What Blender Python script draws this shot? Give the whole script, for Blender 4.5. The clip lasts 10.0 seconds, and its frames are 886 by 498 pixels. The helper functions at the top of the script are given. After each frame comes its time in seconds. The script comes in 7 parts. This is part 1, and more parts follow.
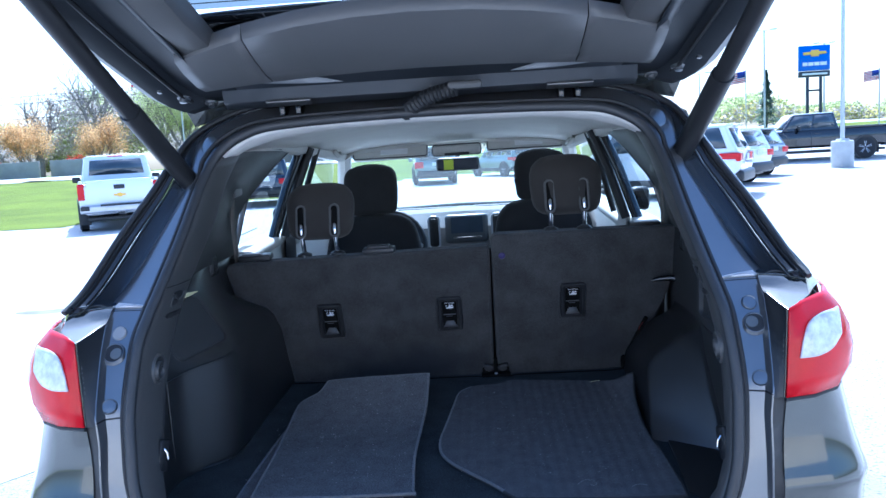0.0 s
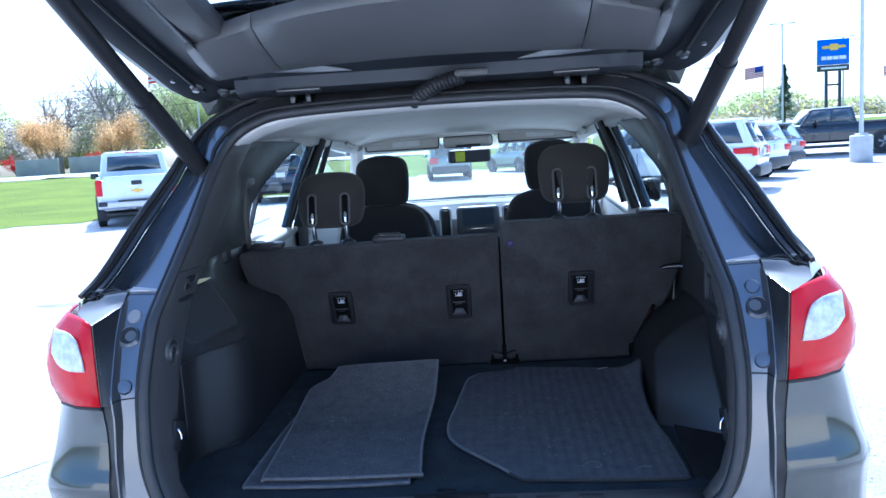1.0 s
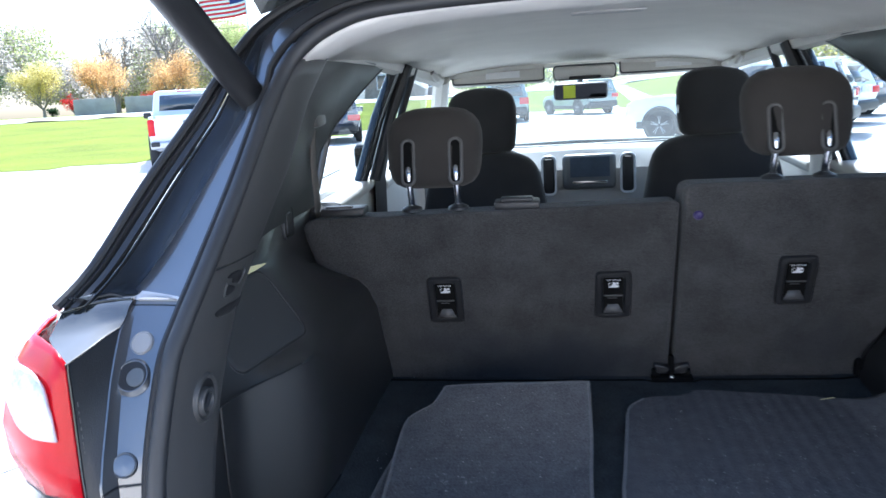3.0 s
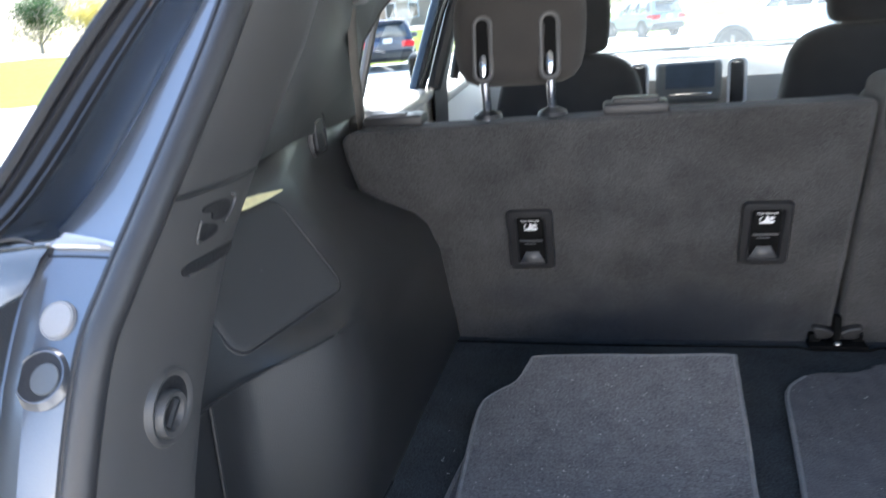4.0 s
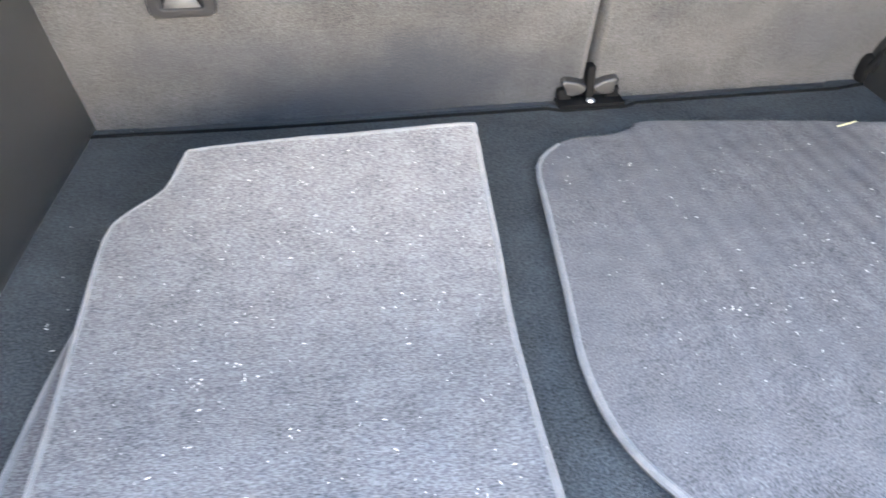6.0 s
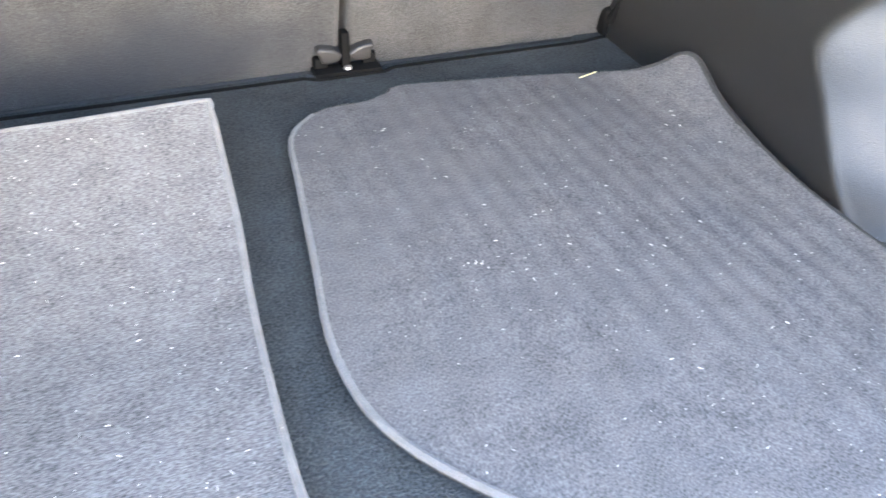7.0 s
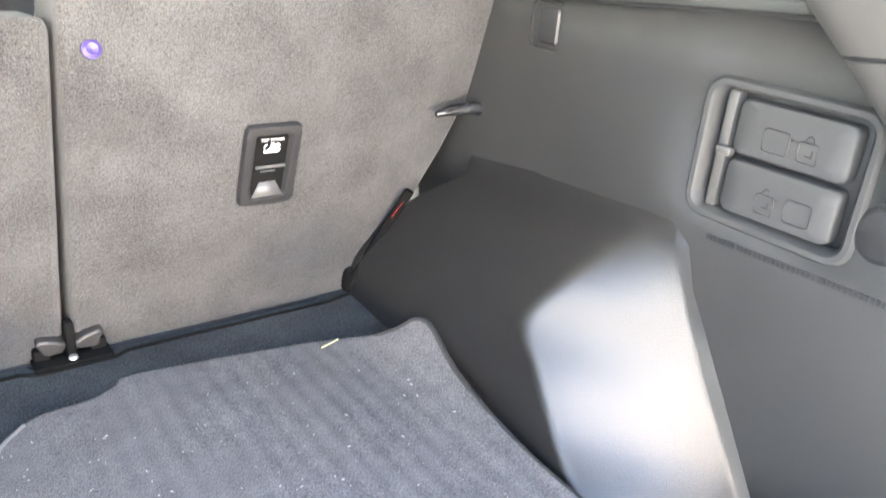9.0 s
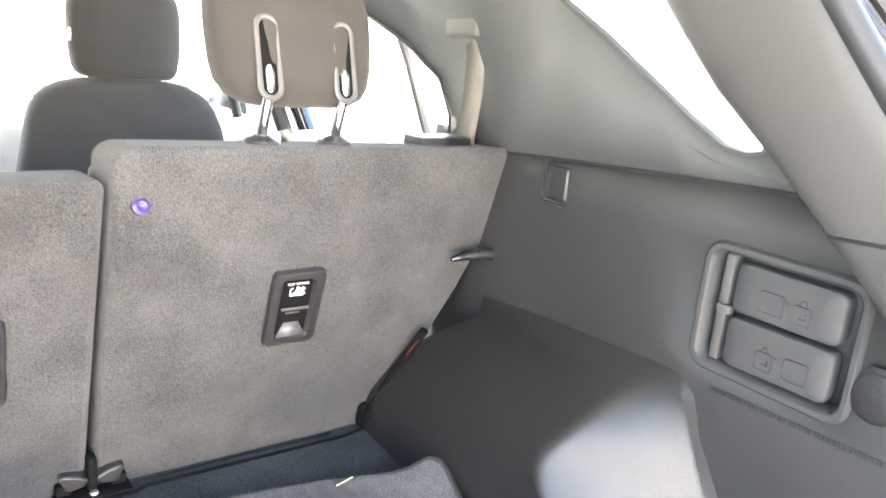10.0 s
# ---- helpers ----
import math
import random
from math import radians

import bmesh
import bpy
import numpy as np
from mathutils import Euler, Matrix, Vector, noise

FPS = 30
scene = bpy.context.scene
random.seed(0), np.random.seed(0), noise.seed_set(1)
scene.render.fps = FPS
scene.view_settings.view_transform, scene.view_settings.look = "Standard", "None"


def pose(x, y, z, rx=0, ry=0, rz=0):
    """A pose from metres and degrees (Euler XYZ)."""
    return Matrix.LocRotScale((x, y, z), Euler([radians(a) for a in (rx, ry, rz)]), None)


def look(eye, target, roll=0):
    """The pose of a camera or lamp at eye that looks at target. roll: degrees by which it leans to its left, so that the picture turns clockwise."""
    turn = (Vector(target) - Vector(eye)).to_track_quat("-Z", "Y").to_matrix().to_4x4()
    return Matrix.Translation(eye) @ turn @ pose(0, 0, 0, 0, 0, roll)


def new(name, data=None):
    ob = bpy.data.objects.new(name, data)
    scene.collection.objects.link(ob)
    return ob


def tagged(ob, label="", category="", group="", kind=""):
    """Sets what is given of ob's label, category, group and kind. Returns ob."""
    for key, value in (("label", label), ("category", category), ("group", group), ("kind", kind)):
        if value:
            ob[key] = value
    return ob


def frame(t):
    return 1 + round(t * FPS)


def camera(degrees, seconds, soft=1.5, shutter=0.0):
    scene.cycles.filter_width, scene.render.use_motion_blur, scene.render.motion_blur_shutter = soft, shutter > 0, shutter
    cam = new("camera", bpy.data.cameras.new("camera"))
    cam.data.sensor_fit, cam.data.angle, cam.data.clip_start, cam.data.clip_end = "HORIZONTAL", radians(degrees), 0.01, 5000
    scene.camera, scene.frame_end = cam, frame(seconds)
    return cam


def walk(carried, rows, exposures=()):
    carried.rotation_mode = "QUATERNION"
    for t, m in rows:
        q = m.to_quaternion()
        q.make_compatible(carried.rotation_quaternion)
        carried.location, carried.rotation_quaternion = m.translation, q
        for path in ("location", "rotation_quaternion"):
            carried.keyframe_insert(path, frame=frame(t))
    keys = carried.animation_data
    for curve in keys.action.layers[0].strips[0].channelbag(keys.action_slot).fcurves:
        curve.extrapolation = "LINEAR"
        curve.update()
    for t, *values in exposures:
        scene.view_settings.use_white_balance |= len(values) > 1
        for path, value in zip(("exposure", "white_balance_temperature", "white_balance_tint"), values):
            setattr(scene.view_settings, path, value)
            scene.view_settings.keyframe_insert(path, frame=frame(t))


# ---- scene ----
# The parked car's own axes: its load floor rises a little towards the front.
CAR = pose(0, 0, 0, 2.6, 0, 0)

cam = camera(60.0, 10.0, soft=1.5, shutter=0.3)
PATH = [
    (0, (0.11, -1.552, 1.6), (0.008, 0.416, 1.259), -3.6),
    (0.5, (0.119, -1.597, 1.587), (-0.007, 0.371, 1.254), -3.8),
    (1, (0.129, -1.583, 1.579), (-0.013, 0.381, 1.231), -3.8),
    (1.5, (0.112, -1.533, 1.561), (-0.072, 0.419, 1.169), -3.6),
    (2, (0.007, -1.412, 1.571), (-0.201, 0.524, 1.111), -3.2),
    (2.5, (-0.039, -1.178, 1.537), (-0.276, 0.747, 1.048), -3.5),
    (2.7, (-0.075, -1.049, 1.537), (-0.327, 0.875, 1.053), -3.4),
    (3.8, (-0.252, -0.538, 1.44), (-0.616, 1.347, 0.877), -5.3),
    (4, (-0.252, -0.462, 1.407), (-0.673, 1.383, 0.76), -5.0),
    (4.5, (-0.204, -0.291, 1.348), (-0.822, 1.412, 0.5), -6.6),
    (5, (-0.204, -0.181, 1.279), (-0.8, 1.462, 0.307), -9.7),
    (5.5, (-0.221, -0.111, 1.237), (-0.386, 1.549, 0.133), -6.1),
    (6, (-0.203, -0.111, 1.221), (0.013, 1.502, 0.058), -0.6),
    (6.2, (-0.189, -0.116, 1.215), (0.113, 1.471, 0.036), 0.2),
    (7.3, (-0.09, -0.121, 1.213), (0.631, 1.301, 0.006), 2.9),
    (7.5, (-0.072, -0.115, 1.218), (0.718, 1.286, 0.029), 3.4),
    (8, (-0.029, -0.105, 1.241), (0.935, 1.266, 0.15), 4.5),
    (8.5, (-0.02, -0.101, 1.277), (1.056, 1.296, 0.333), 5.0),
    (9, (-0.027, -0.1, 1.323), (1.119, 1.337, 0.534), 5.2),
    (9.5, (-0.043, -0.107, 1.351), (1.149, 1.368, 0.718), 5.6),
    (10, (-0.066, -0.117, 1.376), (1.11, 1.417, 0.865), 5.7),
]
EXPOSURES = [
    (0.0, 1.3, 4450, 8), (2.2, 1.47, 4600, 8), (2.7, 1.72, 5000, 8), (3.8, 2.15, 5500, 8), (4.0, 2.58, 5700, 8), (4.5, 4.3, 6400, 8),
    (5.0, 4.8, 6600, 8), (5.5, 4.97, 6650, 8), (6.2, 5.05, 6600, 8), (7.5, 4.97, 6750, 8), (8.5, 5.2, 6850, 9), (9.0, 5.2, 6700, 9), (10.0, 4.93, 6600, 9),
]
walk(cam, [(t, CAR @ look(eye, target, roll)) for t, eye, target, roll in PATH], EXPOSURES)

# ---- sky and sun ----
SUN_UP, SUN_TURN = 52.0, -4.0
world = bpy.data.worlds.new("sky")
scene.world = world
world.use_nodes = True
wn = world.node_tree.nodes
sky = wn.new("ShaderNodeTexSky")
sky.sky_type = "NISHITA"
sky.sun_disc = False
sky.sun_elevation, sky.sun_rotation = radians(SUN_UP), radians(SUN_TURN)
sky.air_density, sky.dust_density = 1.0, 3.0
wn["Background"].inputs["Strength"].default_value = 0.15
world.node_tree.links.new(sky.outputs["Color"], wn["Background"].inputs["Color"])
lamp = bpy.data.lights.new("sun", "SUN")
lamp.energy, lamp.angle, lamp.color = 3.6, radians(0.6), (1.0, 0.95, 0.87)
sun = new("sun", lamp)
sa, se = radians(-SUN_TURN), radians(SUN_UP)
sun.matrix_basis = look(20 * Vector((-math.sin(sa) * math.cos(se), math.cos(sa) * math.cos(se), math.sin(se))), (0, 0, 0))

# ---- materials ----


def mat(name, base, rough=0.6, metal=0.0, vary=0.12, scale=6.0, grain=0.0, grain_scale=400.0, coat=0.0, spec=0.5, stains=0.0, sheen=0.0, fleck=0.5, stretch=None, speck=0.0):
    """Principled surface with variation at two scales and a fine bump; sizes in the object's metres."""
    m = bpy.data.materials.new(name)
    m.use_nodes = True
    n, l = m.node_tree.nodes, m.node_tree.links
    p = n["Principled BSDF"]
    p.inputs["Roughness"].default_value, p.inputs["Metallic"].default_value = rough, metal
    p.inputs["Coat Weight"].default_value, p.inputs["Coat Roughness"].default_value = coat, 0.04
    p.inputs["Specular IOR Level"].default_value, p.inputs["Sheen Weight"].default_value = spec, sheen
    tc = n.new("ShaderNodeTexCoord")
    big, fine = n.new("ShaderNodeTexNoise"), n.new("ShaderNodeTexNoise")
    big.inputs["Scale"].default_value, big.inputs["Detail"].default_value = scale, 5
    fine.inputs["Scale"].default_value, fine.inputs["Detail"].default_value = grain_scale, 3
    l.new(tc.outputs["Object"], big.inputs["Vector"]), l.new(tc.outputs["Object"], fine.inputs["Vector"])
    if stretch:
        st_ = n.new("ShaderNodeVectorMath")
        st_.operation, st_.inputs[1].default_value = "MULTIPLY", stretch
        l.new(tc.outputs["Object"], st_.inputs[0]), l.new(st_.outputs[0], fine.inputs["Vector"])
    add = n.new("ShaderNodeMath")
    add.operation = "MULTIPLY_ADD"
    add.inputs[1].default_value = fleck
    l.new(fine.outputs["Fac"], add.inputs[0]), l.new(big.outputs["Fac"], add.inputs[2])
    ramp = n.new("ShaderNodeMapRange")
    ramp.inputs["From Min"].default_value, ramp.inputs["From Max"].default_value = 0.3 + 0.3 * fleck, 0.7 + 0.7 * fleck
    ramp.inputs["To Min"].default_value, ramp.inputs["To Max"].default_value = 1 - vary, 1 + vary
    l.new(add.outputs[0], ramp.inputs["Value"])
    mul = n.new("ShaderNodeVectorMath")
    mul.operation = "SCALE"
    mul.inputs[0].default_value = base[:3]
    l.new(ramp.outputs[0], mul.inputs["Scale"])
    out = mul.outputs[0]
    if stains:
        st = n.new("ShaderNodeTexNoise")
        st.inputs["Scale"].default_value, st.inputs["Detail"].default_value, st.inputs["Roughness"].default_value = scale * 0.35, 8, 0.65
        l.new(tc.outputs["Object"], st.inputs["Vector"])
        mr = n.new("ShaderNodeMapRange")
        mr.inputs["From Min"].default_value, mr.inputs["From Max"].default_value = 0.5, 0.72
        mr.inputs["To Max"].default_value = stains
        l.new(st.outputs["Fac"], mr.inputs["Value"])
        mix = n.new("ShaderNodeMix")
        mix.data_type = "RGBA"
        mix.inputs[7].default_value = (base[0] * 0.55, base[1] * 0.53, base[2] * 0.5, 1)
        l.new(mr.outputs[0], mix.inputs[0]), l.new(out, mix.inputs[6])
        out = mix.outputs[2]
    if speck:
        sp, sr, sm = n.new("ShaderNodeTexNoise"), n.new("ShaderNodeMapRange"), n.new("ShaderNodeMix")
        sp.inputs["Scale"].default_value, sp.inputs["Detail"].default_value = grain_scale, 4
        l.new(tc.outputs["Object"], sp.inputs["Vector"]), l.new(sp.outputs["Fac"], sr.inputs["Value"])
        sr.inputs["From Min"].default_value, sr.inputs["From Max"].default_value, sr.inputs["To Max"].default_value = 0.55, 0.68, speck
        sm.data_type = "RGBA"
        sm.inputs[7].default_value = (base[0] * 0.25, base[1] * 0.24, base[2] * 0.23, 1)
        l.new(sr.outputs[0], sm.inputs[0]), l.new(out, sm.inputs[6])
        out = sm.outputs[2]
    l.new(out, p.inputs["Base Color"])
    if grain:
        b = n.new("ShaderNodeBump")
        b.inputs["Strength"].default_value, b.inputs["Distance"].default_value = grain, 1.2 / grain_scale
        l.new(fine.outputs["Fac"], b.inputs["Height"]), l.new(b.outputs[0], p.inputs["Normal"])
    return m


def glass_mat(name, tint=(0.93, 0.97, 0.95), gloss=1.0):
    """A thin pane: what is behind it shows through, and it mirrors by the angle."""
    m = bpy.data.materials.new(name)
    m.use_nodes = True
    n, l = m.node_tree.nodes, m.node_tree.links
    n.remove(n["Principled BSDF"])
    tr, gl, fr, mx, mu, pw = (n.new(k) for k in ("ShaderNodeBsdfTransparent", "ShaderNodeBsdfGlossy", "ShaderNodeLayerWeight", "ShaderNodeMixShader", "ShaderNodeMath", "ShaderNodeMath"))
    tr.inputs["Color"].default_value = (*tint, 1)
    gl.inputs["Roughness"].default_value = 0.01
    pw.operation, pw.inputs[1].default_value = "POWER", 5.0
    mu.operation, mu.inputs[1].default_value, mu.inputs[2].default_value = "MULTIPLY_ADD", 0.9 * gloss, 0.05 * gloss
    l.new(fr.outputs["Facing"], pw.inputs[0]), l.new(pw.outputs[0], mu.inputs[0]), l.new(mu.outputs[0], mx.inputs[0])
    l.new(tr.outputs[0], mx.inputs[1]), l.new(gl.outputs[0], mx.inputs[2])
    l.new(mx.outputs[0], n["Material Output"].inputs["Surface"])
    return m


def veiled(m, share):
    """Mixes a pale scattering share into a pane, for the haze of reflected light."""
    n, l = m.node_tree.nodes, m.node_tree.links
    out = n["Material Output"]
    src = out.inputs["Surface"].links[0].from_socket
    tr, mx = n.new("ShaderNodeBsdfTranslucent"), n.new("ShaderNodeMixShader")
    tr.inputs["Color"].default_value = (0.8, 0.84, 0.8, 1)
    mx.inputs[0].default_value = share
    l.new(src, mx.inputs[1]), l.new(tr.outputs[0], mx.inputs[2]), l.new(mx.outputs[0], out.inputs["Surface"])
    return m


def dark_patch(m, centre, size, colour, share):
    """Mixes a darker colour with a ragged edge into one place of a cloth."""
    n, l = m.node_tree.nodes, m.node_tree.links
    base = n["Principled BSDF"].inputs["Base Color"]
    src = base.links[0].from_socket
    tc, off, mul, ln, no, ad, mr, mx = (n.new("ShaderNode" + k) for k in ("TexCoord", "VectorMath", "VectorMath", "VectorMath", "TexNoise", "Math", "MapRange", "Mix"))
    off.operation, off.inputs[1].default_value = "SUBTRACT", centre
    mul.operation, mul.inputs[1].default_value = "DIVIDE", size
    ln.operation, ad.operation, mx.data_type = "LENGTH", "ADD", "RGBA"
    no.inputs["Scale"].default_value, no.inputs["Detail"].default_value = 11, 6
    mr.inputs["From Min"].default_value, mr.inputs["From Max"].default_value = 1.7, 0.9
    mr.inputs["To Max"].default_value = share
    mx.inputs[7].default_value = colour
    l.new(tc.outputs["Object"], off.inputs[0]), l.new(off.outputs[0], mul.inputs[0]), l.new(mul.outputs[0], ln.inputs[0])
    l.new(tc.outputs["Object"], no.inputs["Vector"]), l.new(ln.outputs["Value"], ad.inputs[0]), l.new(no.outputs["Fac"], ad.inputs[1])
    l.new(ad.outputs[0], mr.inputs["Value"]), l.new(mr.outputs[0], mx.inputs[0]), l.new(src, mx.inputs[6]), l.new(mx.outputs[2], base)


def ribbed_mat(name, base, spacing, depth, axis="X", stretch=None):
    """Looped carpet with soft ribs that run one way."""
    m = mat(name, base, 0.95, 0, 0.65, 30, 0.3, 800, spec=0.1, fleck=4.0, stretch=stretch)
    n, l = m.node_tree.nodes, m.node_tree.links
    tc = n.new("ShaderNodeTexCoord")
    w = n.new("ShaderNodeTexWave")
    w.wave_type, w.bands_direction = "BANDS", axis
    w.inputs["Scale"].default_value, w.inputs["Distortion"].default_value, w.inputs["Detail Scale"].default_value = 0.314 / spacing, 0.6, 0.5
    l.new(tc.outputs["Object"], w.inputs["Vector"])
    old = next(k for k in n if k.bl_idname == "ShaderNodeBump")
    b = n.new("ShaderNodeBump")
    b.inputs["Strength"].default_value, b.inputs["Distance"].default_value = 0.28, depth
    l.new(w.outputs["Fac"], b.inputs["Height"]), l.new(old.outputs[0], b.inputs["Normal"])
    l.new(b.outputs[0], n["Principled BSDF"].inputs["Normal"])
    return m


PAINT = mat("grey_metallic_paint", (0.07, 0.074, 0.068), 0.16, 0.6, 0.06, 3, 0.01, 1500, coat=1.0)
GLOSS_BLACK = mat("gloss_black", (0.012, 0.013, 0.015), 0.12, 0, 0.1, 8, coat=0.6)
# lighter copies of the body paint; sky reflections are put into their colours
JAMB = mat("jamb_paint", (0.185, 0.19, 0.198), 0.3, 0.75, 0.1, 6, 0.0, 900, coat=0.8)
GUTTER = mat("gutter_paint_sky_tint", (0.13, 0.15, 0.18), 0.24, 0.7, 0.12, 8, coat=0.7)
SEAL_RUBBER = mat("weatherstrip_rubber", (0.035, 0.035, 0.036), 0.45, 0, 0.12, 20, 0.04, 900)
RUBBER = mat("black_rubber", (0.018, 0.018, 0.019), 0.55, 0, 0.2, 20, 0.2, 300)
TRIM = mat("charcoal_trim_plastic", (0.072, 0.07, 0.067), 0.44, 0, 0.1, 5, 0.15, 1500, spec=0.6)
TRIM_SIDE = mat("black_side_trim_plastic", (0.0175, 0.018, 0.018), 0.38, 0, 0.3, 4, 0.25, 700, spec=0.8)
TRIM_SIDE.node_tree.nodes["Principled BSDF"].inputs["Coat Weight"].default_value = 0.5
TRIM_SIDE.node_tree.nodes["Principled BSDF"].inputs["Coat Roughness"].default_value = 0.32
TRIM_LID = mat("matt_lid_plastic", (0.042, 0.043, 0.043), 0.6, 0, 0.12, 6, 0.2, 900, spec=0.45)
TRIM_HOUSING = mat("wheel_housing_plastic", (0.015, 0.0152, 0.0152), 0.38, 0, 0.25, 4, 0.3, 800, spec=0.72)
# grained copy of the side trim plastic, made lighter to brighten the right panel
TRIM_GRAIN = mat("grained_panel_plastic", (0.03, 0.0305, 0.0303), 0.46, 0, 0.2, 5, 0.35, 900, spec=0.6)
TRIM_DARK = mat("black_plastic", (0.02, 0.02, 0.021), 0.4, 0, 0.15, 10, 0.25, 600)
PILLAR = mat("upper_trim_plastic", (0.077, 0.081, 0.079), 0.5, 0, 0.08, 5, 0.3, 800)
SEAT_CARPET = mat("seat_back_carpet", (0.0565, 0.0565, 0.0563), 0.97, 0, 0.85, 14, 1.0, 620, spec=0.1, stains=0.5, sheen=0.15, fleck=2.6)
# darker bluish patches low on the seat backs
dark_patch(SEAT_CARPET, (-0.12, 0.86, 0.80), (0.24, 0.3, 0.075), (0.022, 0.026, 0.034, 1), 0.75)
dark_patch(SEAT_CARPET, (-0.36, 0.86, 0.86), (0.16, 0.3, 0.04), (0.03, 0.033, 0.04, 1), 0.5)
dark_patch(SEAT_CARPET, (0.46, 0.86, 0.85), (0.1, 0.3, 0.07), (0.03, 0.033, 0.04, 1), 0.5)
FLOOR_CARPET = mat("load_floor_carpet", (0.046, 0.052, 0.056), 0.95, 0, 0.7, 14, 0.6, 420, spec=0.1, fleck=2.6)
MAT_L = ribbed_mat("mat_carpet_flat", (0.125, 0.125, 0.13), 0.012, 0.0004, "Y", (0.35, 1.0, 1.0))
MAT_R = ribbed_mat("mat_carpet_ribbed", (0.11, 0.11, 0.116), 0.027, 0.0045, "X", (1.0, 0.5, 1.0))
MAT_UNDER = mat("mat_backing", (0.03, 0.03, 0.031), 0.7, 0, 0.2, 30, 0.5, 300)
PIPING = mat("mat_binding", (0.135, 0.137, 0.142), 0.9, 0, 0.25, 60, 0.8, 700, sheen=0.2)
CLOTH = mat("black_seat_cloth", (0.028, 0.028, 0.029), 0.92, 0, 0.2, 12, 0.7, 800, spec=0.2, sheen=0.2)
CLOTH_BROWN = mat("headrest_cloth", (0.041, 0.038, 0.035), 0.92, 0, 0.15, 10, 0.6, 900, spec=0.2, sheen=0.1)
HEADLINER = mat("light_headliner", (0.86, 0.825, 0.76), 0.95, 0, 0.05, 8, 0.4, 900)
LIGHT_TRIM = mat("light_grey_trim", (0.62, 0.6, 0.56), 0.6, 0, 0.06, 6, 0.2, 700)
DASH_TOP = mat("dash_top", (0.33, 0.33, 0.32), 0.9, 0, 0.1, 6, 0.4, 500, spec=0.1)
CHROME = mat("chrome", (0.75, 0.75, 0.76), 0.12, 1.0, 0.06, 10)
SATIN = mat("satin_silver", (0.5, 0.5, 0.51), 0.35, 0.8, 0.08, 12)
RING_GREY = mat("grey_plastic_ring", (0.085, 0.083, 0.08), 0.4, 0, 0.1, 20)
WHITE = mat("white_print", (0.8, 0.8, 0.8), 0.6, 0, 0.05, 40)
VIOLET = mat("violet_plastic", (0.035, 0.022, 0.11), 0.4, 0, 0.2, 60)
RED_PLASTIC = mat("red_plastic", (0.3, 0.02, 0.015), 0.4, 0, 0.15, 40)
# straw colour, and the sun sliver painted on the left trim
YELLOW = mat("sun_sliver_and_straw", (0.8, 0.74, 0.42), 0.8, 0, 0.15, 60)
GREY_CAP = mat("grey_cap", (0.055, 0.056, 0.058), 0.42, 0, 0.1, 30)
RED_LENS = mat("red_lens", (0.56, 0.004, 0.012), 0.14, 0, 0.12, 9, coat=0.12, spec=0.3)
CLEAR_LENS = mat("milky_clear_lens", (0.68, 0.68, 0.7), 0.15, 0.0, 0.3, 45, 0.3, 120, coat=1.0)
SCREEN = mat("dark_screen", (0.07, 0.09, 0.12), 0.15, 0, 0.3, 12, coat=0.5)
GLASS = glass_mat("clear_glass", (0.86, 0.93, 0.9))
GLASS_VEILED = veiled(glass_mat("veiled_windscreen", (0.72, 0.84, 0.8)), 0.04)
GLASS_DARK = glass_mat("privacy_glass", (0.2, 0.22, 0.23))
TINTED_MIRROR = mat("tinted_mirror_glass", (0.012, 0.013, 0.015), 0.03, 1.0, 0.02, 3)
BELT = mat("belt_webbing", (0.13, 0.12, 0.105), 0.8, 0, 0.12, 30, 0.5, 500)
# pale tone that paints highlights on the belt seam and vent rings
PALE_HIGHLIGHT = mat("painted_highlight", (0.6, 0.61, 0.63), 0.35, 0.3, 0.05, 10)
GATE_PAINT = mat("gate_inner_paint", (0.028, 0.031, 0.036), 0.38, 0, 0.15, 8)
GATE_TRIM = mat("gate_trim_plastic", (0.115, 0.113, 0.112), 0.4, 0, 0.08, 5, 0.15, 1200)
PALE_GREY = mat("pale_grey_step_and_plug", (0.32, 0.32, 0.32), 0.6, 0.0, 0.06, 8, spec=0.2)
LINT = mat("lint_fibre", (0.45, 0.44, 0.43), 0.9, 0, 0.2, 40)
# black of the hinge parts; also paints the shade in slots and gaps
HOLLOW = mat("hinge_black_and_slot_shade", (0.008, 0.008, 0.008), 0.97, 0, 0.2, 40, spec=0.05)
CHUTE = mat("pale_pocket_plastic", (0.09, 0.09, 0.092), 0.38, 0, 0.1, 40)
BEZEL_GREY = mat("grey_screen_surround", (0.13, 0.14, 0.145), 0.4, 0.2, 0.06, 12)

# ---- mesh helpers ----
SKEW = []  # a lean given to the parts that are built while it is set


def part(name, bm, material, parent, label="", smooth=True, thick=0.0, bevel=0.0):
    """Links a bmesh as one mesh object under a thing or a part."""
    me = bpy.data.meshes.new(name)
    if SKEW:
        bmesh.ops.transform(bm, matrix=SKEW[-1], verts=bm.verts)
    bmesh.ops.recalc_face_normals(bm, faces=bm.faces)
    bm.to_mesh(me)
    bm.free()
    me.materials.append(material)
    ob = new(name, me)
    if parent is not None:
        ob.parent = parent
    if label:
        tagged(ob, label)
    if smooth:
        me.polygons.foreach_set("use_smooth", [True] * len(me.polygons))
        me.set_sharp_from_angle(angle=radians(38))
    if thick:
        s = ob.modifiers.new("thickness", "SOLIDIFY")
        s.thickness, s.offset = thick, 0
    if bevel:
        b = ob.modifiers.new("edges", "BEVEL")
        b.width, b.segments, b.limit_method = bevel, 3, "ANGLE"
    return ob


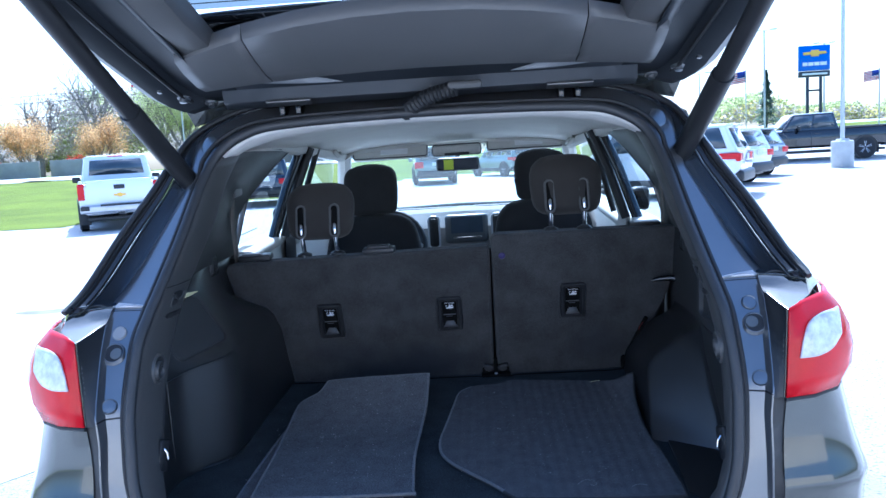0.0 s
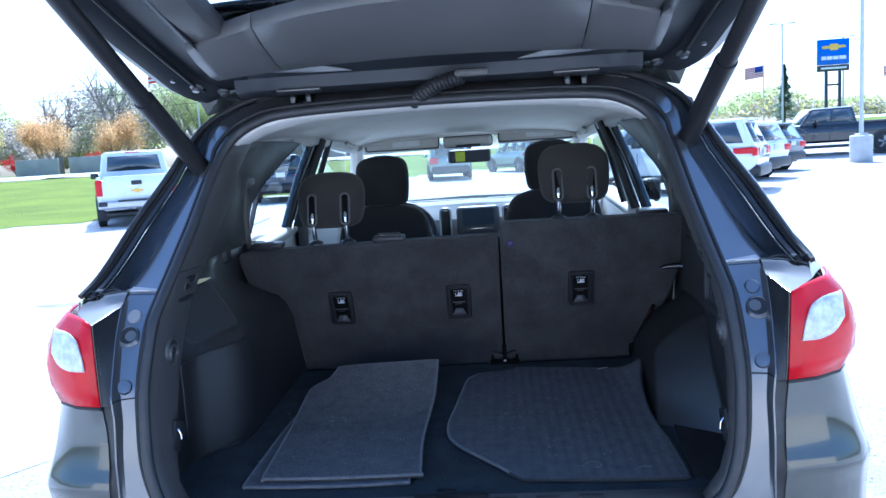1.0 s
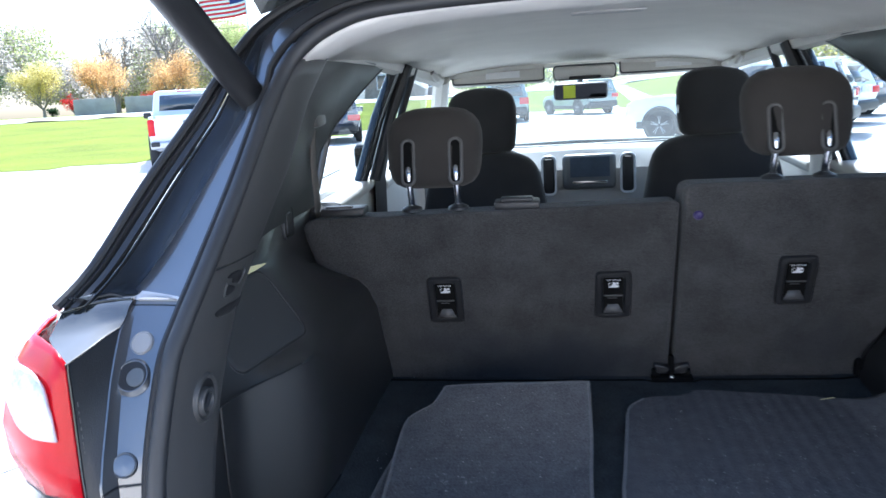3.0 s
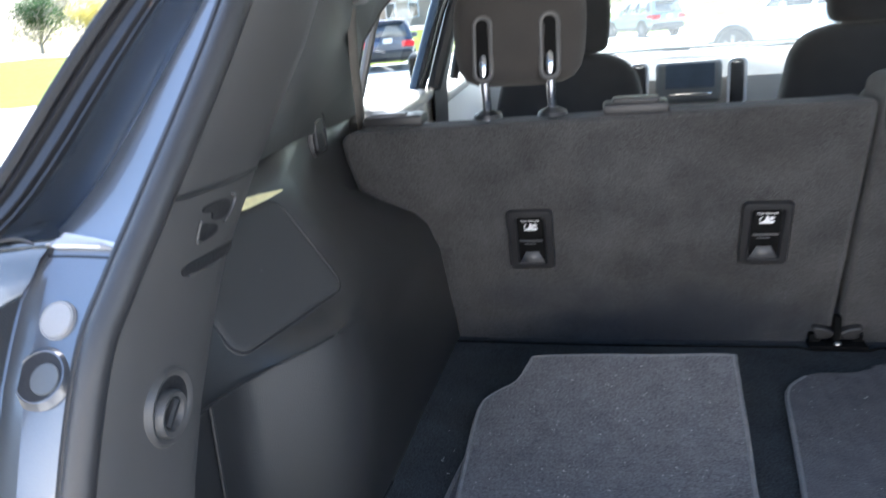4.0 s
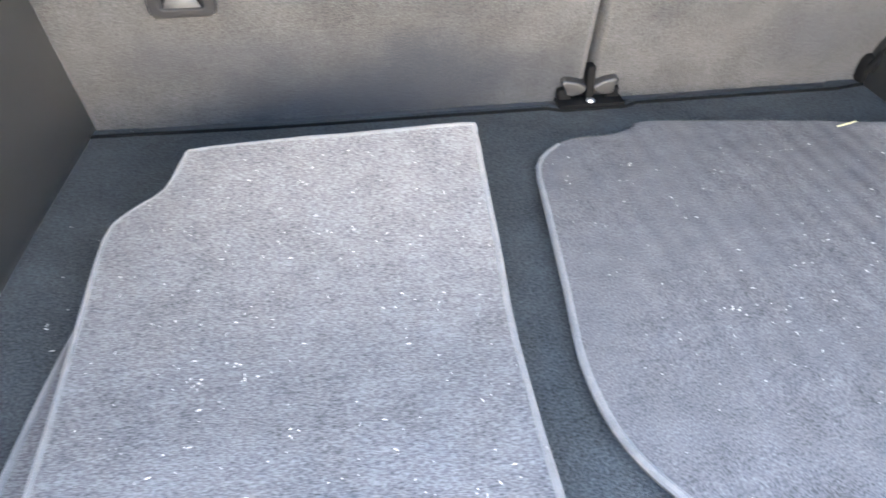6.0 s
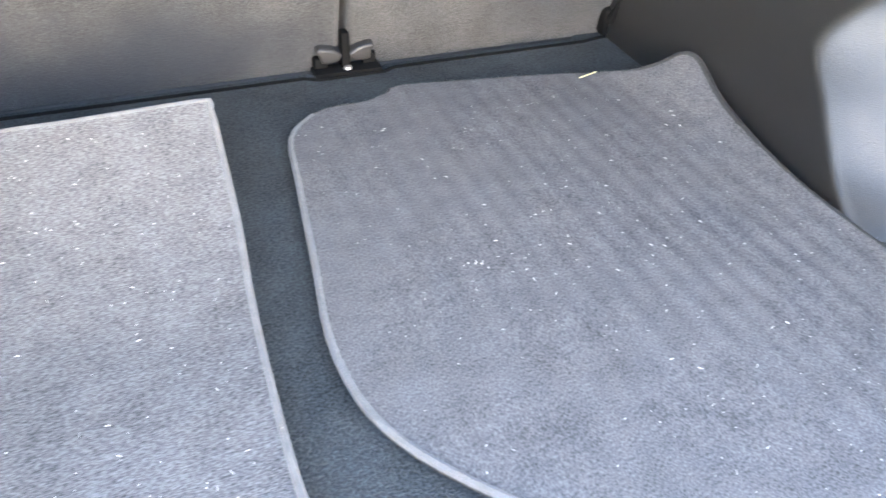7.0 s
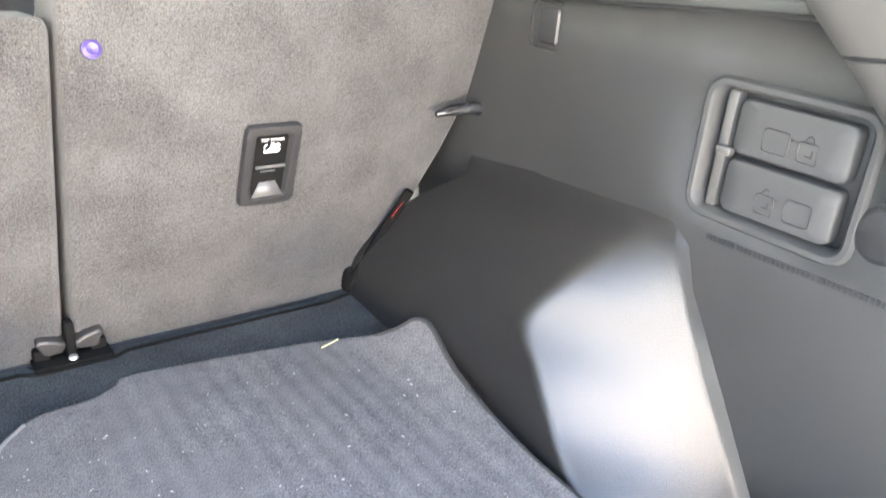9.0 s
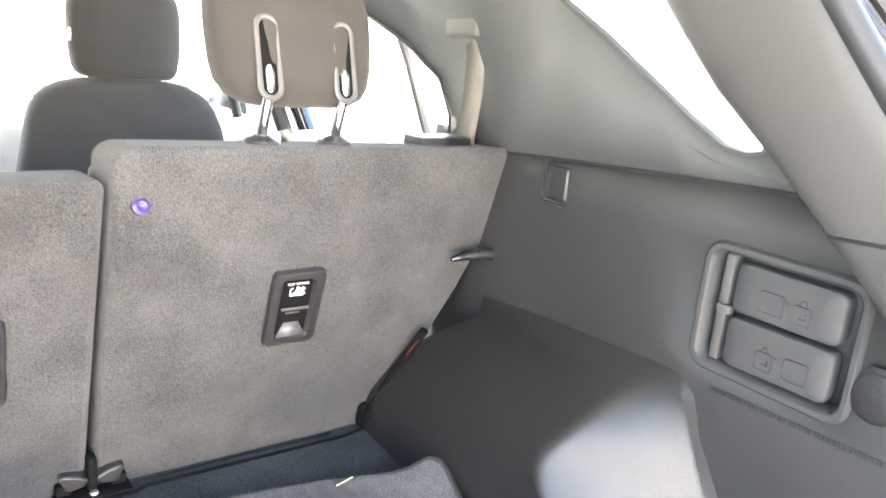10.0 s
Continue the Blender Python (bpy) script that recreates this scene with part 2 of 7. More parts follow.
def thing(name, label, category, m=None, group="", kind=""):
    ob = new(name)
    ob.empty_display_size = 0.2
    if m is not None:
        ob.matrix_basis = m
    return tagged(ob, label, category, group, kind)


def rbox(c, s, r=0.0, seg=2, turn=None, bm=None):
    """A box round c with sides s and rounded edges."""
    own = bmesh.new()
    bmesh.ops.create_cube(own, size=1)
    bmesh.ops.scale(own, vec=s, verts=own.verts)
    if r:
        bmesh.ops.bevel(own, geom=own.edges[:], offset=r, segments=seg, profile=0.5, affect="EDGES")
    if turn is not None:
        bmesh.ops.transform(own, matrix=turn, verts=own.verts)
    bmesh.ops.translate(own, vec=c, verts=own.verts)
    return own if bm is None else merge(bm, own)


def merge(a, b):
    table = {v: a.verts.new(v.co) for v in b.verts}
    for f in b.faces:
        a.faces.new([table[v] for v in f.verts])
    b.free()
    return a


def sheet(rows, bm=None, closed=False):
    """Quads between rows of points."""
    bm = bm or bmesh.new()
    vs = [[bm.verts.new(p) for p in row] for row in rows]
    for a, b in zip(vs, vs[1:]):
        for i in range(len(a) if closed else len(a) - 1):
            j = (i + 1) % len(a)
            bm.faces.new((a[i], a[j], b[j], b[i]))
    return bm


def prism(outline, depth, place):
    """A flat outline (2D points) given a depth; place(u, v, w) sets its points in space."""
    bm = bmesh.new()
    lo = [bm.verts.new(place(u, v, 0)) for u, v in outline]
    hi = [bm.verts.new(place(u, v, depth)) for u, v in outline]
    n = len(outline)
    bm.faces.new(lo[::-1]), bm.faces.new(hi)
    for i in range(n):
        bm.faces.new((lo[i], lo[(i + 1) % n], hi[(i + 1) % n], hi[i]))
    return bm


def tube(points, r, n=10, closed=False, bm=None, ends=True):
    """A round bar along points; r is one radius or one for each point."""
    bm = bm or bmesh.new()
    pts = [Vector(p) for p in points]
    k = len(pts)
    rs = r if isinstance(r, (list, tuple)) else [r] * k
    rings, up = [], None
    for i, p in enumerate(pts):
        a = pts[(i - 1) % k] if closed or i else p
        b = pts[(i + 1) % k] if closed or i < k - 1 else p
        d = (b - a).normalized()
        if up is None:
            up = d.orthogonal().normalized()
        up = (up - d * up.dot(d))
        up = up.normalized() if up.length > 1e-5 else d.orthogonal().normalized()
        side = d.cross(up)
        rings.append([bm.verts.new(p + rs[i] * (math.cos(6.2832 * j / n) * up + math.sin(6.2832 * j / n) * side)) for j in range(n)])
    for i in range(k if closed else k - 1):
        a, b = rings[i], rings[(i + 1) % k]
        for j in range(n):
            bm.faces.new((a[j], a[(j + 1) % n], b[(j + 1) % n], b[j]))
    if ends and not closed:
        bm.faces.new(rings[0][::-1]), bm.faces.new(rings[-1])
    return bm


def lathe(profile, m, n=20, bm=None):
    """A turned shape: profile of (radius, height), its axis z, moved by m."""
    bm = bm or bmesh.new()
    rings = [[bm.verts.new(m @ Vector((r * math.cos(6.2832 * j / n), r * math.sin(6.2832 * j / n), h))) for j in range(n)] for r, h in profile]
    for a, b in zip(rings, rings[1:]):
        for j in range(n):
            bm.faces.new((a[j], a[(j + 1) % n], b[(j + 1) % n], b[j]))
    bm.faces.new(rings[0][::-1]), bm.faces.new(rings[-1])
    return bm


def facing(c, a, b, toward):
    """A place at c whose z stands on the surface through a and b, on the side of toward."""
    n = (a - c).cross(b - c).normalized()
    if n.dot(toward - c) < 0:
        n = -n
    x = (a - c).normalized()
    m = Matrix((x, n.cross(x), n)).transposed().to_4x4()
    m.translation = c
    return m


def ease(x, pts):
    """A smooth curve through pairs (x, value)."""
    xs = [p[0] for p in pts]
    if x <= xs[0]:
        return pts[0][1]
    for (a, va), (b, vb) in zip(pts, pts[1:]):
        if x <= b:
            t = (x - a) / (b - a)
            return va + (vb - va) * t
    return pts[-1][1]


def smooth_path(pts, n=6):
    """A finer line through points (Catmull-Rom)."""
    p = [Vector(q) for q in pts]
    out = []
    for i in range(len(p) - 1):
        a, b, c, d = p[max(i - 1, 0)], p[i], p[i + 1], p[min(i + 2, len(p) - 1)]
        for k in range(n):
            t = k / n
            out.append(0.5 * ((2 * b) + (c - a) * t + (2 * a - 5 * b + 4 * c - d) * t * t + (3 * b - a - 3 * c + d) * t ** 3))
    return out + [p[-1]]


def oblong(w, h, r, n=5):
    """A rounded rectangle's outline."""
    out = []
    for cx, cy, a0 in ((w / 2 - r, h / 2 - r, 0), (r - w / 2, h / 2 - r, 90), (r - w / 2, r - h / 2, 180), (w / 2 - r, r - h / 2, 270)):
        out += [(cx + r * math.cos(radians(a0 + 90 * k / n)), cy + r * math.sin(radians(a0 + 90 * k / n))) for k in range(n + 1)]
    return out


def words(text, size, m, material, parent, name="lettering"):
    """Raised letters as one mesh."""
    cu = bpy.data.curves.new(name, "FONT")
    cu.body, cu.size, cu.extrude, cu.align_x = text, size, size * 0.02, "CENTER"
    ob = new(name, cu)
    me = bpy.data.meshes.new_from_object(ob.evaluated_get(bpy.context.evaluated_depsgraph_get()))
    bpy.data.objects.remove(ob)
    me.transform(m)
    me.materials.append(material)
    ob = new(name, me)
    ob.parent = parent
    return ob



# ---- ground ----
CONCRETE = mat("pale_concrete", (0.53, 0.51, 0.48), 0.85, 0, 0.12, 0.6, 0.4, 75, stains=0.35, speck=0.55)
GRASS = mat("spring_grass", (0.145, 0.178, 0.01), 0.95, 0, 0.45, 0.3, 0.8, 12, spec=0.2, fleck=0.9)


def land(x, y):
    """Height of the ground: a bank rises beyond the lot."""
    def s(t):
        t = min(1.0, max(0.0, t))
        return t * t * (3 - 2 * t)
    h = 1.0 * s((y * 0.9 - x * 0.35 - 24) / 36) * s((-x + 2) / 14)
    h += 0.75 * s((y - 27) / 16) * s((x - 4) / 10)
    h += 1.2 * s((y - 44) / 30) * (1 - s((-x + 2) / 14))
    return h


def patch(name, inside, material, label, lift, step=2.0, x0=-90, x1=90, y0=-60, y1=110):
    nx, ny = int((x1 - x0) / step), int((y1 - y0) / step)
    bm = bmesh.new()
    vs = {}
    def vert(i, j):
        if (i, j) not in vs:
            x, y = x0 + i * step, y0 + j * step
            vs[i, j] = bm.verts.new((x, y, land(x, y) + (lift(x, y) if callable(lift) else lift)))
        return vs[i, j]
    for i in range(nx):
        for j in range(ny):
            if inside(x0 + (i + 0.5) * step, y0 + (j + 0.5) * step):
                bm.faces.new((vert(i, j), vert(i + 1, j), vert(i + 1, j + 1), vert(i, j + 1)))
    ob = part(name, bm, material, None)
    return tagged(ob, label, name, kind="structure")


patch("ground", lambda x, y: True, CONCRETE, "pale concrete of the car park", 0.0, 2.5)
bm = bmesh.new()
far = [(-2500, -2500), (2500, -2500), (2500, 2500), (-2500, 2500)]
bm.faces.new([bm.verts.new((a, b, -0.25)) for a, b in far])
tagged(part("ground_far", bm, GRASS, None), "far green land", "ground", kind="structure")
# ---- the parked car ----
car = thing("suv", "dark grey metallic SUV parked with its liftgate raised", "car", CAR)
FLOOR = 0.76


def seat_y(z):
    """The slope of the rear backrests."""
    return 0.737 + (1.2 - z) * 0.295


SKEW.append(Matrix(((1, 0.042, 0, -0.042 * 0.35), (0, 1, 0, 0), (0, 0, 1, 0), (0, 0, 0, 1))))
# the rim of the tailgate opening, from the sill up to the middle of the roof: z, half width, y
RIM = [(0.758, 0.50, -0.118), (0.766, 0.54, -0.119), (0.80, 0.578, -0.12), (0.88, 0.606, -0.105), (0.97, 0.617, -0.078), (1.05, 0.621, -0.05),
       (1.16, 0.614, 0.0), (1.21, 0.604, 0.036), (1.26, 0.591, 0.077), (1.366, 0.565, 0.165), (1.48, 0.538, 0.25), (1.545, 0.507, 0.294),
       (1.585, 0.447, 0.314), (1.603, 0.363, 0.322), (1.611, 0.135, 0.326)]


def rim_at(z):
    return ease(z, [(a, b) for a, b, c in RIM]), ease(z, [(a, c) for a, b, c in RIM])


rim_half = [(x, y, z) for z, x, y in RIM]
rim_line = smooth_path([(-x, y, z) for x, y, z in rim_half] + [p for p in reversed(rim_half)], 5)
seal = part("weatherstrip", tube([p + Vector((0, -0.012, 0)) for p in rim_line], 0.012, 10), SEAL_RUBBER, car, "black rubber weatherstrip round the tailgate opening")
part("sealing_lip", tube([p * 1.0 + Vector((0.018 * (1 if p.x > 0 else -1) * min(1, abs(p.x) * 3), -0.004, 0.014 if p.z > 1.5 else 0)) for p in rim_line], 0.006, 8), RUBBER, seal)


# painted metal between the seal and the outer skin, with its rain channel
OUTER = [(1.225, 0.80, 0.055), (1.265, 0.777, 0.115), (1.37, 0.722, 0.19), (1.46, 0.667, 0.255), (1.54, 0.622, 0.31), (1.60, 0.575, 0.36),
         (1.645, 0.475, 0.392), (1.655, 0.37, 0.402), (1.665, 0.0, 0.405)]
INNER = [(1.215, 0.603, 0.040), (1.26, 0.591, 0.077), (1.366, 0.565, 0.165), (1.45, 0.545, 0.228), (1.52, 0.519, 0.277), (1.565, 0.48, 0.304),
         (1.592, 0.41, 0.317), (1.603, 0.363, 0.322), (1.611, 0.0, 0.326)]


FINE_IN = [(p.z, p.x, p.y) for p in smooth_path([(x, y, z) for z, x, y in INNER], 4)]
FINE_OUT = [(p.z, p.x, p.y) for p in smooth_path([(x, y, z) for z, x, y in OUTER], 4)]


def jamb_point(s, k, f, d=0.0):
    """A point of the pillar jamb at section k, f of the way from the seal to the skin, d deep."""
    (zi, xi, yi), (zo, xo, yo) = FINE_IN[k], FINE_OUT[k]
    d = d * ease(zi, [(1.215, 1.0), (1.3, 0.8), (1.4, 0.55), (1.5, 0.35), (1.56, 0.25)])
    return (s * (xi + (xo - xi) * f), yi + (yo - yi) * f + d, zi + (zo - zi) * f)


PANEL_DEPTH = [(0, 0.004), (0.05, 0.010), (0.1, 0.014), (0.2, 0.019), (0.4, 0.027), (0.6, 0.033), (0.8, 0.038), (0.95, 0.042)]


def panel_end(k):
    """How far the painted panel reaches towards the skin."""
    return ease(FINE_IN[k][0], [(1.215, 0.64), (1.3, 0.53), (1.45, 0.4), (1.5, 0.5), (1.545, 0.8), (1.6, 0.84)])


def strip(s, cols):
    """A strip of the jamb; cols(k) gives its shares and depths at section k."""
    return sheet([[jamb_point(s, k, f, d) for f, d in cols(k)] for k in range(len(FINE_IN))])


CORNER = [(0.62, -0.02), (0.74, -0.021), (0.79, -0.025), (0.822, -0.032), (0.832, -0.033), (0.846, -0.028), (0.868, -0.017), (0.895, -0.006), (0.925, 0.003), (0.955, 0.009), (0.985, 0.013), (1.012, 0.016)]


def corner(z):
    """The inner edge of the rear corner panel: x, y, its hollow or flare, and how far down it is."""
    yo, low = ease(z, CORNER), ease(z, [(0.62, 1.0), (0.83, 0.9), (0.955, 0.35), (1.01, 0.0)])
    return 0.717 - 0.02 * low, -0.088 + yo, yo, low


for s in (-1, 1):
    jamb = part("pillar_jamb", strip(s, lambda k: [(panel_end(k) * f, d) for f, d in PANEL_DEPTH + [(0.98, 0.046), (1, 0.054)]]), JAMB, car, "dark painted metal door jamb")

    def beyond(k, f):
        """Shares past the painted panel, up to the skin."""
        e = panel_end(k)
        return e + (1 - e) * f

    part("rain_channel", strip(s, lambda k: [(beyond(k, 0.46 * f), d) for f, d in ((0, 0.06), (0.04, 0.07), (0.25, 0.08), (0.5, 0.08), (0.75, 0.06), (0.93, 0.022), (1, 0.01))]), GUTTER, jamb, "rain channel in body paint, tinted for the mirrored sky")
    part("channel_ridge", strip(s, lambda k: [(beyond(k, 0.46 + 0.1 * f), d) for f, d in ((0, 0.01), (0.25, 0.0), (0.6, 0.0), (1, 0.012))]), TRIM_DARK, jamb)
    part("cover_strip", strip(s, lambda k: [(beyond(k, 0.56 + 0.22 * f), d) for f, d in ((0, 0.008), (0.2, -0.004), (0.8, -0.006), (1, 0.006))]), TRIM_DARK, jamb)
    part("edge_rubber", strip(s, lambda k: [(beyond(k, 0.78 + 0.22 * f), d) for f, d in ((0, 0.006), (0.3, -0.008), (0.7, -0.008), (1, -0.002))]), RUBBER, jamb)
    crown = [(s * x, y - 0.01, z) for z, x, y in OUTER]
    part("edge_bead", tube(smooth_path(crown, 4), 0.007, 8), RUBBER, jamb)
    # gloss cover of the rear pillar on the outside
    rows = []
    for (z, x, y) in OUTER[:6]:
        rows.append([(s * (x + 0.006), y + 0.004, z), (s * (x + 0.012), y + 0.025, z + 0.004), (s * (x + 0.014), y + 0.05, z + 0.004)])
    part("pillar_cover", sheet(rows), GLOSS_BLACK, car, "gloss black rear pillar cover", thick=0.006)
    part("channel_clip", rbox((s * 0.60, 0.315, 1.49), (0.03, 0.02, 0.05), 0.006), RUBBER, jamb)

    # lower jamb beside the opening, from the sill to the belt line
    def fold_y(z):
        return ease(z, [(0.72, -0.135), (0.9, -0.115), (1.03, -0.085), (1.142, -0.014), (1.178, 0.013), (1.2, 0.033), (1.225, 0.076)])

    def fold_x(z):
        return ease(z, [(0.72, 0.672), (0.98, 0.677), (1.06, 0.689), (1.14, 0.696), (1.175, 0.698), (1.2, 0.7), (1.225, 0.702)])

    def jamb_row(z):
        x, y = rim_at(z)
        fx, yf = fold_x(z), fold_y(z)
        ym = ease(z, [(0.72, -0.128), (0.9, -0.1), (1.042, -0.06), (1.142, -0.004), (1.178, 0.025), (1.2, 0.042), (1.225, 0.066)])
        xm = fx - 0.007
        ym += (xm - 0.674) * 0.25
        return [(s * x, y, z), (s * (x + 0.008), y + 0.006, z), (s * (x + 0.02), y + (ym - y) * 0.35 + 0.006, z), (s * (x + (xm - x) * 0.5), y + (ym - y) * 0.6 + 0.005, z), (s * (x + (xm - x) * 0.8), y + (ym - y) * 0.87 + 0.002, z),
                (s * xm, ym, z), (s * (xm + 0.003), ym + (yf - ym) * 0.35, z), (s * (fx - 0.001), yf + 0.003, z), (s * fx, yf - 0.001, z), (s * (fx + 0.003), yf - 0.002, z)]

    lower = part("side_jamb", sheet([jamb_row(0.72 + 0.505 * k / 36) for k in range(37)]), JAMB, car, "dark painted jamb panel with round plugs")
    part("joint_line", tube([(x, y - 0.001, z) for x, y, z in jamb_row(1.02)[1:9]], 0.0018, 6), RUBBER, lower)
    base = [jamb_point(s, 0, f, ease(f / panel_end(0), PANEL_DEPTH)) for f in (0.0, 0.04, 0.1, 0.2, 0.3, 0.38, 0.42, 0.45, 0.47, 0.48)]
    brow = jamb_row(1.225)
    # the seam's sky highlight is put into its pale colour
    part("belt_ledge", sheet([brow, [(x, y - 0.004, z + 0.003) for x, y, z in brow], [((x + a) / 2, min(y, b) - 0.004, 1.23) for (x, y, z), (a, b, c) in zip(brow, base)], [(x, y - 0.002, z + 0.0115) for x, y, z in base], [(x, y + 0.004, z + 0.014) for x, y, z in base]]), PALE_HIGHLIGHT, lower, "belt line seam, painted pale for its sky highlight")
    rows = [[(s * (fold_x(z) + 0.001), fold_y(z) - 0.002, z), (s * (fold_x(z) + 0.008), fold_y(z) + 0.014, z), (s * (corner(z)[0] + 0.003), corner(z)[1] + 0.004, z)] for z in [0.72 + 0.296 * k / 16 for k in range(17)]]
    part("bumper_joint", sheet(rows), TRIM_DARK, car)
    rows = [[(s * (rim_at(z)[0] + 0.03), rim_at(z)[1] + 0.09, z), (s * 0.70, rim_at(z)[1] + 0.12, z), (s * 0.8, rim_at(z)[1] + 0.14, z)] for z in (0.72, 0.8, 0.9, 1.0, 1.05, 1.1, 1.15, 1.21)]
    part("jamb_backing", sheet(rows), TRIM_DARK, car)
    # wall that carries the lamp, and the shoulder over it, with a ridge between the two
    rows = []
    for k in range(9):
        f = k / 8
        zf = 1.014 + 0.186 * f
        a, b = Vector((s * (fold_x(zf) + 0.002), fold_y(zf) - 0.002, zf)), Vector((s * (0.708 + 0.013 * f), -0.089 + 0.028 * f, 1.014 + 0.17 * f))
        rows.append([a, a.lerp(b, 0.25) + Vector((s * 0.002, -0.002 * (1 - f), 0)), a.lerp(b, 0.6), b])
    part("lamp_mount", sheet(rows), TRIM_DARK, car, "glossy dark wall beside the tail lamp")
    ridge = rows[-1]
    part("shoulder_ridge", tube(smooth_path(ridge, 3), 0.0018, 8), PAINT, car)
    step = [[(s * x, y, z) for x, y, z in r] for r in (
        [(0.7005, 0.041, 1.207), (0.718, 0.028, 1.2045), (0.733, 0.008, 1.199), (0.752, -0.034, 1.191)],
        [(0.700, 0.047, 1.212), (0.722, 0.043, 1.209), (0.744, 0.034, 1.204), (0.784, 0.0, 1.197)],
        [(0.701, 0.058, 1.221), (0.728, 0.056, 1.219), (0.752, 0.05, 1.215), (0.789, 0.024, 1.207)],
        [(0.702, 0.076, 1.2285), (0.732, 0.073, 1.228), (0.758, 0.068, 1.226), (0.795, 0.05, 1.218)],
        [(0.702, 0.083, 1.2305), (0.732, 0.08, 1.23), (0.76, 0.076, 1.228), (0.798, 0.06, 1.22)])]
    part("shoulder", sheet([[tuple(p) for p in ridge]] + step), PAINT, car, "grey painted body shoulder")
    part("shoulder_side", sheet([[(s * 0.784, 0.0, 1.197), (s * 0.81, 0.05, 1.197), (s * 0.842, 0.1, 1.199)], [(s * 0.789, 0.024, 1.207), (s * 0.818, 0.08, 1.21), (s * 0.84, 0.15, 1.207)], [(s * 0.798, 0.06, 1.22), (s * 0.82, 0.11, 1.22), (s * 0.835, 0.2, 1.216)]]), PAINT, car)
    foot = [jamb_point(s, 0, f, ease(f, [(0.5, 0.04), (0.64, 0.054), (0.72, 0.08), (0.85, 0.0), (1.0, -0.004)])) for f in (0.52, 0.7, 0.85, 1.0)]
    top = step[-1]
    part("shoulder_ledge", sheet([top, [tuple(Vector(a).lerp(Vector(b), 0.5) + Vector((0, 0, 0.003))) for a, b in zip(top, foot)], [(x, y + 0.002, z + 0.012) for x, y, z in foot]]), GUTTER, car)
    part("seam_gap", tube(smooth_path([(x, y - 0.001, z - 0.003) for x, y, z in jamb_row(1.222)[2:9]] + [(x, y - 0.002, z + 0.001) for x, y, z in step[-1][1:]], 4), 0.002, 6), RUBBER, car)
    part("shoulder_bead", tube(smooth_path([(x, y - 0.004, z - 0.001) for x, y, z in step[-2]], 4), 0.0016, 6), PAINT, car)
    for k, ln in enumerate((0.006, 0.003, 0.008, 0.005, 0.004, 0.007, 0.003, 0.006)):
        f = 0.28 + 0.06 * k
        q = Vector((s * (0.703 + 0.013 * f), -0.082 + 0.028 * f, 1.014 + 0.17 * f))
        part("print_bar", rbox(q + Vector((0, -0.0015, 0)), (0.0012, 0.0012, ln)), RING_GREY, car)
    for (px, dz, r, m, depth) in ((0.672, 1.178, 0.0155, PALE_GREY if s < 0 else JAMB, 0.003), (0.675, 1.142, 0.0205, TRIM_DARK, -0.012), (0.67, 1.044, 0.0155, JAMB, 0.003)):
        def on_jamb(px, z):
            return Vector((s * px, ease(px, [(abs(a[0]), a[1]) for a in jamb_row(z)[3:9]]), z))

        m4 = facing(on_jamb(px, dz), on_jamb(px - 0.012, dz), on_jamb(px, dz + 0.02), Vector((0, -1, 1.3)))
        if depth < 0:
            m4 = m4 @ Matrix.Translation((0, 0, 0.002))
        if depth > 0:
            part("jamb_plug", lathe([(0.0001, 0.004), (r * 0.86, 0.003), (r * 0.92, 0.002), (r, 0.003), (r * 1.08, -0.001)], m4, 24), m, lower)
        else:
            cup = part("jamb_buffer", lathe([(r * 1.3, -0.004), (r * 1.12, -0.0006), (r * 1.04, 0.0014), (r * 0.98, 0.0016), (r * 0.94, 0.001)], m4, 28), JAMB, lower, "round buffer cup")
            # flat black disc paints the shade of the cup's hollow
            part("cup_shade", lathe([(r * 0.96, 0.0013), (r * 0.9, 0.0002), (r * 0.5, 0.0), (0.0001, 0.0)], m4, 28), RUBBER, cup)
            part("buffer_pad", lathe([(r * 0.62, 0.0), (r * 0.58, 0.0012), (0.0001, 0.0016)], m4 @ Matrix.Translation((0.006, -0.002, 0.0018)), 24), BEZEL_GREY, cup)

    # tail lamp
    LAMP = [(1.014, [(0.709, -0.09), (0.77, -0.074), (0.828, -0.036), (0.85, -0.002), (0.873, 0.1), (0.885, 0.2)]),
            (1.05, [(0.712, -0.085), (0.774, -0.072), (0.845, -0.032), (0.869, 0.0), (0.89, 0.1), (0.898, 0.2)]),
            (1.09, [(0.715, -0.078), (0.776, -0.064), (0.851, -0.026), (0.874, 0.004), (0.893, 0.1), (0.9, 0.2)]),
            (1.13, [(0.718, -0.071), (0.772, -0.053), (0.843, -0.016), (0.867, 0.01), (0.886, 0.1), (0.894, 0.19)]),
            (1.165, [(0.7205, -0.065), (0.766, -0.042), (0.828, -0.008), (0.851, 0.014), (0.87, 0.09), (0.88, 0.17)]),
            (1.19, [(0.7215, -0.062), (0.757, -0.032), (0.803, -0.002), (0.826, 0.014), (0.848, 0.08), (0.858, 0.14)]),
            (1.2, [(0.7215, -0.06), (0.756, -0.027), (0.798, 0.004), (0.816, 0.018), (0.842, 0.08), (0.852, 0.14)])]

    def lamp_z(z, k):
        """The lamp's top edge rises outwards."""
        return z + (z - 1.014) / 0.186 * (-0.015, -0.008, -0.003, -0.003, -0.004, -0.005)[k]

    rows = [[Vector((s * x, y, lamp_z(z, k))) for k, (x, y) in enumerate(r)] for z, r in LAMP]
    lampo = part("tail_lamp", sheet(rows), RED_LENS, car, "red tail lamp with a milky clear insert", thick=0.006)

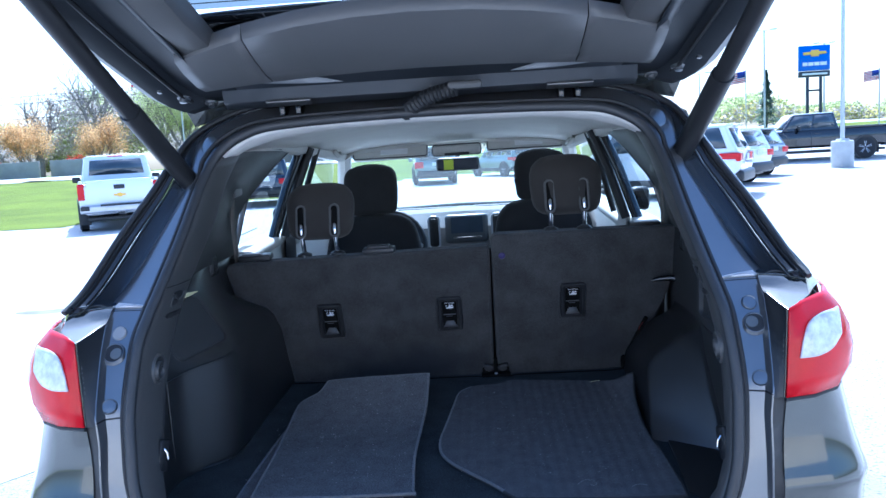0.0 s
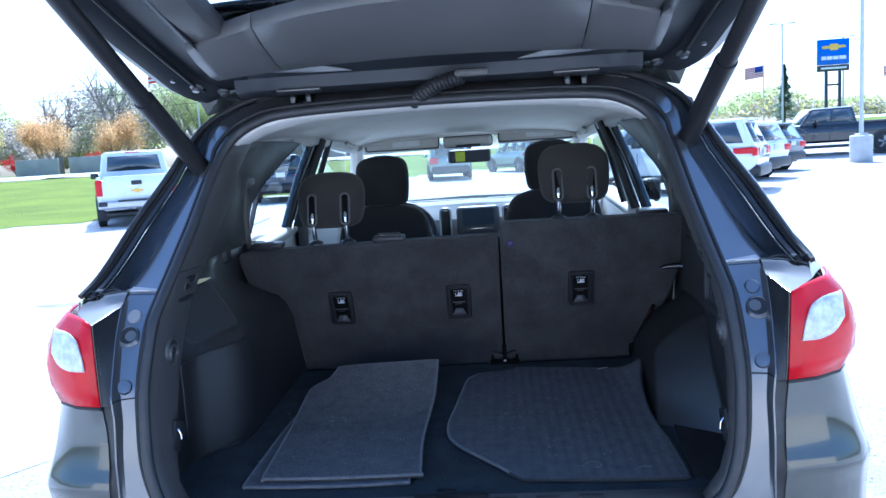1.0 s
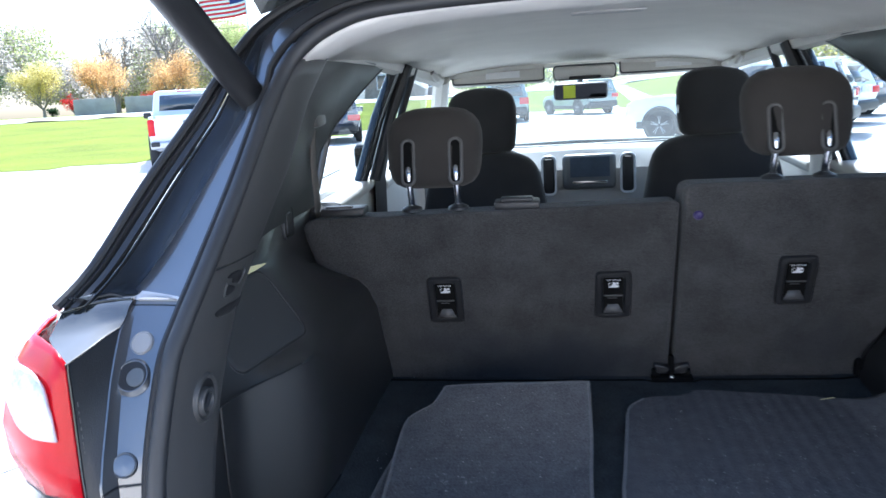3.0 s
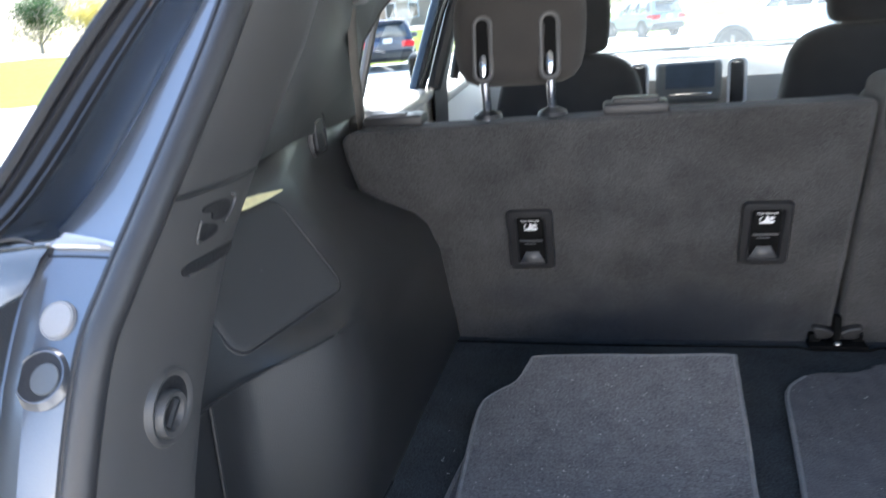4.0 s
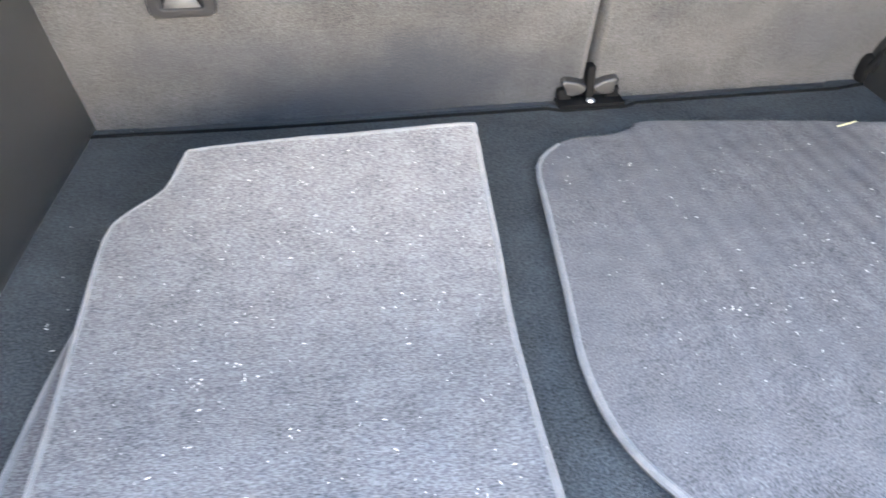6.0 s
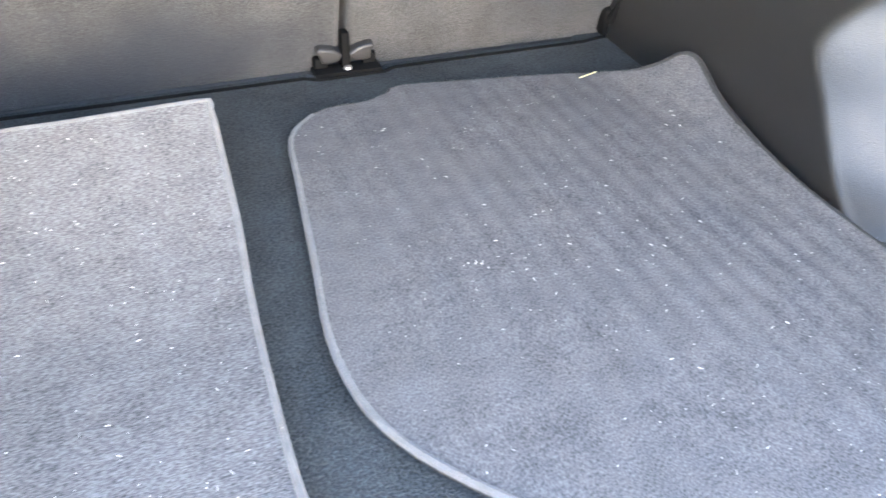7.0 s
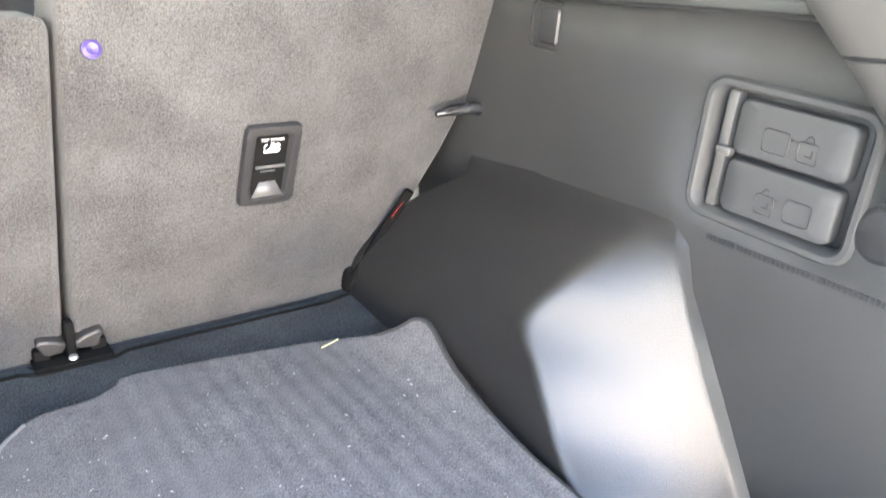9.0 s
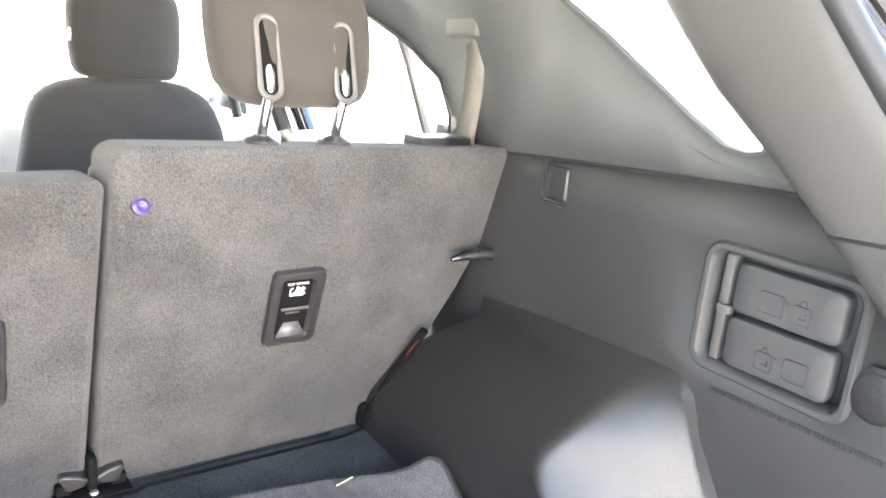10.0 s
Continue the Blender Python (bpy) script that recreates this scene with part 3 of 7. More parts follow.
    def lamp_at(x, z, out):
        y = ease(z, [(zz, ease(x, r)) for zz, r in LAMP])
        return Vector((s * x, y - out, z))

    part("lamp_gap", tube([(s * x, y + 0.004, 1.0075) for x, y in LAMP[0][1]], 0.0045, 8), RUBBER, lampo)
    # the clear insert, its outline leaning outwards at the top
    lo = smooth_path([(0.739, 0, 1.089), (0.776, 0, 1.089), (0.812, 0, 1.097), (0.838, 0, 1.12)], 4)
    hi = smooth_path([(0.747, 0, 1.12), (0.763, 0, 1.152), (0.795, 0, 1.166), (0.842, 0, 1.168)], 4)
    rows = []
    for k in range(7):
        f = k / 6
        row = []
        for a, b in zip(lo, hi):
            q = a.lerp(b, f)
            row.append(lamp_at(q.x, q.z, 0.006))
        rows.append(row)
    part("clear_lens", sheet(rows), CLEAR_LENS, lampo, "milky clear reversing lens", thick=0.004)
    part("lamp_edge", tube([(s * (x - 0.003), y + 0.001, lamp_z(z, 0)) for z, r in LAMP for x, y in [r[0]]], 0.002, 8), GLOSS_BLACK, lampo)

    # quarter panel and bumper corner below the lamp
    Q = []
    for z in [1.01 - 0.39 * k / 30 for k in range(31)]:
        x, y, yo, low = corner(z)
        Q.append((z, [(x, y), (0.79, -0.072 + yo), (0.838 + 0.024 * low, -0.035 + yo - 0.012 * low), (0.866 + 0.026 * low - 0.3 * yo, 0.01 + yo * 0.85 - 0.012 * low), (0.89 + 0.02 * low - 0.4 * yo, 0.12), (0.905 + 0.01 * low, 0.35), (0.905 + 0.01 * low, 0.6)]))
    part("quarter_panel", sheet([[(s * x, y, z) for x, y in r] for z, r in Q]), PAINT, car, "grey metallic quarter panel")
    upper = [[(s * x, y, z) for x, y in r] for z, r in [(1.0, [(0.9, 0.3), (0.905, 0.8), (0.905, 1.3)]), (1.1, [(0.895, 0.2), (0.9, 0.8), (0.9, 1.3)]),
             (1.19, [(0.85, 0.14), (0.865, 0.8), (0.865, 1.3)]), (1.225, [(0.81, 0.1), (0.79, 0.8), (0.78, 1.3)])]]
    part("upper_quarter", sheet(upper), PAINT, car, thick=0.004)

# rear bumper across the back, below the opening
rows = []
for z, y, w in [(0.735, -0.13, 0.70), (0.7, -0.15, 0.74), (0.6, -0.165, 0.80), (0.48, -0.155, 0.82), (0.36, -0.12, 0.8), (0.32, -0.02, 0.78)]:
    rows.append([(w * k / 6, y + 0.04 * abs(k / 6) ** 2.5, z) for k in range(-6, 7)])
part("rear_bumper", sheet(rows), PAINT, car, "grey rear bumper", thick=0.004)
part("bumper_step", rbox((0, -0.115, 0.728), (1.38, 0.06, 0.014), 0.005), TRIM_DARK, car)

# sill plate and striker
rows = [[(x, -0.122, 0.722) for x in (-0.6, -0.3, 0, 0.3, 0.6)], [(x, -0.118, 0.752) for x in (-0.6, -0.3, 0, 0.3, 0.6)],
        [(x, -0.095, 0.766) for x in (-0.6, -0.3, 0, 0.3, 0.6)], [(x, -0.055, 0.768) for x in (-0.6, -0.3, 0, 0.3, 0.6)], [(x, -0.045, 0.757) for x in (-0.6, -0.3, 0, 0.3, 0.6)]]
sill = part("sill_plate", sheet(rows), TRIM, car, "charcoal plastic loading sill", thick=0.004)
part("striker_cover", rbox((0.02, -0.088, 0.775), (0.16, 0.035, 0.02), 0.006), TRIM_DARK, sill)
part("striker", tube([(-0.015, -0.105, 0.77), (-0.015, -0.125, 0.782), (0.05, -0.125, 0.782), (0.05, -0.105, 0.77)], 0.005), RING_GREY, sill)
for k in range(7):
    part("sill_rib", rbox((-0.26 + 0.015 + k * 0.09 + (0.02 if k > 2 else 0), -0.075, 0.7715), (0.05, 0.006, 0.003), 0.001, 1), RUBBER, sill)

SKEW.clear()
# load floor, with its pull and front ledge
floor_edge = [(-0.655, -0.05), (0.655, -0.05), (0.69, 0.0), (0.69, 0.19), (0.60, 0.27), (0.55, 0.33), (0.55, 0.868), (0.50, 0.868), (0.49, 0.855),
              (0.19, 0.855), (0.18, 0.845), (0.09, 0.845), (0.08, 0.855), (-0.47, 0.855), (-0.48, 0.868), (-0.55, 0.868), (-0.57, 0.33), (-0.63, 0.24), (-0.69, 0.17), (-0.69, 0.0)]
cargo = part("load_floor", prism(floor_edge, 0.03, lambda u, v, w: (u, v, FLOOR - 0.03 + w)), FLOOR_CARPET, car, "dark carpeted load floor", smooth=False, bevel=0.004)
part("floor_pull", rbox((-0.012, -0.022, FLOOR + 0.001), (0.042, 0.02, 0.006), 0.002), TRIM_DARK, cargo, "black floor pull")
# black line for the dark gap along the front ledge
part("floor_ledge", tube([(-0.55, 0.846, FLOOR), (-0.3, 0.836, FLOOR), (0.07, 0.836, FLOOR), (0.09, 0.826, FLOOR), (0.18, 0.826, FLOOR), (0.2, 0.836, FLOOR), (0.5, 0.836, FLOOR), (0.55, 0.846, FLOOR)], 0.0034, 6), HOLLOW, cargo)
part("under_floor", rbox((0, 0.45, 0.70), (1.36, 1.1, 0.04), 0.01), TRIM_DARK, car)


# side trims of the load bay
def left_x(y, z=0.76):
    """The wheel housing's wall: its rear face leans forward as it rises."""
    y = y - 0.22 * (z - 0.76)
    return -ease(y, [(0.02, 0.668), (0.12, 0.664), (0.17, 0.66), (0.186, 0.656), (0.2, 0.647), (0.237, 0.619), (0.27, 0.593), (0.295, 0.574), (0.315, 0.563), (0.335, 0.557), (0.37, 0.554), (0.6, 0.551), (0.8, 0.543), (0.95, 0.538)])


def ledge_x(y):
    return -ease(y, [(0.02, 0.672), (0.10, 0.664), (0.15, 0.652), (0.20, 0.635), (0.245, 0.61), (0.285, 0.582), (0.32, 0.565), (0.37, 0.557), (0.6, 0.553), (0.8, 0.545), (0.95, 0.54)])


def left_ledge(y):
    return ease(y, [(0.0, 1.022), (0.14, 1.03), (0.32, 1.036), (0.42, 1.042), (0.55, 1.05), (0.68, 1.046), (0.8, 1.03), (0.95, 1.0)])


LID_N = Vector((0.85, -0.2143, 0.4814))
LID_LOW, LID_HIGH = Vector((-0.642, 0.219, 1.051)), Vector((-0.709, 0.222, 1.168))


def lid_plane(y, z):
    """Where the flat face with the storage lid is at a length and height."""
    return LID_LOW.x - (z - LID_LOW.z - 0.4451 * (y - LID_LOW.y)) / 1.7657


def left_profile(y):
    """The section of the left trim at y: wall, ledge, and the flat slope up to the windowsill."""
    x0, zl = ledge_x(y), left_ledge(y)
    xe = -ease(y, [(0.0, 0.672), (0.3, 0.672), (0.7, 0.685), (0.95, 0.7)])
    soft = ease(y, [(0.36, 0.012), (0.5, 0.05)])
    row = [(left_x(y, z) + 0.002 - 0.03 * (z - 0.76), z) for z in (0.742, 0.77, 0.82, 0.87, 0.92, 0.96, zl - soft - 0.012)] + [(x0 - 0.009, zl - soft)]
    w = xe - (x0 - 0.009)
    k = ease(y, [(0.55, 1.0), (0.75, 0.4), (0.95, 0.35)])
    slope = [(x0 - 0.009 + w * 0.2, zl + 0.010 * k), (x0 - 0.009 + w * 0.45, zl + 0.048 * k), (x0 - 0.009 + w * 0.72, zl + 0.088 * k),
             (x0 - 0.009 + w * 0.93, zl + 0.125 * k), (xe, zl + 0.16 * (0.4 + 0.6 * k)), (xe - 0.002, max(1.238, zl + 0.19))]
    flat = [(min(lid_plane(max(y, 0.16), zl + h), x0 - 0.012), zl + h) for h in (0.006, 0.04, 0.08, 0.12, 0.137)]
    flat.append((flat[-1][0] - 0.004, max(1.238, zl + 0.19)))
    f = ease(y, [(0.425, 0.0), (0.52, 1.0)])
    row += [(x0 - 0.010 + w * 0.06, zl - soft * 0.35)] + [(a[0] + (b[0] - a[0]) * f, a[1] + (b[1] - a[1]) * f) for a, b in zip(flat, slope)]
    return row


def behind_pillar(y, z):
    """Squeezes the first stretch of a trim forward, so that it starts behind the pillar."""
    start = max(0.03, rim_at(z)[1] + 0.13)
    return y if y > 0.42 else start + (y - 0.03) * (0.42 - start) / 0.39


rows = []
ys = [0.03, 0.07, 0.11, 0.14, 0.16, 0.18, 0.2, 0.22, 0.24, 0.26, 0.28, 0.3, 0.32, 0.34, 0.36, 0.38, 0.4, 0.42, 0.45, 0.48, 0.55, 0.62, 0.68, 0.74, 0.8, 0.86, 0.92]
for y in ys:
    row = []
    for k, (x, z) in enumerate(left_profile(y)):
        y2 = behind_pillar(y, z)
        x2, z2 = left_profile(y2)[k]
        row.append((x2, y2, z2))
    rows.append(row)
left_trim = part("side_trim", sheet(rows), TRIM_SIDE, car, "black plastic side trim over the wheel housing", thick=0.003)


def on_lid(a, b, out):
    """A point of the lid's face: a along the car and b up the slope, from its middle."""
    u, v = a / 0.2 + 0.5, b / 0.135 + 0.5
    return LID_LOW + Vector((0.049, 0.196 - 0.015 * v, 0.0)) * u + (LID_HIGH - LID_LOW) * v + LID_N * out


def lid_ring(k, out):
    return [on_lid(a * k, b * k, out) for a, b in oblong(0.213 - 0.001 / k, 0.146 - 0.001 / k, 0.022, 7)]


part("storage_lid", tube(lid_ring(1.0, 0.0008), 0.0019, 6, closed=True), RUBBER, left_trim, "outline of the storage lid")
part("lid_pad", sheet([lid_ring(f, h) for f, h in ((0.985, 0.0), (0.98, 0.0018), (0.96, 0.003), (0.9, 0.0036), (0.7, 0.004), (0.4, 0.004), (0.02, 0.004))], closed=True), TRIM_LID, left_trim, "padded black storage lid")
# thin grey line paints the highlight along the lid's outline
part("lid_highlight", tube(lid_ring(1.012, 0.0006), 0.0009, 5, closed=True), RING_GREY, left_trim)
part("panel_crease", tube(smooth_path([(-0.662, 0.178, 1.014), (-0.661, 0.171, 0.926), (-0.661, 0.168, 0.829), (-0.662, 0.168, 0.765)], 5), 0.0022, 8), TRIM_SIDE, left_trim)
part("floor_lip", tube(smooth_path([(-0.625, 0.228, 0.763), (-0.585, 0.262, 0.764), (-0.562, 0.29, 0.765), (-0.555, 0.335, 0.765), (-0.55, 0.4, 0.763)], 5), 0.0026, 8), TRIM_DARK, left_trim)
part("trim_gap", tube([(ledge_x(y) + 0.001, y, left_ledge(y) - 0.006) for y in (0.08, 0.12, 0.16, 0.2, 0.24, 0.28, 0.31)], 0.002, 6), TRIM_DARK, left_trim)
# sliver of sun on the trim, modelled as a pale yellow strip
sliver = [(0, -0.004), (0.1, -0.009), (0.35, -0.009), (0.7, -0.004), (1, 0.002), (0.98, 0.004), (0.6, 0.005), (0.25, 0.004), (0.04, 0.003)]
part("sun_sliver", prism(sliver, 0.004, lambda u, v, w: Vector((-0.692, 0.318, 1.184)).lerp(Vector((-0.659, 0.425, 1.174)), u) + Vector((-0.496, 0.022, 0.868)) * v + LID_N * (w + 0.002)), YELLOW, left_trim, "sliver of sunlight painted as a pale yellow strip")


# the other side: a flat panel, and the boxy wheel housing
def right_x(y):
    return ease(y, [(0.0, 0.662), (0.1, 0.645), (0.35, 0.65), (0.6, 0.676), (0.95, 0.7)])


BOX_Y, BOX_Z = (0.176, 0.341), (1.074, 1.198)
yl = [0.03, 0.09, 0.13, BOX_Y[0], BOX_Y[1], 0.42, 0.5, 0.6, 0.7, 0.8, 0.92]
zl = [0.742, 0.82, 0.9, 0.98, 1.04, BOX_Z[0], BOX_Z[1], 1.238]
bm = bmesh.new()
grid = [[bm.verts.new((right_x(y) + 0.03 * max(0, (1.0 - z) / 0.25) * (1 if y < 0.35 else 0.3), y if y > 0.15 else max(y, rim_at(z)[1] + 0.1), z if z < 1.23 else ease(y, [(0.269, 1.27), (0.411, 1.26), (0.582, 1.247), (0.729, 1.235)]))) for z in zl] for y in yl]
for i in range(len(yl) - 1):
    for j in range(len(zl) - 1):
        if (yl[i], zl[j]) != (BOX_Y[0], BOX_Z[0]):
            bm.faces.new((grid[i][j], grid[i + 1][j], grid[i + 1][j + 1], grid[i][j + 1]))
right_trim = part("side_trim", bm, TRIM_GRAIN, car, "black plastic side trim with a storage compartment", thick=0.003)
# wheel housing: inner wall, leaning rear face, and a fillet into the side
def run(points, n):
    """n + 1 places along a smooth line."""
    fine = smooth_path(points, 24)
    return [fine[round(k * (len(fine) - 1) / n)] for k in range(n + 1)]


rows = []
fore = run([(0.55, 0.93, 0.742), (0.551, 0.93, 0.762), (0.554, 0.93, 0.785), (0.558, 0.93, 0.812), (0.582, 0.86, 0.864), (0.615, 0.79, 0.93), (0.668, 0.735, 0.98)], 36)
edge_ = run([(0.509, 0.29, 0.742), (0.512, 0.306, 0.762), (0.52, 0.36, 0.805), (0.527, 0.408, 0.862), (0.536, 0.446, 0.909), (0.572, 0.43, 0.957), (0.634, 0.407, 1.014)], 36)
inner_ = run([(0.668, 0.199, 0.742), (0.666, 0.21, 0.762), (0.6615, 0.235, 0.805), (0.6555, 0.267, 0.862), (0.651, 0.292, 0.909), (0.648, 0.316, 0.957), (0.644, 0.345, 1.026)], 36)
outer_ = run([(0.682, 0.169, 0.742), (0.679, 0.18, 0.762), (0.672, 0.204, 0.805), (0.663, 0.238, 0.862), (0.6565, 0.266, 0.909), (0.651, 0.29, 0.957), (0.646, 0.322, 1.026)], 36)
for a, b, c, d in zip(fore, edge_, inner_, outer_):
    da, dc = (a - b).normalized() * 0.012, (c - b).normalized() * min(0.012, 0.3 * (c - b).length)
    row = [a, a.lerp(b, 0.5), a.lerp(b, 0.8), b + da * 2.2, b + da * 1.25] + [(b + da) * (1 - f) ** 2 + b * 2 * f * (1 - f) + (b + dc) * f * f for f in (0, 0.2, 0.4, 0.6, 0.8, 1)]
    d = d + Vector((0.005, 0.002, 0))
    row += [(b + dc).lerp(c, f) for f in (0.04, 0.12, 0.35, 0.65, 0.92, 0.97)] + [c.lerp(d, f) for f in (0.0, 0.1, 0.2, 0.5, 0.85, 0.95, 1.0)]
    row += [d + Vector((0.002, -0.006, 0)), d + Vector((0.006, -0.014, 0)), d + Vector((0.02, -0.028, 0))]
    rows.append(row)
last = rows[-1]
for f, dz in ((0.12, 0.003), (0.35, 0.008), (0.62, 0.014), (0.85, 0.022), (1.0, 0.036)):
    rows.append([Vector((p.x + f * (right_x(p.y) + 0.002 - p.x), p.y + 0.012 * f, p.z + dz)) for p in last])
part("wheel_housing", sheet(rows), TRIM_HOUSING, right_trim, "boxy black plastic wheel housing cover")
# smooth tray beside the mat
part("corner_tray", prism([(0.53, 0.02), (0.545, 0.2), (0.55, 0.3), (0.62, 0.255), (0.675, 0.19), (0.685, 0.0), (0.65, -0.03), (0.56, -0.03)], 0.004, lambda u, v, w: (u, v, FLOOR + 0.001 + w)), TRIM_DARK, right_trim, "smooth black corner tray", bevel=0.0015)
part("tray_rim", tube(smooth_path([(0.676, 0.18, FLOOR + 0.006), (0.68, 0.15, FLOOR + 0.007), (0.682, 0.1, FLOOR + 0.008), (0.683, 0.0, FLOOR + 0.008)], 5), 0.0035, 8), TRIM_DARK, right_trim)
# compartment: frame, well, two doors with outlined marks
def on_right(u, v, w):
    """u along the side, v up, w towards the middle of the car."""
    return (right_x(u) - w, u, v)


yc, zc = sum(BOX_Y) / 2, sum(BOX_Z) / 2
def right_ring(w, h, r, out):
    """A rounded outline round the compartment, out from the panel."""
    return [on_right(yc + a, zc + b, out) for a, b in oblong(w, h, r)]


part("compartment_frame", sheet([right_ring(0.182, 0.146, 0.022, -0.002), right_ring(0.180, 0.144, 0.022, 0.003), right_ring(0.174, 0.138, 0.02, 0.0065), right_ring(0.164, 0.128, 0.016, 0.0062), right_ring(0.158, 0.122, 0.014, 0.003), right_ring(0.153, 0.117, 0.012, -0.013)], closed=True), TRIM_LID, right_trim, "raised plastic frame of the storage compartment")
part("compartment_well", rbox((right_x(yc) + 0.022, yc, zc), (0.012, 0.2, 0.15), 0.002), TRIM_DARK, right_trim)
part("well_edge", rbox((right_x(yc) + 0.012, BOX_Y[1] - 0.02, zc), (0.02, 0.012, 0.118), 0.003), TRIM, right_trim)
for zc2, h, marks in ((1.1645, 0.053, (0.264, 0.232)), (1.106, 0.053, (0.226, 0.260))):
    rings = [[(right_x(yc) - w, 0.25 + a * k, zc2 + b * k) for a, b in oblong(0.116, h, 0.009)] for k, w in ((1.0, -0.012), (1.0, -0.001), (0.985, 0.002), (0.95, 0.0035), (0.6, 0.004), (0.05, 0.004))]
    door = part("compartment_door", sheet(rings, closed=True), TRIM_LID, right_trim, "grey plastic compartment door with outlined marks")
    yy, yl2 = marks
    part("door_mark", tube([(right_x(yc) - 0.0042, yy + a, zc2 + b - 0.006) for a, b in oblong(0.026, 0.022, 0.004, 3)], 0.0007, 5, closed=True), TRIM_DARK, right_trim)
    part("lock_mark", tube([(right_x(yc) - 0.0042, yl2 + a, zc2 + b - 0.008) for a, b in oblong(0.019, 0.019, 0.003, 3)], 0.0007, 5, closed=True), TRIM_DARK, right_trim)
    part("lock_shackle", tube([(right_x(yc) - 0.0042, yl2 + 0.004 * math.cos(a), zc2 + 0.0015 + 0.006 * math.sin(a)) for a in [math.pi * k / 6 for k in range(7)]], 0.0007, 5), TRIM_DARK, right_trim)
    part("lock_key", tube([(right_x(yc) - 0.0042, yl2 - 0.004, zc2 - 0.005), (right_x(yc) - 0.0042, yl2 - 0.004, zc2 - 0.011), (right_x(yc) - 0.0042, yl2 + 0.002, zc2 - 0.011)], 0.001, 5), RUBBER, right_trim)
part("door_tab", rbox((right_x(yc) + 0.003, 0.317, zc), (0.012, 0.018, 0.01), 0.003), TRIM, right_trim)
m4 = Matrix.Translation((0.648, 0.149, 1.108)) @ Euler((0, radians(-90), 0)).to_matrix().to_4x4()
part("power_outlet", lathe([(0.026, 0.0), (0.026, 0.004), (0.022, 0.007), (0.020, 0.008), (0.0001, 0.009)], m4, 24), TRIM_DARK, right_trim, "round grey power outlet cap")
part("outlet_hinge", rbox((0.64, 0.149, 1.134), (0.008, 0.016, 0.008), 0.002), TRIM_DARK, right_trim)
bm = bmesh.new()
for k in range(46):
    f = k / 45
    rbox(on_right(0.312 - f * 0.227, 1.046 + 0.006 * f, 0.001), (0.003, 0.0032, 0.0055), bm=bm)
tagged(part("vent_grille", bm, TRIM_DARK, right_trim, "row of small vent slots", smooth=False), kind="stuff")

for s in (-1, 1):
    rows = [[(s * 0.70, y, 0.72), (s * 0.715, y, 1.0), (s * 0.715, y, 1.18), (s * 0.71, y + 0.02, 1.21), (s * 0.70, max(y, 0.2), 1.25)] for y in (0.12, 0.35, 0.6, 0.93)]
    part("inner_side_panel", sheet(rows), TRIM_DARK, car, thick=0.004)
# bag hooks on both sides, and trim seams below the windows
for s, y in ((-1, 0.622), (1, 0.612)):
    x = 0.678
    side = left_trim if s < 0 else right_trim
    def hook_ring(w, h, r, out, dy=0.0):
        return [(s * (x - 0.002 - out), y + dy + a, 1.212 + b) for a, b in oblong(w, h, r)]

    hook = part("bag_hook", sheet([hook_ring(0.062, 0.062, 0.012, -0.006), hook_ring(0.062, 0.062, 0.012, 0.001), hook_ring(0.059, 0.059, 0.011, 0.003), hook_ring(0.052, 0.053, 0.009, 0.0025), hook_ring(0.049, 0.05, 0.008, -0.004), hook_ring(0.004, 0.004, 0.001, -0.004)], closed=True), TRIM_DARK, side, "black folding bag hook in its recess")
    part("hook_flap", sheet([hook_ring(0.034, 0.046, 0.006, -0.004, -0.006), hook_ring(0.034, 0.046, 0.006, 0.004, -0.006), hook_ring(0.03, 0.042, 0.005, 0.0065, -0.006), hook_ring(0.003, 0.003, 0.001, 0.007, -0.006)], closed=True), TRIM_DARK, side)
    if s < 0:
        part("trim_seam", tube([(-0.664, 0.23, 1.262), (-0.672, 0.33, 1.256), (-0.678, 0.5, 1.246), (-0.681, 0.7, 1.24)], 0.002, 6), RUBBER, left_trim)

# seat release lever beside the folding backrest; dark slit and recess as black solids
part("release_lever", tube([(0.70, 0.735, 1.073), (0.675, 0.742, 1.077), (0.64, 0.748, 1.074), (0.618, 0.752, 1.069)], [0.011, 0.009, 0.008, 0.004], 10), GLOSS_BLACK, right_trim, "black seat release lever")
part("lever_boot", lathe([(0.016, 0), (0.013, 0.006), (0.0001, 0.007)], Matrix.Translation((0.692, 0.738, 1.075)) @ Euler((0, radians(-90), 0)).to_matrix().to_4x4(), 16), TRIM_DARK, right_trim)
part("dark_slit", tube([(0.545, 0.84, 0.785), (0.576, 0.814, 0.868), (0.607, 0.787, 0.945)], 0.007, 8), HOLLOW, right_trim)
part("red_tag", tube([(0.584, 0.797, 0.903), (0.590, 0.791, 0.918), (0.596, 0.785, 0.93)], 0.0006, 6), RED_PLASTIC, right_trim)
part("corner_recess_shade", rbox((0.55, 0.855, 0.782), (0.024, 0.026, 0.045), 0.008), HOLLOW, right_trim)

# inner trim of the rear pillars
SKEW.append(Matrix(((1, 0.042, 0, -0.042 * 0.35), (0, 1, 0, 0), (0, 0, 1, 0), (0, 0, 0, 1))))
def pillar_depth(z, s):
    """How deep the inner pillar trim is at a height."""
    if s < 0:
        return ease(z, [(0.775, 0.06), (0.9, 0.138), (1.05, 0.18), (1.14, 0.192), (1.22, 0.194), (1.28, 0.19), (1.36, 0.2), (1.535, 0.17)])
    return ease(z, [(0.775, 0.05), (1.0, 0.09), (1.1, 0.108), (1.21, 0.13), (1.26, 0.138), (1.32, 0.15), (1.38, 0.172), (1.535, 0.17)])


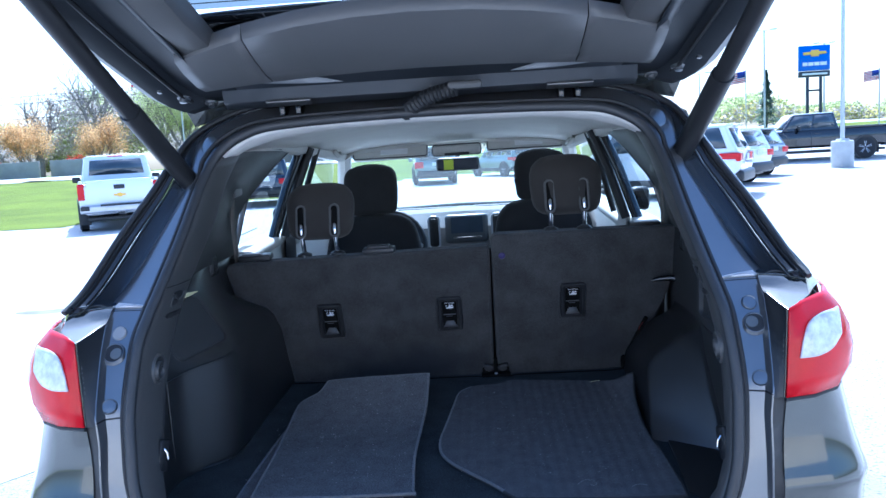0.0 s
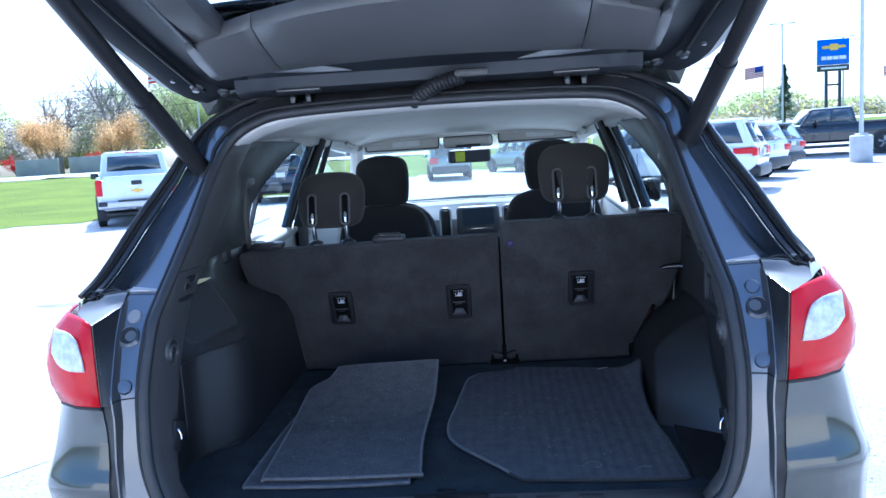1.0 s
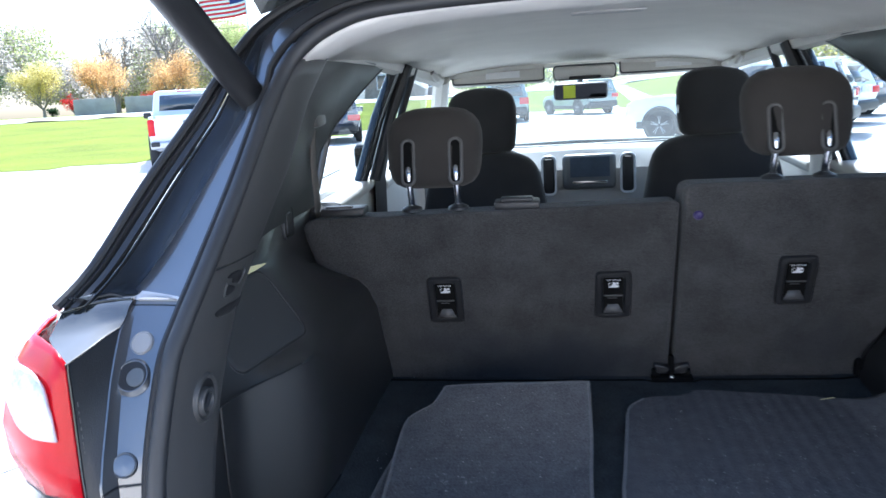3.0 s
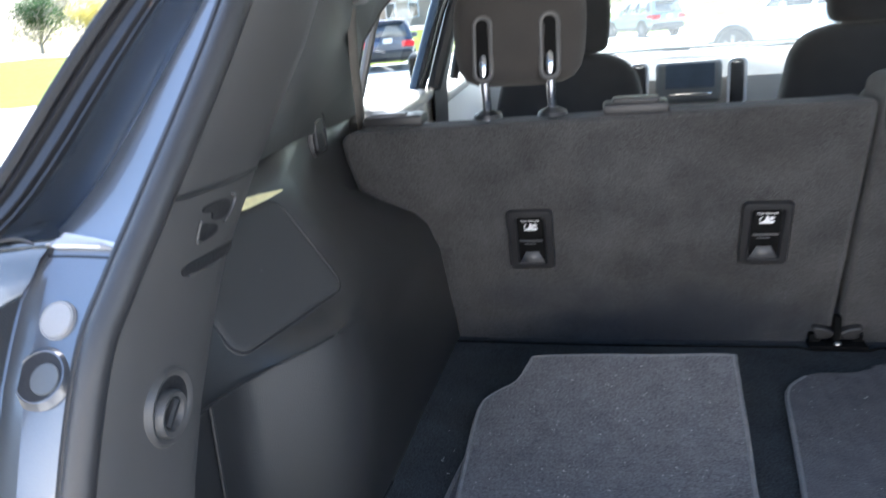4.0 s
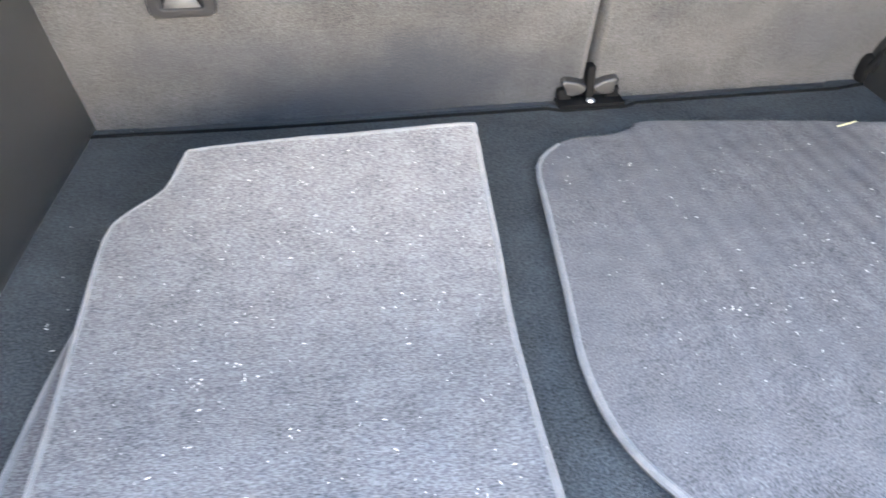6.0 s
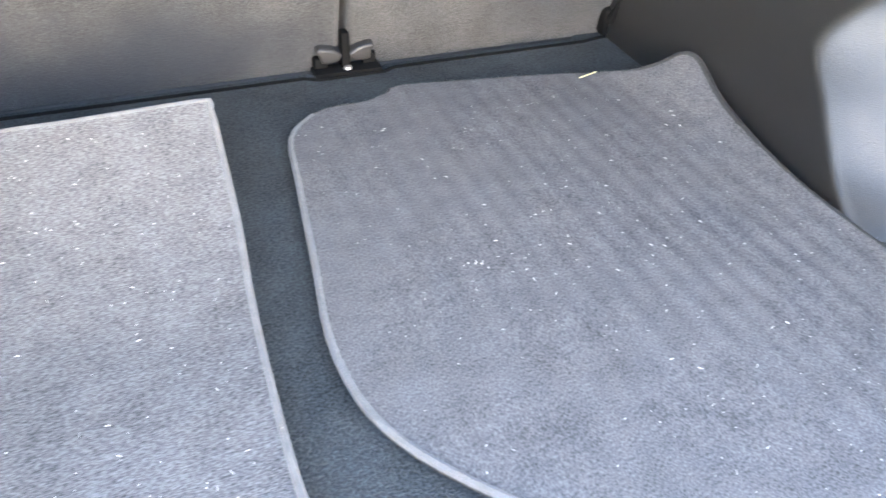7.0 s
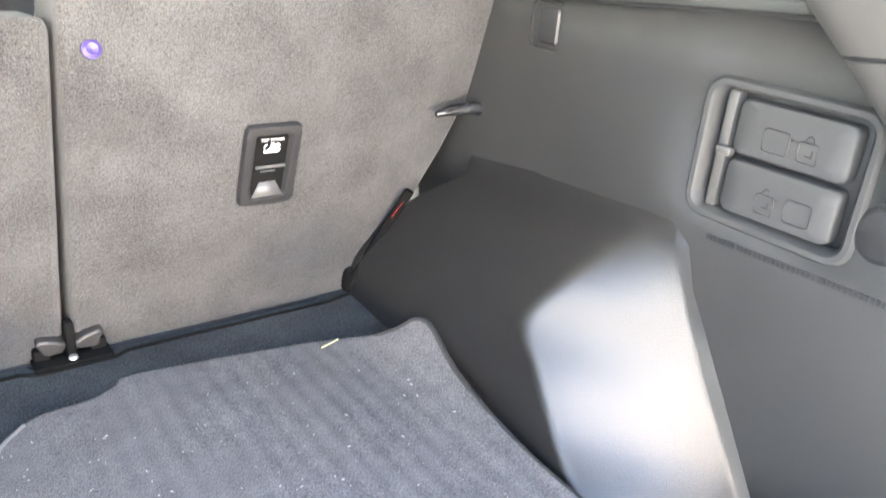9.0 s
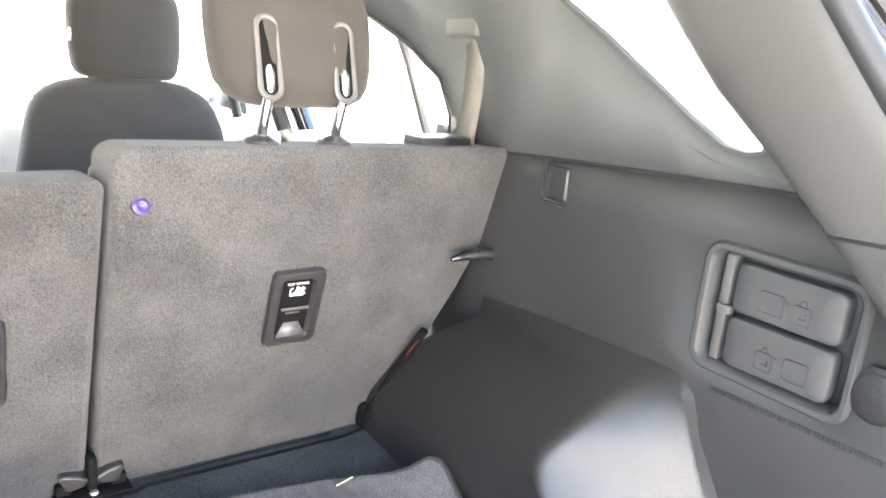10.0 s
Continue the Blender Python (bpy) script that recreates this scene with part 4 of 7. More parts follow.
for s in (-1, 1):
    def on_pillar(z, f, out=0.0):
        x, y = rim_at(z)
        lean = ease(f, [(0, 0.001), (0.1, 0.007), (0.35, 0.010), (0.7, 0.008), (0.9, 0.002), (1, -0.01), (1.06, -0.06)])
        return Vector((s * (x - lean - out), y - 0.004 + pillar_depth(z, s) * f - out * 0.3, z))

    zs = [0.775, 0.82, 0.88, 0.94, 1.0, 1.06, 1.12, 1.18, 1.24, 1.3, 1.36, 1.42, 1.47, 1.51, 1.535]
    pt = part("pillar_trim", sheet([[on_pillar(z, f) for f in (0, 0.03, 0.1, 0.22, 0.35, 0.55, 0.75, 0.88, 0.96, 1.0, 1.03, 1.06)] for z in zs]), TRIM, car, "charcoal plastic rear pillar trim", thick=0.003)
    part("pillar_seam", tube([on_pillar(1.262 - 0.012 * f, f, 0.0012) for f in (0, 0.03, 0.1, 0.22, 0.35, 0.55, 0.75, 0.88, 0.96, 1.0)], 0.0024, 6), TRIM_DARK, pt)

    # upper catch: two pockets side by side and a scoop below, their shade painted black
    def pocket(outline, out=0.0035):
        """A rounded black patch laid on the pillar for a recess's shade; the outline gives heights and shares of its
        depth.
        """
        loop = outline
        for k in range(2):
            loop = [(a[0] + (b[0] - a[0]) * t, a[1] + (b[1] - a[1]) * t) for a, b in zip(loop, loop[1:] + loop[:1]) for t in (0.22, 0.78)]
        zc, fc = sum(p[0] for p in loop) / len(loop), sum(p[1] for p in loop) / len(loop)
        return sheet([[on_pillar(zc + (p[0] - zc) * k, fc + (p[1] - fc) * k, o) for p in loop] for k, o in ((1.04, -0.002), (1.0, out), (0.8, out + 0.0006), (0.5, out + 0.001), (0.03, out + 0.001))], closed=True)

    def rim_tube(pts, r):
        return tube(smooth_path([on_pillar(z, f, 0.0035) for z, f in pts], 4), r, 8)

    part("pocket_shade", pocket([(1.2445, 0.33), (1.2395, 0.6), (1.222, 0.65), (1.2265, 0.47), (1.2355, 0.44), (1.2385, 0.33)]), RUBBER, pt)
    part("pocket_shade", pocket([(1.231, 0.35), (1.2235, 0.5), (1.218, 0.58), (1.2115, 0.6), (1.2125, 0.42)]), RUBBER, pt)
    part("catch_hook", rim_tube([(1.2415, 0.6), (1.237, 0.655), (1.225, 0.66), (1.219, 0.625)], 0.0017), TRIM, pt)
    part("catch_edge", rim_tube([(1.233, 0.345), (1.222, 0.365), (1.214, 0.40), (1.2115, 0.46)], 0.0013), TRIM, pt)
    part("catch_line", tube(smooth_path([on_pillar(1.212, 0.59, 0.0), on_pillar(1.206, 0.8, 0.0), on_pillar(1.202, 0.97, 0.0)], 4), 0.0012, 6), TRIM_DARK, pt)
    part("scoop_shade", pocket([(1.201, 0.32), (1.196, 0.65), (1.1885, 0.98), (1.179, 0.97), (1.1845, 0.65), (1.1895, 0.38)]), RUBBER, pt)
    part("lip_edge", rim_tube([(1.191, 0.95), (1.186, 0.985), (1.18, 0.97), (1.1835, 0.7), (1.187, 0.5), (1.1895, 0.42)], 0.0016), TRIM, pt)
    # round net holder, and a lashing eye lower down
    HF = 0.48 if s < 0 else 0.56
    m4 = facing(on_pillar(1.088, HF), on_pillar(1.088, HF + 0.16), on_pillar(1.11, HF), Vector((0, 0, 1.1)))
    part("net_holder", lathe([(0.036, -0.004), (0.035, 0.003), (0.032, 0.006), (0.028, 0.005), (0.025, 0.0015), (0.0001, 0.001)], m4, 32), TRIM, pt, "round net holder")
    part("holder_well", lathe([(0.0272, 0.0034), (0.0245, 0.0026), (0.0001, 0.0022)], m4, 28), RUBBER, pt)
    knob = m4 @ Matrix.Translation((-0.008, -0.002, 0.001))
    part("holder_knob", lathe([(0.021, 0.0), (0.021, 0.008), (0.019, 0.011), (0.015, 0.010), (0.013, 0.005), (0.0001, 0.004)], knob, 28), TRIM, pt)
    part("net_slot", tube([knob @ Vector((-0.009, -0.008, 0.006)), knob @ Vector((0.009, 0.008, 0.006))], 0.0048, 8), RUBBER, pt)
    e = on_pillar(0.905, 0.75, 0.004)
    part("eye_plate", rbox(e, (0.012, 0.032, 0.07), 0.005, turn=Euler((radians(-20), 0, radians(s * 14))).to_matrix().to_4x4()), TRIM_DARK, pt)
    part("lashing_eye", tube([e + Vector((-s * 0.005, 0, 0.016)), e + Vector((-s * 0.012, -0.003, 0.006)), e + Vector((-s * 0.013, -0.004, -0.006)), e + Vector((-s * 0.005, 0, -0.014))], 0.0025, 8), CHROME, pt, "chrome lashing eye")


SKEW.clear()
# ---- rear seat, split two to one ----
def back_panel(name, outline, label):
    """A carpeted backrest: a rounded slab on the backrest's slope."""
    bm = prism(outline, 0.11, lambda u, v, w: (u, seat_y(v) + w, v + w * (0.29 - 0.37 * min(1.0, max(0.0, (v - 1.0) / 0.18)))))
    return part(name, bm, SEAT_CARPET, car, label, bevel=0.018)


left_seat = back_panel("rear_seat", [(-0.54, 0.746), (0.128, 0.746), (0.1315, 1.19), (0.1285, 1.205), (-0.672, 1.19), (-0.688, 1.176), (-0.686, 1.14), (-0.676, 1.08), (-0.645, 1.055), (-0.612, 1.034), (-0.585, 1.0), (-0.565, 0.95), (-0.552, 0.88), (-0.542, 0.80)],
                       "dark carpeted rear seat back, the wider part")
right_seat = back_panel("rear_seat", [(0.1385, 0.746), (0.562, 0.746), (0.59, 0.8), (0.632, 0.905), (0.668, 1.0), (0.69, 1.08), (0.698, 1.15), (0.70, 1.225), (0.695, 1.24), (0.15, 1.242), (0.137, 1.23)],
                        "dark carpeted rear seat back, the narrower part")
for seat, x0, x1, z in ((left_seat, -0.655, 0.126, 1.197), (right_seat, 0.142, 0.692, 1.237)):
    y = seat_y(z)
    part("seat_top", rbox(((x0 + x1) / 2, y + 0.1, z - 0.05), (x1 - x0, 0.15, 0.05), 0.02, 3, turn=Euler((radians(-12), 0, 0)).to_matrix().to_4x4()), CLOTH, seat, "black cloth seat top")
    part("seat_cushion", rbox(((x0 + x1) / 2, y + 0.45, z - 0.42), (x1 - x0, 0.55, 0.16), 0.05, 3), CLOTH, seat)
    part("seat_front", rbox(((x0 + x1) / 2, y + 0.19, z - 0.26), (x1 - x0, 0.12, 0.44), 0.04, 3, turn=Euler((radians(16), 0, 0)).to_matrix().to_4x4()), CLOTH, seat)


def headrest(seat, cx, z0, z1, w, y, posts, zbase):
    """A padded headrest with two slots at its back and chrome posts."""
    h = z1 - z0
    bm = bmesh.new()
    bmesh.ops.create_cube(bm, size=1)
    bmesh.ops.subdivide_edges(bm, edges=bm.edges[:], cuts=6, use_grid_fill=True)
    for v in bm.verts:
        x, yy, z = v.co * 2
        r = (abs(x) ** 4.5 + abs(z) ** 4.5) ** (1 / 4.5)
        g = max(abs(x), abs(z)) / r if r > 1e-6 else 1
        pinch = 1 - 0.16 * abs(yy) ** 3
        wide = 1 + 0.05 * z - 0.12 * max(0, z - 0.3)
        v.co = Vector((cx + x * g * pinch * wide * w / 2, y + 0.05 + yy * 0.055 * (1 - 0.3 * max(abs(x), abs(z)) ** 4) + 0.02 * z, (z0 + z1) / 2 + z * g * pinch * h / 2 + 0.008 * (1 - x * x) * (z > 0.9)))
    hr = part("headrest", bm, CLOTH_BROWN, seat, "dark cloth headrest")
    part("headrest_seam", tube([(cx + w * 0.36 * k / 4, y - 0.005 + 0.004 * abs(k / 4), z0 + 0.028) for k in range(-4, 5)], 0.0014, 6), CLOTH, hr)
    for px in posts:
        zc = z0 + 0.062
        ring = [(px + a, y - 0.008 + 0.03 * (b / 0.1), zc + b) for a, b in oblong(0.026, 0.093, 0.0125)]
        part("post_slot", tube(ring, 0.0038, 8, closed=True), RING_GREY, hr, "grey plastic slot ring")
        # black slab on the pad, painting the dark inside of the slot
        part("slot_shade", prism(oblong(0.027, 0.094, 0.012), 0.006, lambda u, v, w: (px + u, y - 0.0095 + 0.3 * v + w, zc + v)), HOLLOW, hr)
        part("headrest_post", tube([(px, y + 0.004, zbase - 0.008), (px, y + 0.001, zbase + 0.02), (px, y - 0.0155, zc - 0.036), (px, y - 0.013, zc - 0.02), (px, y - 0.003, zc - 0.008)], 0.0072, 12), CHROME, seat, "chrome headrest post")
        part("post_guide", lathe([(0.024, 0.0), (0.022, 0.006), (0.013, 0.010), (0.010, 0.012)], Matrix.Translation((px, y + 0.004, zbase - 0.002)), 18), TRIM_DARK, seat)
    return hr


headrest(left_seat, -0.386, 1.246, 1.41, 0.21, 0.757, (-0.438, -0.335), 1.203)
headrest(right_seat, 0.376, 1.28, 1.453, 0.218, 0.775, (0.322, 0.424), 1.238)


def tether_pocket(seat, x, z):
    """A black bezel with a well, a metal bar and printed marks."""
    lean = Matrix.Translation((x, seat_y(z) - 0.001, z)) @ Euler((radians(16.4), 0, 0)).to_matrix().to_4x4()
    put = lambda u, v, w: lean @ Vector((u, -w, v))
    loop = lambda w, h, r, out: [put(a, b, out) for a, b in oblong(w, h, r)]
    bez = part("tether_pocket", sheet([loop(0.078, 0.122, 0.01, 0.0), loop(0.078, 0.122, 0.01, 0.004), loop(0.074, 0.118, 0.009, 0.0078), loop(0.060, 0.104, 0.007, 0.0092), loop(0.052, 0.098, 0.006, 0.0085), loop(0.044, 0.09, 0.005, 0.0018)], closed=True), TRIM_DARK, seat, "black tether anchor pocket with white print")
    # near-black back plate, deepening the shallow well by its colour
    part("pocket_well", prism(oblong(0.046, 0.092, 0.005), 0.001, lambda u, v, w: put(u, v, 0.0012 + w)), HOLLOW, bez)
    part("anchor_bar", tube([put(-0.02, 0.0, 0.0065), put(0.02, 0.0, 0.0065)], 0.0022, 6), RING_GREY, bez)
    part("anchor_bar", tube([put(-0.012, -0.008, 0.0045), put(0.008, -0.008, 0.0045)], 0.001, 6), CHUTE, bez)
    # paler than the bezel: the sky light on the slope is painted in
    part("pocket_chute", sheet([[put(-0.011, -0.026, 0.0024), put(0.011, -0.026, 0.0024)], [put(-0.022, -0.046, 0.0078), put(0.022, -0.046, 0.0078)]]), CHUTE, bez, "lower slope of the pocket, painted pale as if lit", thick=0.001)
    words("TOP TETHER", 0.0056, lean @ pose(0, -0.0032, 0.0365, 90, 0, 0), WHITE, bez)
    part("child_seat_mark", prism([(-0.010, 0.019), (0.009, 0.019), (0.0125, 0.022), (0.011, 0.025), (0.006, 0.0245), (0.003, 0.0325), (-0.001, 0.0335), (-0.002, 0.027), (-0.006, 0.0225), (-0.0105, 0.022)], 0.0004, lambda u, v, w: put(u, v, 0.0026 + w)), WHITE, bez)
    part("child_seat_mark", prism([(0.005, 0.027), (0.010, 0.0265), (0.012, 0.03), (0.008, 0.033), (0.005, 0.031)], 0.0004, lambda u, v, w: put(u, v, 0.0026 + w)), WHITE, bez)
    part("tether_mark", tube([put(-0.0095, 0.024, 0.003), put(-0.0105, 0.029, 0.003), put(-0.0065, 0.032, 0.003)], 0.0008, 5), WHITE, bez)


tether_pocket(left_seat, -0.382, 0.981)
tether_pocket(left_seat, -0.003, 0.986)
tether_pocket(right_seat, 0.382, 1.012)

# fittings on the seat tops, hinge between the parts, violet plug
part("strap_base", rbox((-0.208, 0.772, 1.205), (0.098, 0.05, 0.018), 0.005), TRIM_DARK, left_seat, "black centre belt guide")
part("strap_slot", rbox((-0.208, 0.765, 1.217), (0.07, 0.03, 0.01), 0.004), TRIM_DARK, left_seat)
part("release_bezel", rbox((-0.595, 0.775, 1.203), (0.1, 0.05, 0.018), 0.005), TRIM_DARK, left_seat, "seat release bezel")
part("release_slot", rbox((-0.605, 0.77, 1.213), (0.06, 0.018, 0.004), 0.001), RING_GREY, left_seat)
part("release_bezel", rbox((0.61, 0.805, 1.236), (0.09, 0.05, 0.02), 0.003), TRIM_DARK, right_seat)
for sx in (-1, 1):
    fin = prism([(0.004, -0.004), (0.018, 0.004), (0.036, 0.008), (0.042, 0.003), (0.037, -0.004), (0.034, -0.014), (0.024, -0.016), (0.01, -0.014)], 0.026, lambda u, v, w: (0.1335 + sx * u, 0.872 - w, 0.789 + v + 0.35 * (0.02 - w)))
    part("hinge_ear", fin, TRIM_DARK, left_seat, "grey plastic hinge cover", bevel=0.003)
    part("hinge_foot", rbox((0.1335 + sx * 0.034, 0.859, 0.772), (0.02, 0.02, 0.018), 0.004), HOLLOW, left_seat)
part("hinge_pin", rbox((0.1335, 0.854, 0.79), (0.012, 0.02, 0.05), 0.004), HOLLOW, left_seat)
part("hinge_plate", rbox((0.1335, 0.845, 0.7635), (0.094, 0.03, 0.005), 0.001), HOLLOW, left_seat)
part("hinge_bolt", lathe([(0.006, 0.0), (0.005, 0.003), (0.0001, 0.0035)], Matrix.Translation((0.1335, 0.84, 0.766)), 12), SATIN, left_seat)
part("violet_plug", lathe([(0.0105, 0.0), (0.010, 0.003), (0.006, 0.005), (0.0001, 0.003)], Matrix.Translation((0.168, seat_y(1.172) - 0.002, 1.172)) @ Euler((radians(73), 0, 0)).to_matrix().to_4x4(), 18), VIOLET, right_seat, "small violet plastic plug")
part("tray_gap", rbox((0, 0.885, 0.742), (1.12, 0.04, 0.03), 0.004), RUBBER, car)
part("seat_bolster", rbox((-0.675, 0.87, 1.07), (0.08, 0.12, 0.26), 0.02), CLOTH, left_seat)
part("seat_back_closer", rbox((0, 0.96, 0.95), (1.3, 0.03, 0.42), 0.01), CLOTH, car)

# ---- upper cabin: quarter trims, headliner, pillars ----


def side_x(z, y):
    """The lean of the inner side above the windowsill."""
    sill = ease(y, [(0.2, 0.652), (0.35, 0.654), (0.6, 0.676), (0.9, 0.692)])
    return ease(z, [(1.15, sill + 0.005), (1.24, sill), (1.3, sill - 0.002), (1.45, 0.632), (1.53, 0.585)])


def holed(outline, hole, place):
    """A flat outline with one hole, filled with triangles."""
    bm = bmesh.new()
    for loop in (outline, hole):
        if loop:
            vs = [bm.verts.new(place(u, v)) for u, v in loop]
            for i in range(len(vs)):
                bm.edges.new((vs[i], vs[(i + 1) % len(vs)]))
    bmesh.ops.triangle_fill(bm, use_beauty=True, edges=bm.edges[:])
    return bm


HOLE = [(0.308, 1.304), (0.325, 1.299), (0.355, 1.302), (0.405, 1.327), (0.46, 1.36), (0.53, 1.404), (0.59, 1.438), (0.64, 1.468), (0.62, 1.492), (0.5, 1.487), (0.425, 1.465), (0.35, 1.39), (0.312, 1.34), (0.302, 1.318)]
for s in (-1, 1):
    put = lambda y, z: (s * side_x(z, y), y, z)
    rim_pts = [(rim_at(z)[1] + (0.16 if s < 0 else 0.1), z) for z in ((1.24, 1.3, 1.36, 1.42, 1.48, 1.52) if s < 0 else (1.25, 1.3, 1.36, 1.42, 1.48, 1.52))]
    outline = rim_pts + [(0.6, 1.545), (0.9, 1.535), (1.2, 1.52), (1.33, 1.505), (1.18, 1.45), (0.98, 1.375), (0.905, 1.325), (0.882, 1.27), (0.878, 1.2)] + ([(0.5, 1.226), (0.3, 1.23)] if s < 0 else [(0.74, 1.232), (0.729, 1.236), (0.582, 1.248), (0.411, 1.261), (0.3, 1.262), (0.24, 1.25)])
    hole = HOLE
    qt = part("quarter_trim", holed(outline, hole, put), PILLAR, car, "dark grey upper quarter trim", thick=0.006)
    if s > 0:
        part("trim_seam", tube([(right_x(y) - 0.0025, y, z) for y, z in ((0.22, 1.273), (0.269, 1.27), (0.411, 1.26), (0.582, 1.247), (0.729, 1.235))], 0.0022, 6), RUBBER, qt)
    if s < 0:
        # hidden slab added to stop sun leaking in outside the trim
        blocker_outline = [(-side_x(1.266, y) - 0.003, y) for y in (0.265, 0.35, 0.45, 0.55, 0.635)] + [(-0.77, 0.635), (-0.77, 0.265)]
        part("sun_blocker", prism(blocker_outline, 0.01, lambda u, v, w: (u, v, 1.262 + w)), TRIM_DARK, qt)
    part("window_edge", tube([put(*p) for p in hole], 0.005, 6, closed=True), PILLAR, qt)
    part("window_edge", tube([put(*p) for p in ((1.33, 1.505), (1.18, 1.45), (0.98, 1.375), (0.905, 1.325), (0.882, 1.27), (0.878, 1.2))], 0.006, 6), TRIM_DARK, qt)
    rows = [[(s * (x + 0.002), y - 0.022, z), (s * x, y, z), (s * (x + 0.002), y + 0.022, z)] for x, y, z in ((0.650, 0.80, 1.40), (0.655, 0.792, 1.37), (0.662, 0.80, 1.31), (0.666, 0.812, 1.25), (0.668, 0.82, 1.18))]
    part("seat_belt", sheet(rows), BELT, qt, "pale woven seat belt", thick=0.002)
    part("belt_guide", rbox((s * 0.648, 0.815, 1.415), (0.02, 0.075, 0.05), 0.008), RING_GREY, qt, "grey belt guide")
    part("trim_ridge", tube(smooth_path([put(*p) for p in ((0.235, 1.287), (0.283, 1.28), (0.345, 1.283), (0.433, 1.309), (0.5, 1.341), (0.568, 1.373), (0.65, 1.41), (0.726, 1.444), (0.8, 1.475))], 4), 0.0042, 8), PILLAR, qt)
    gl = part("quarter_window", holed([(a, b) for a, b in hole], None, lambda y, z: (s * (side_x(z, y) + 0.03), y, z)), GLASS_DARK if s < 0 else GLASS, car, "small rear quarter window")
    gl.visible_shadow = False

# headliner and roof skin
rows, roof_rows = [], []
for y, zc, ze, w in [(0.305, 1.588, 1.51, 0.485), (0.33, 1.585, 1.512, 0.5), (0.4, 1.592, 1.52, 0.535), (0.7, 1.605, 1.535, 0.585), (1.1, 1.6, 1.525, 0.6), (1.6, 1.575, 1.502, 0.6), (2.0, 1.53, 1.475, 0.59), (2.38, 1.475, 1.435, 0.575)]:
    rows.append([(w * k / 8, y, zc - (zc - ze) * (0.12 * abs(k / 8) + 0.88 * abs(k / 8) ** 5)) for k in range(-8, 9)])
for y, zc, ze, w in [(0.40, 1.665, 1.60, 0.575), (0.7, 1.685, 1.605, 0.61), (1.2, 1.68, 1.59, 0.625), (1.7, 1.65, 1.56, 0.625), (2.1, 1.605, 1.52, 0.615), (2.42, 1.545, 1.48, 0.6)]:
    roof_rows.append([(w * k / 8, y, zc - (zc - ze) * (0.3 * abs(k / 8) ** 2 + 0.7 * abs(k / 8) ** 6)) for k in range(-8, 9)])
top_rim = sorted([(x, y, z) for z, x, y in RIM if z > 1.5])
edge = []
for k in range(-8, 9):
    x = 0.512 * k / 8
    edge.append((x, ease(abs(x), [(a, b) for a, b, c in top_rim]) + 0.002, ease(abs(x), [(a, c) for a, b, c in top_rim]) - 0.004))
rows = [edge, [(x * 0.99, y + 0.012, z - 0.007) for x, y, z in edge]] + rows[2:]
liner = part("headliner", sheet(rows), HEADLINER, car, "light grey cloth headliner", thick=0.006)
roof = part("roof", sheet(roof_rows), PAINT, car, "grey metallic roof", thick=0.004)
part("dome_lamp", rbox((0.0, 0.9, 1.603), (0.16, 0.09, 0.016), 0.006), LIGHT_TRIM, liner)

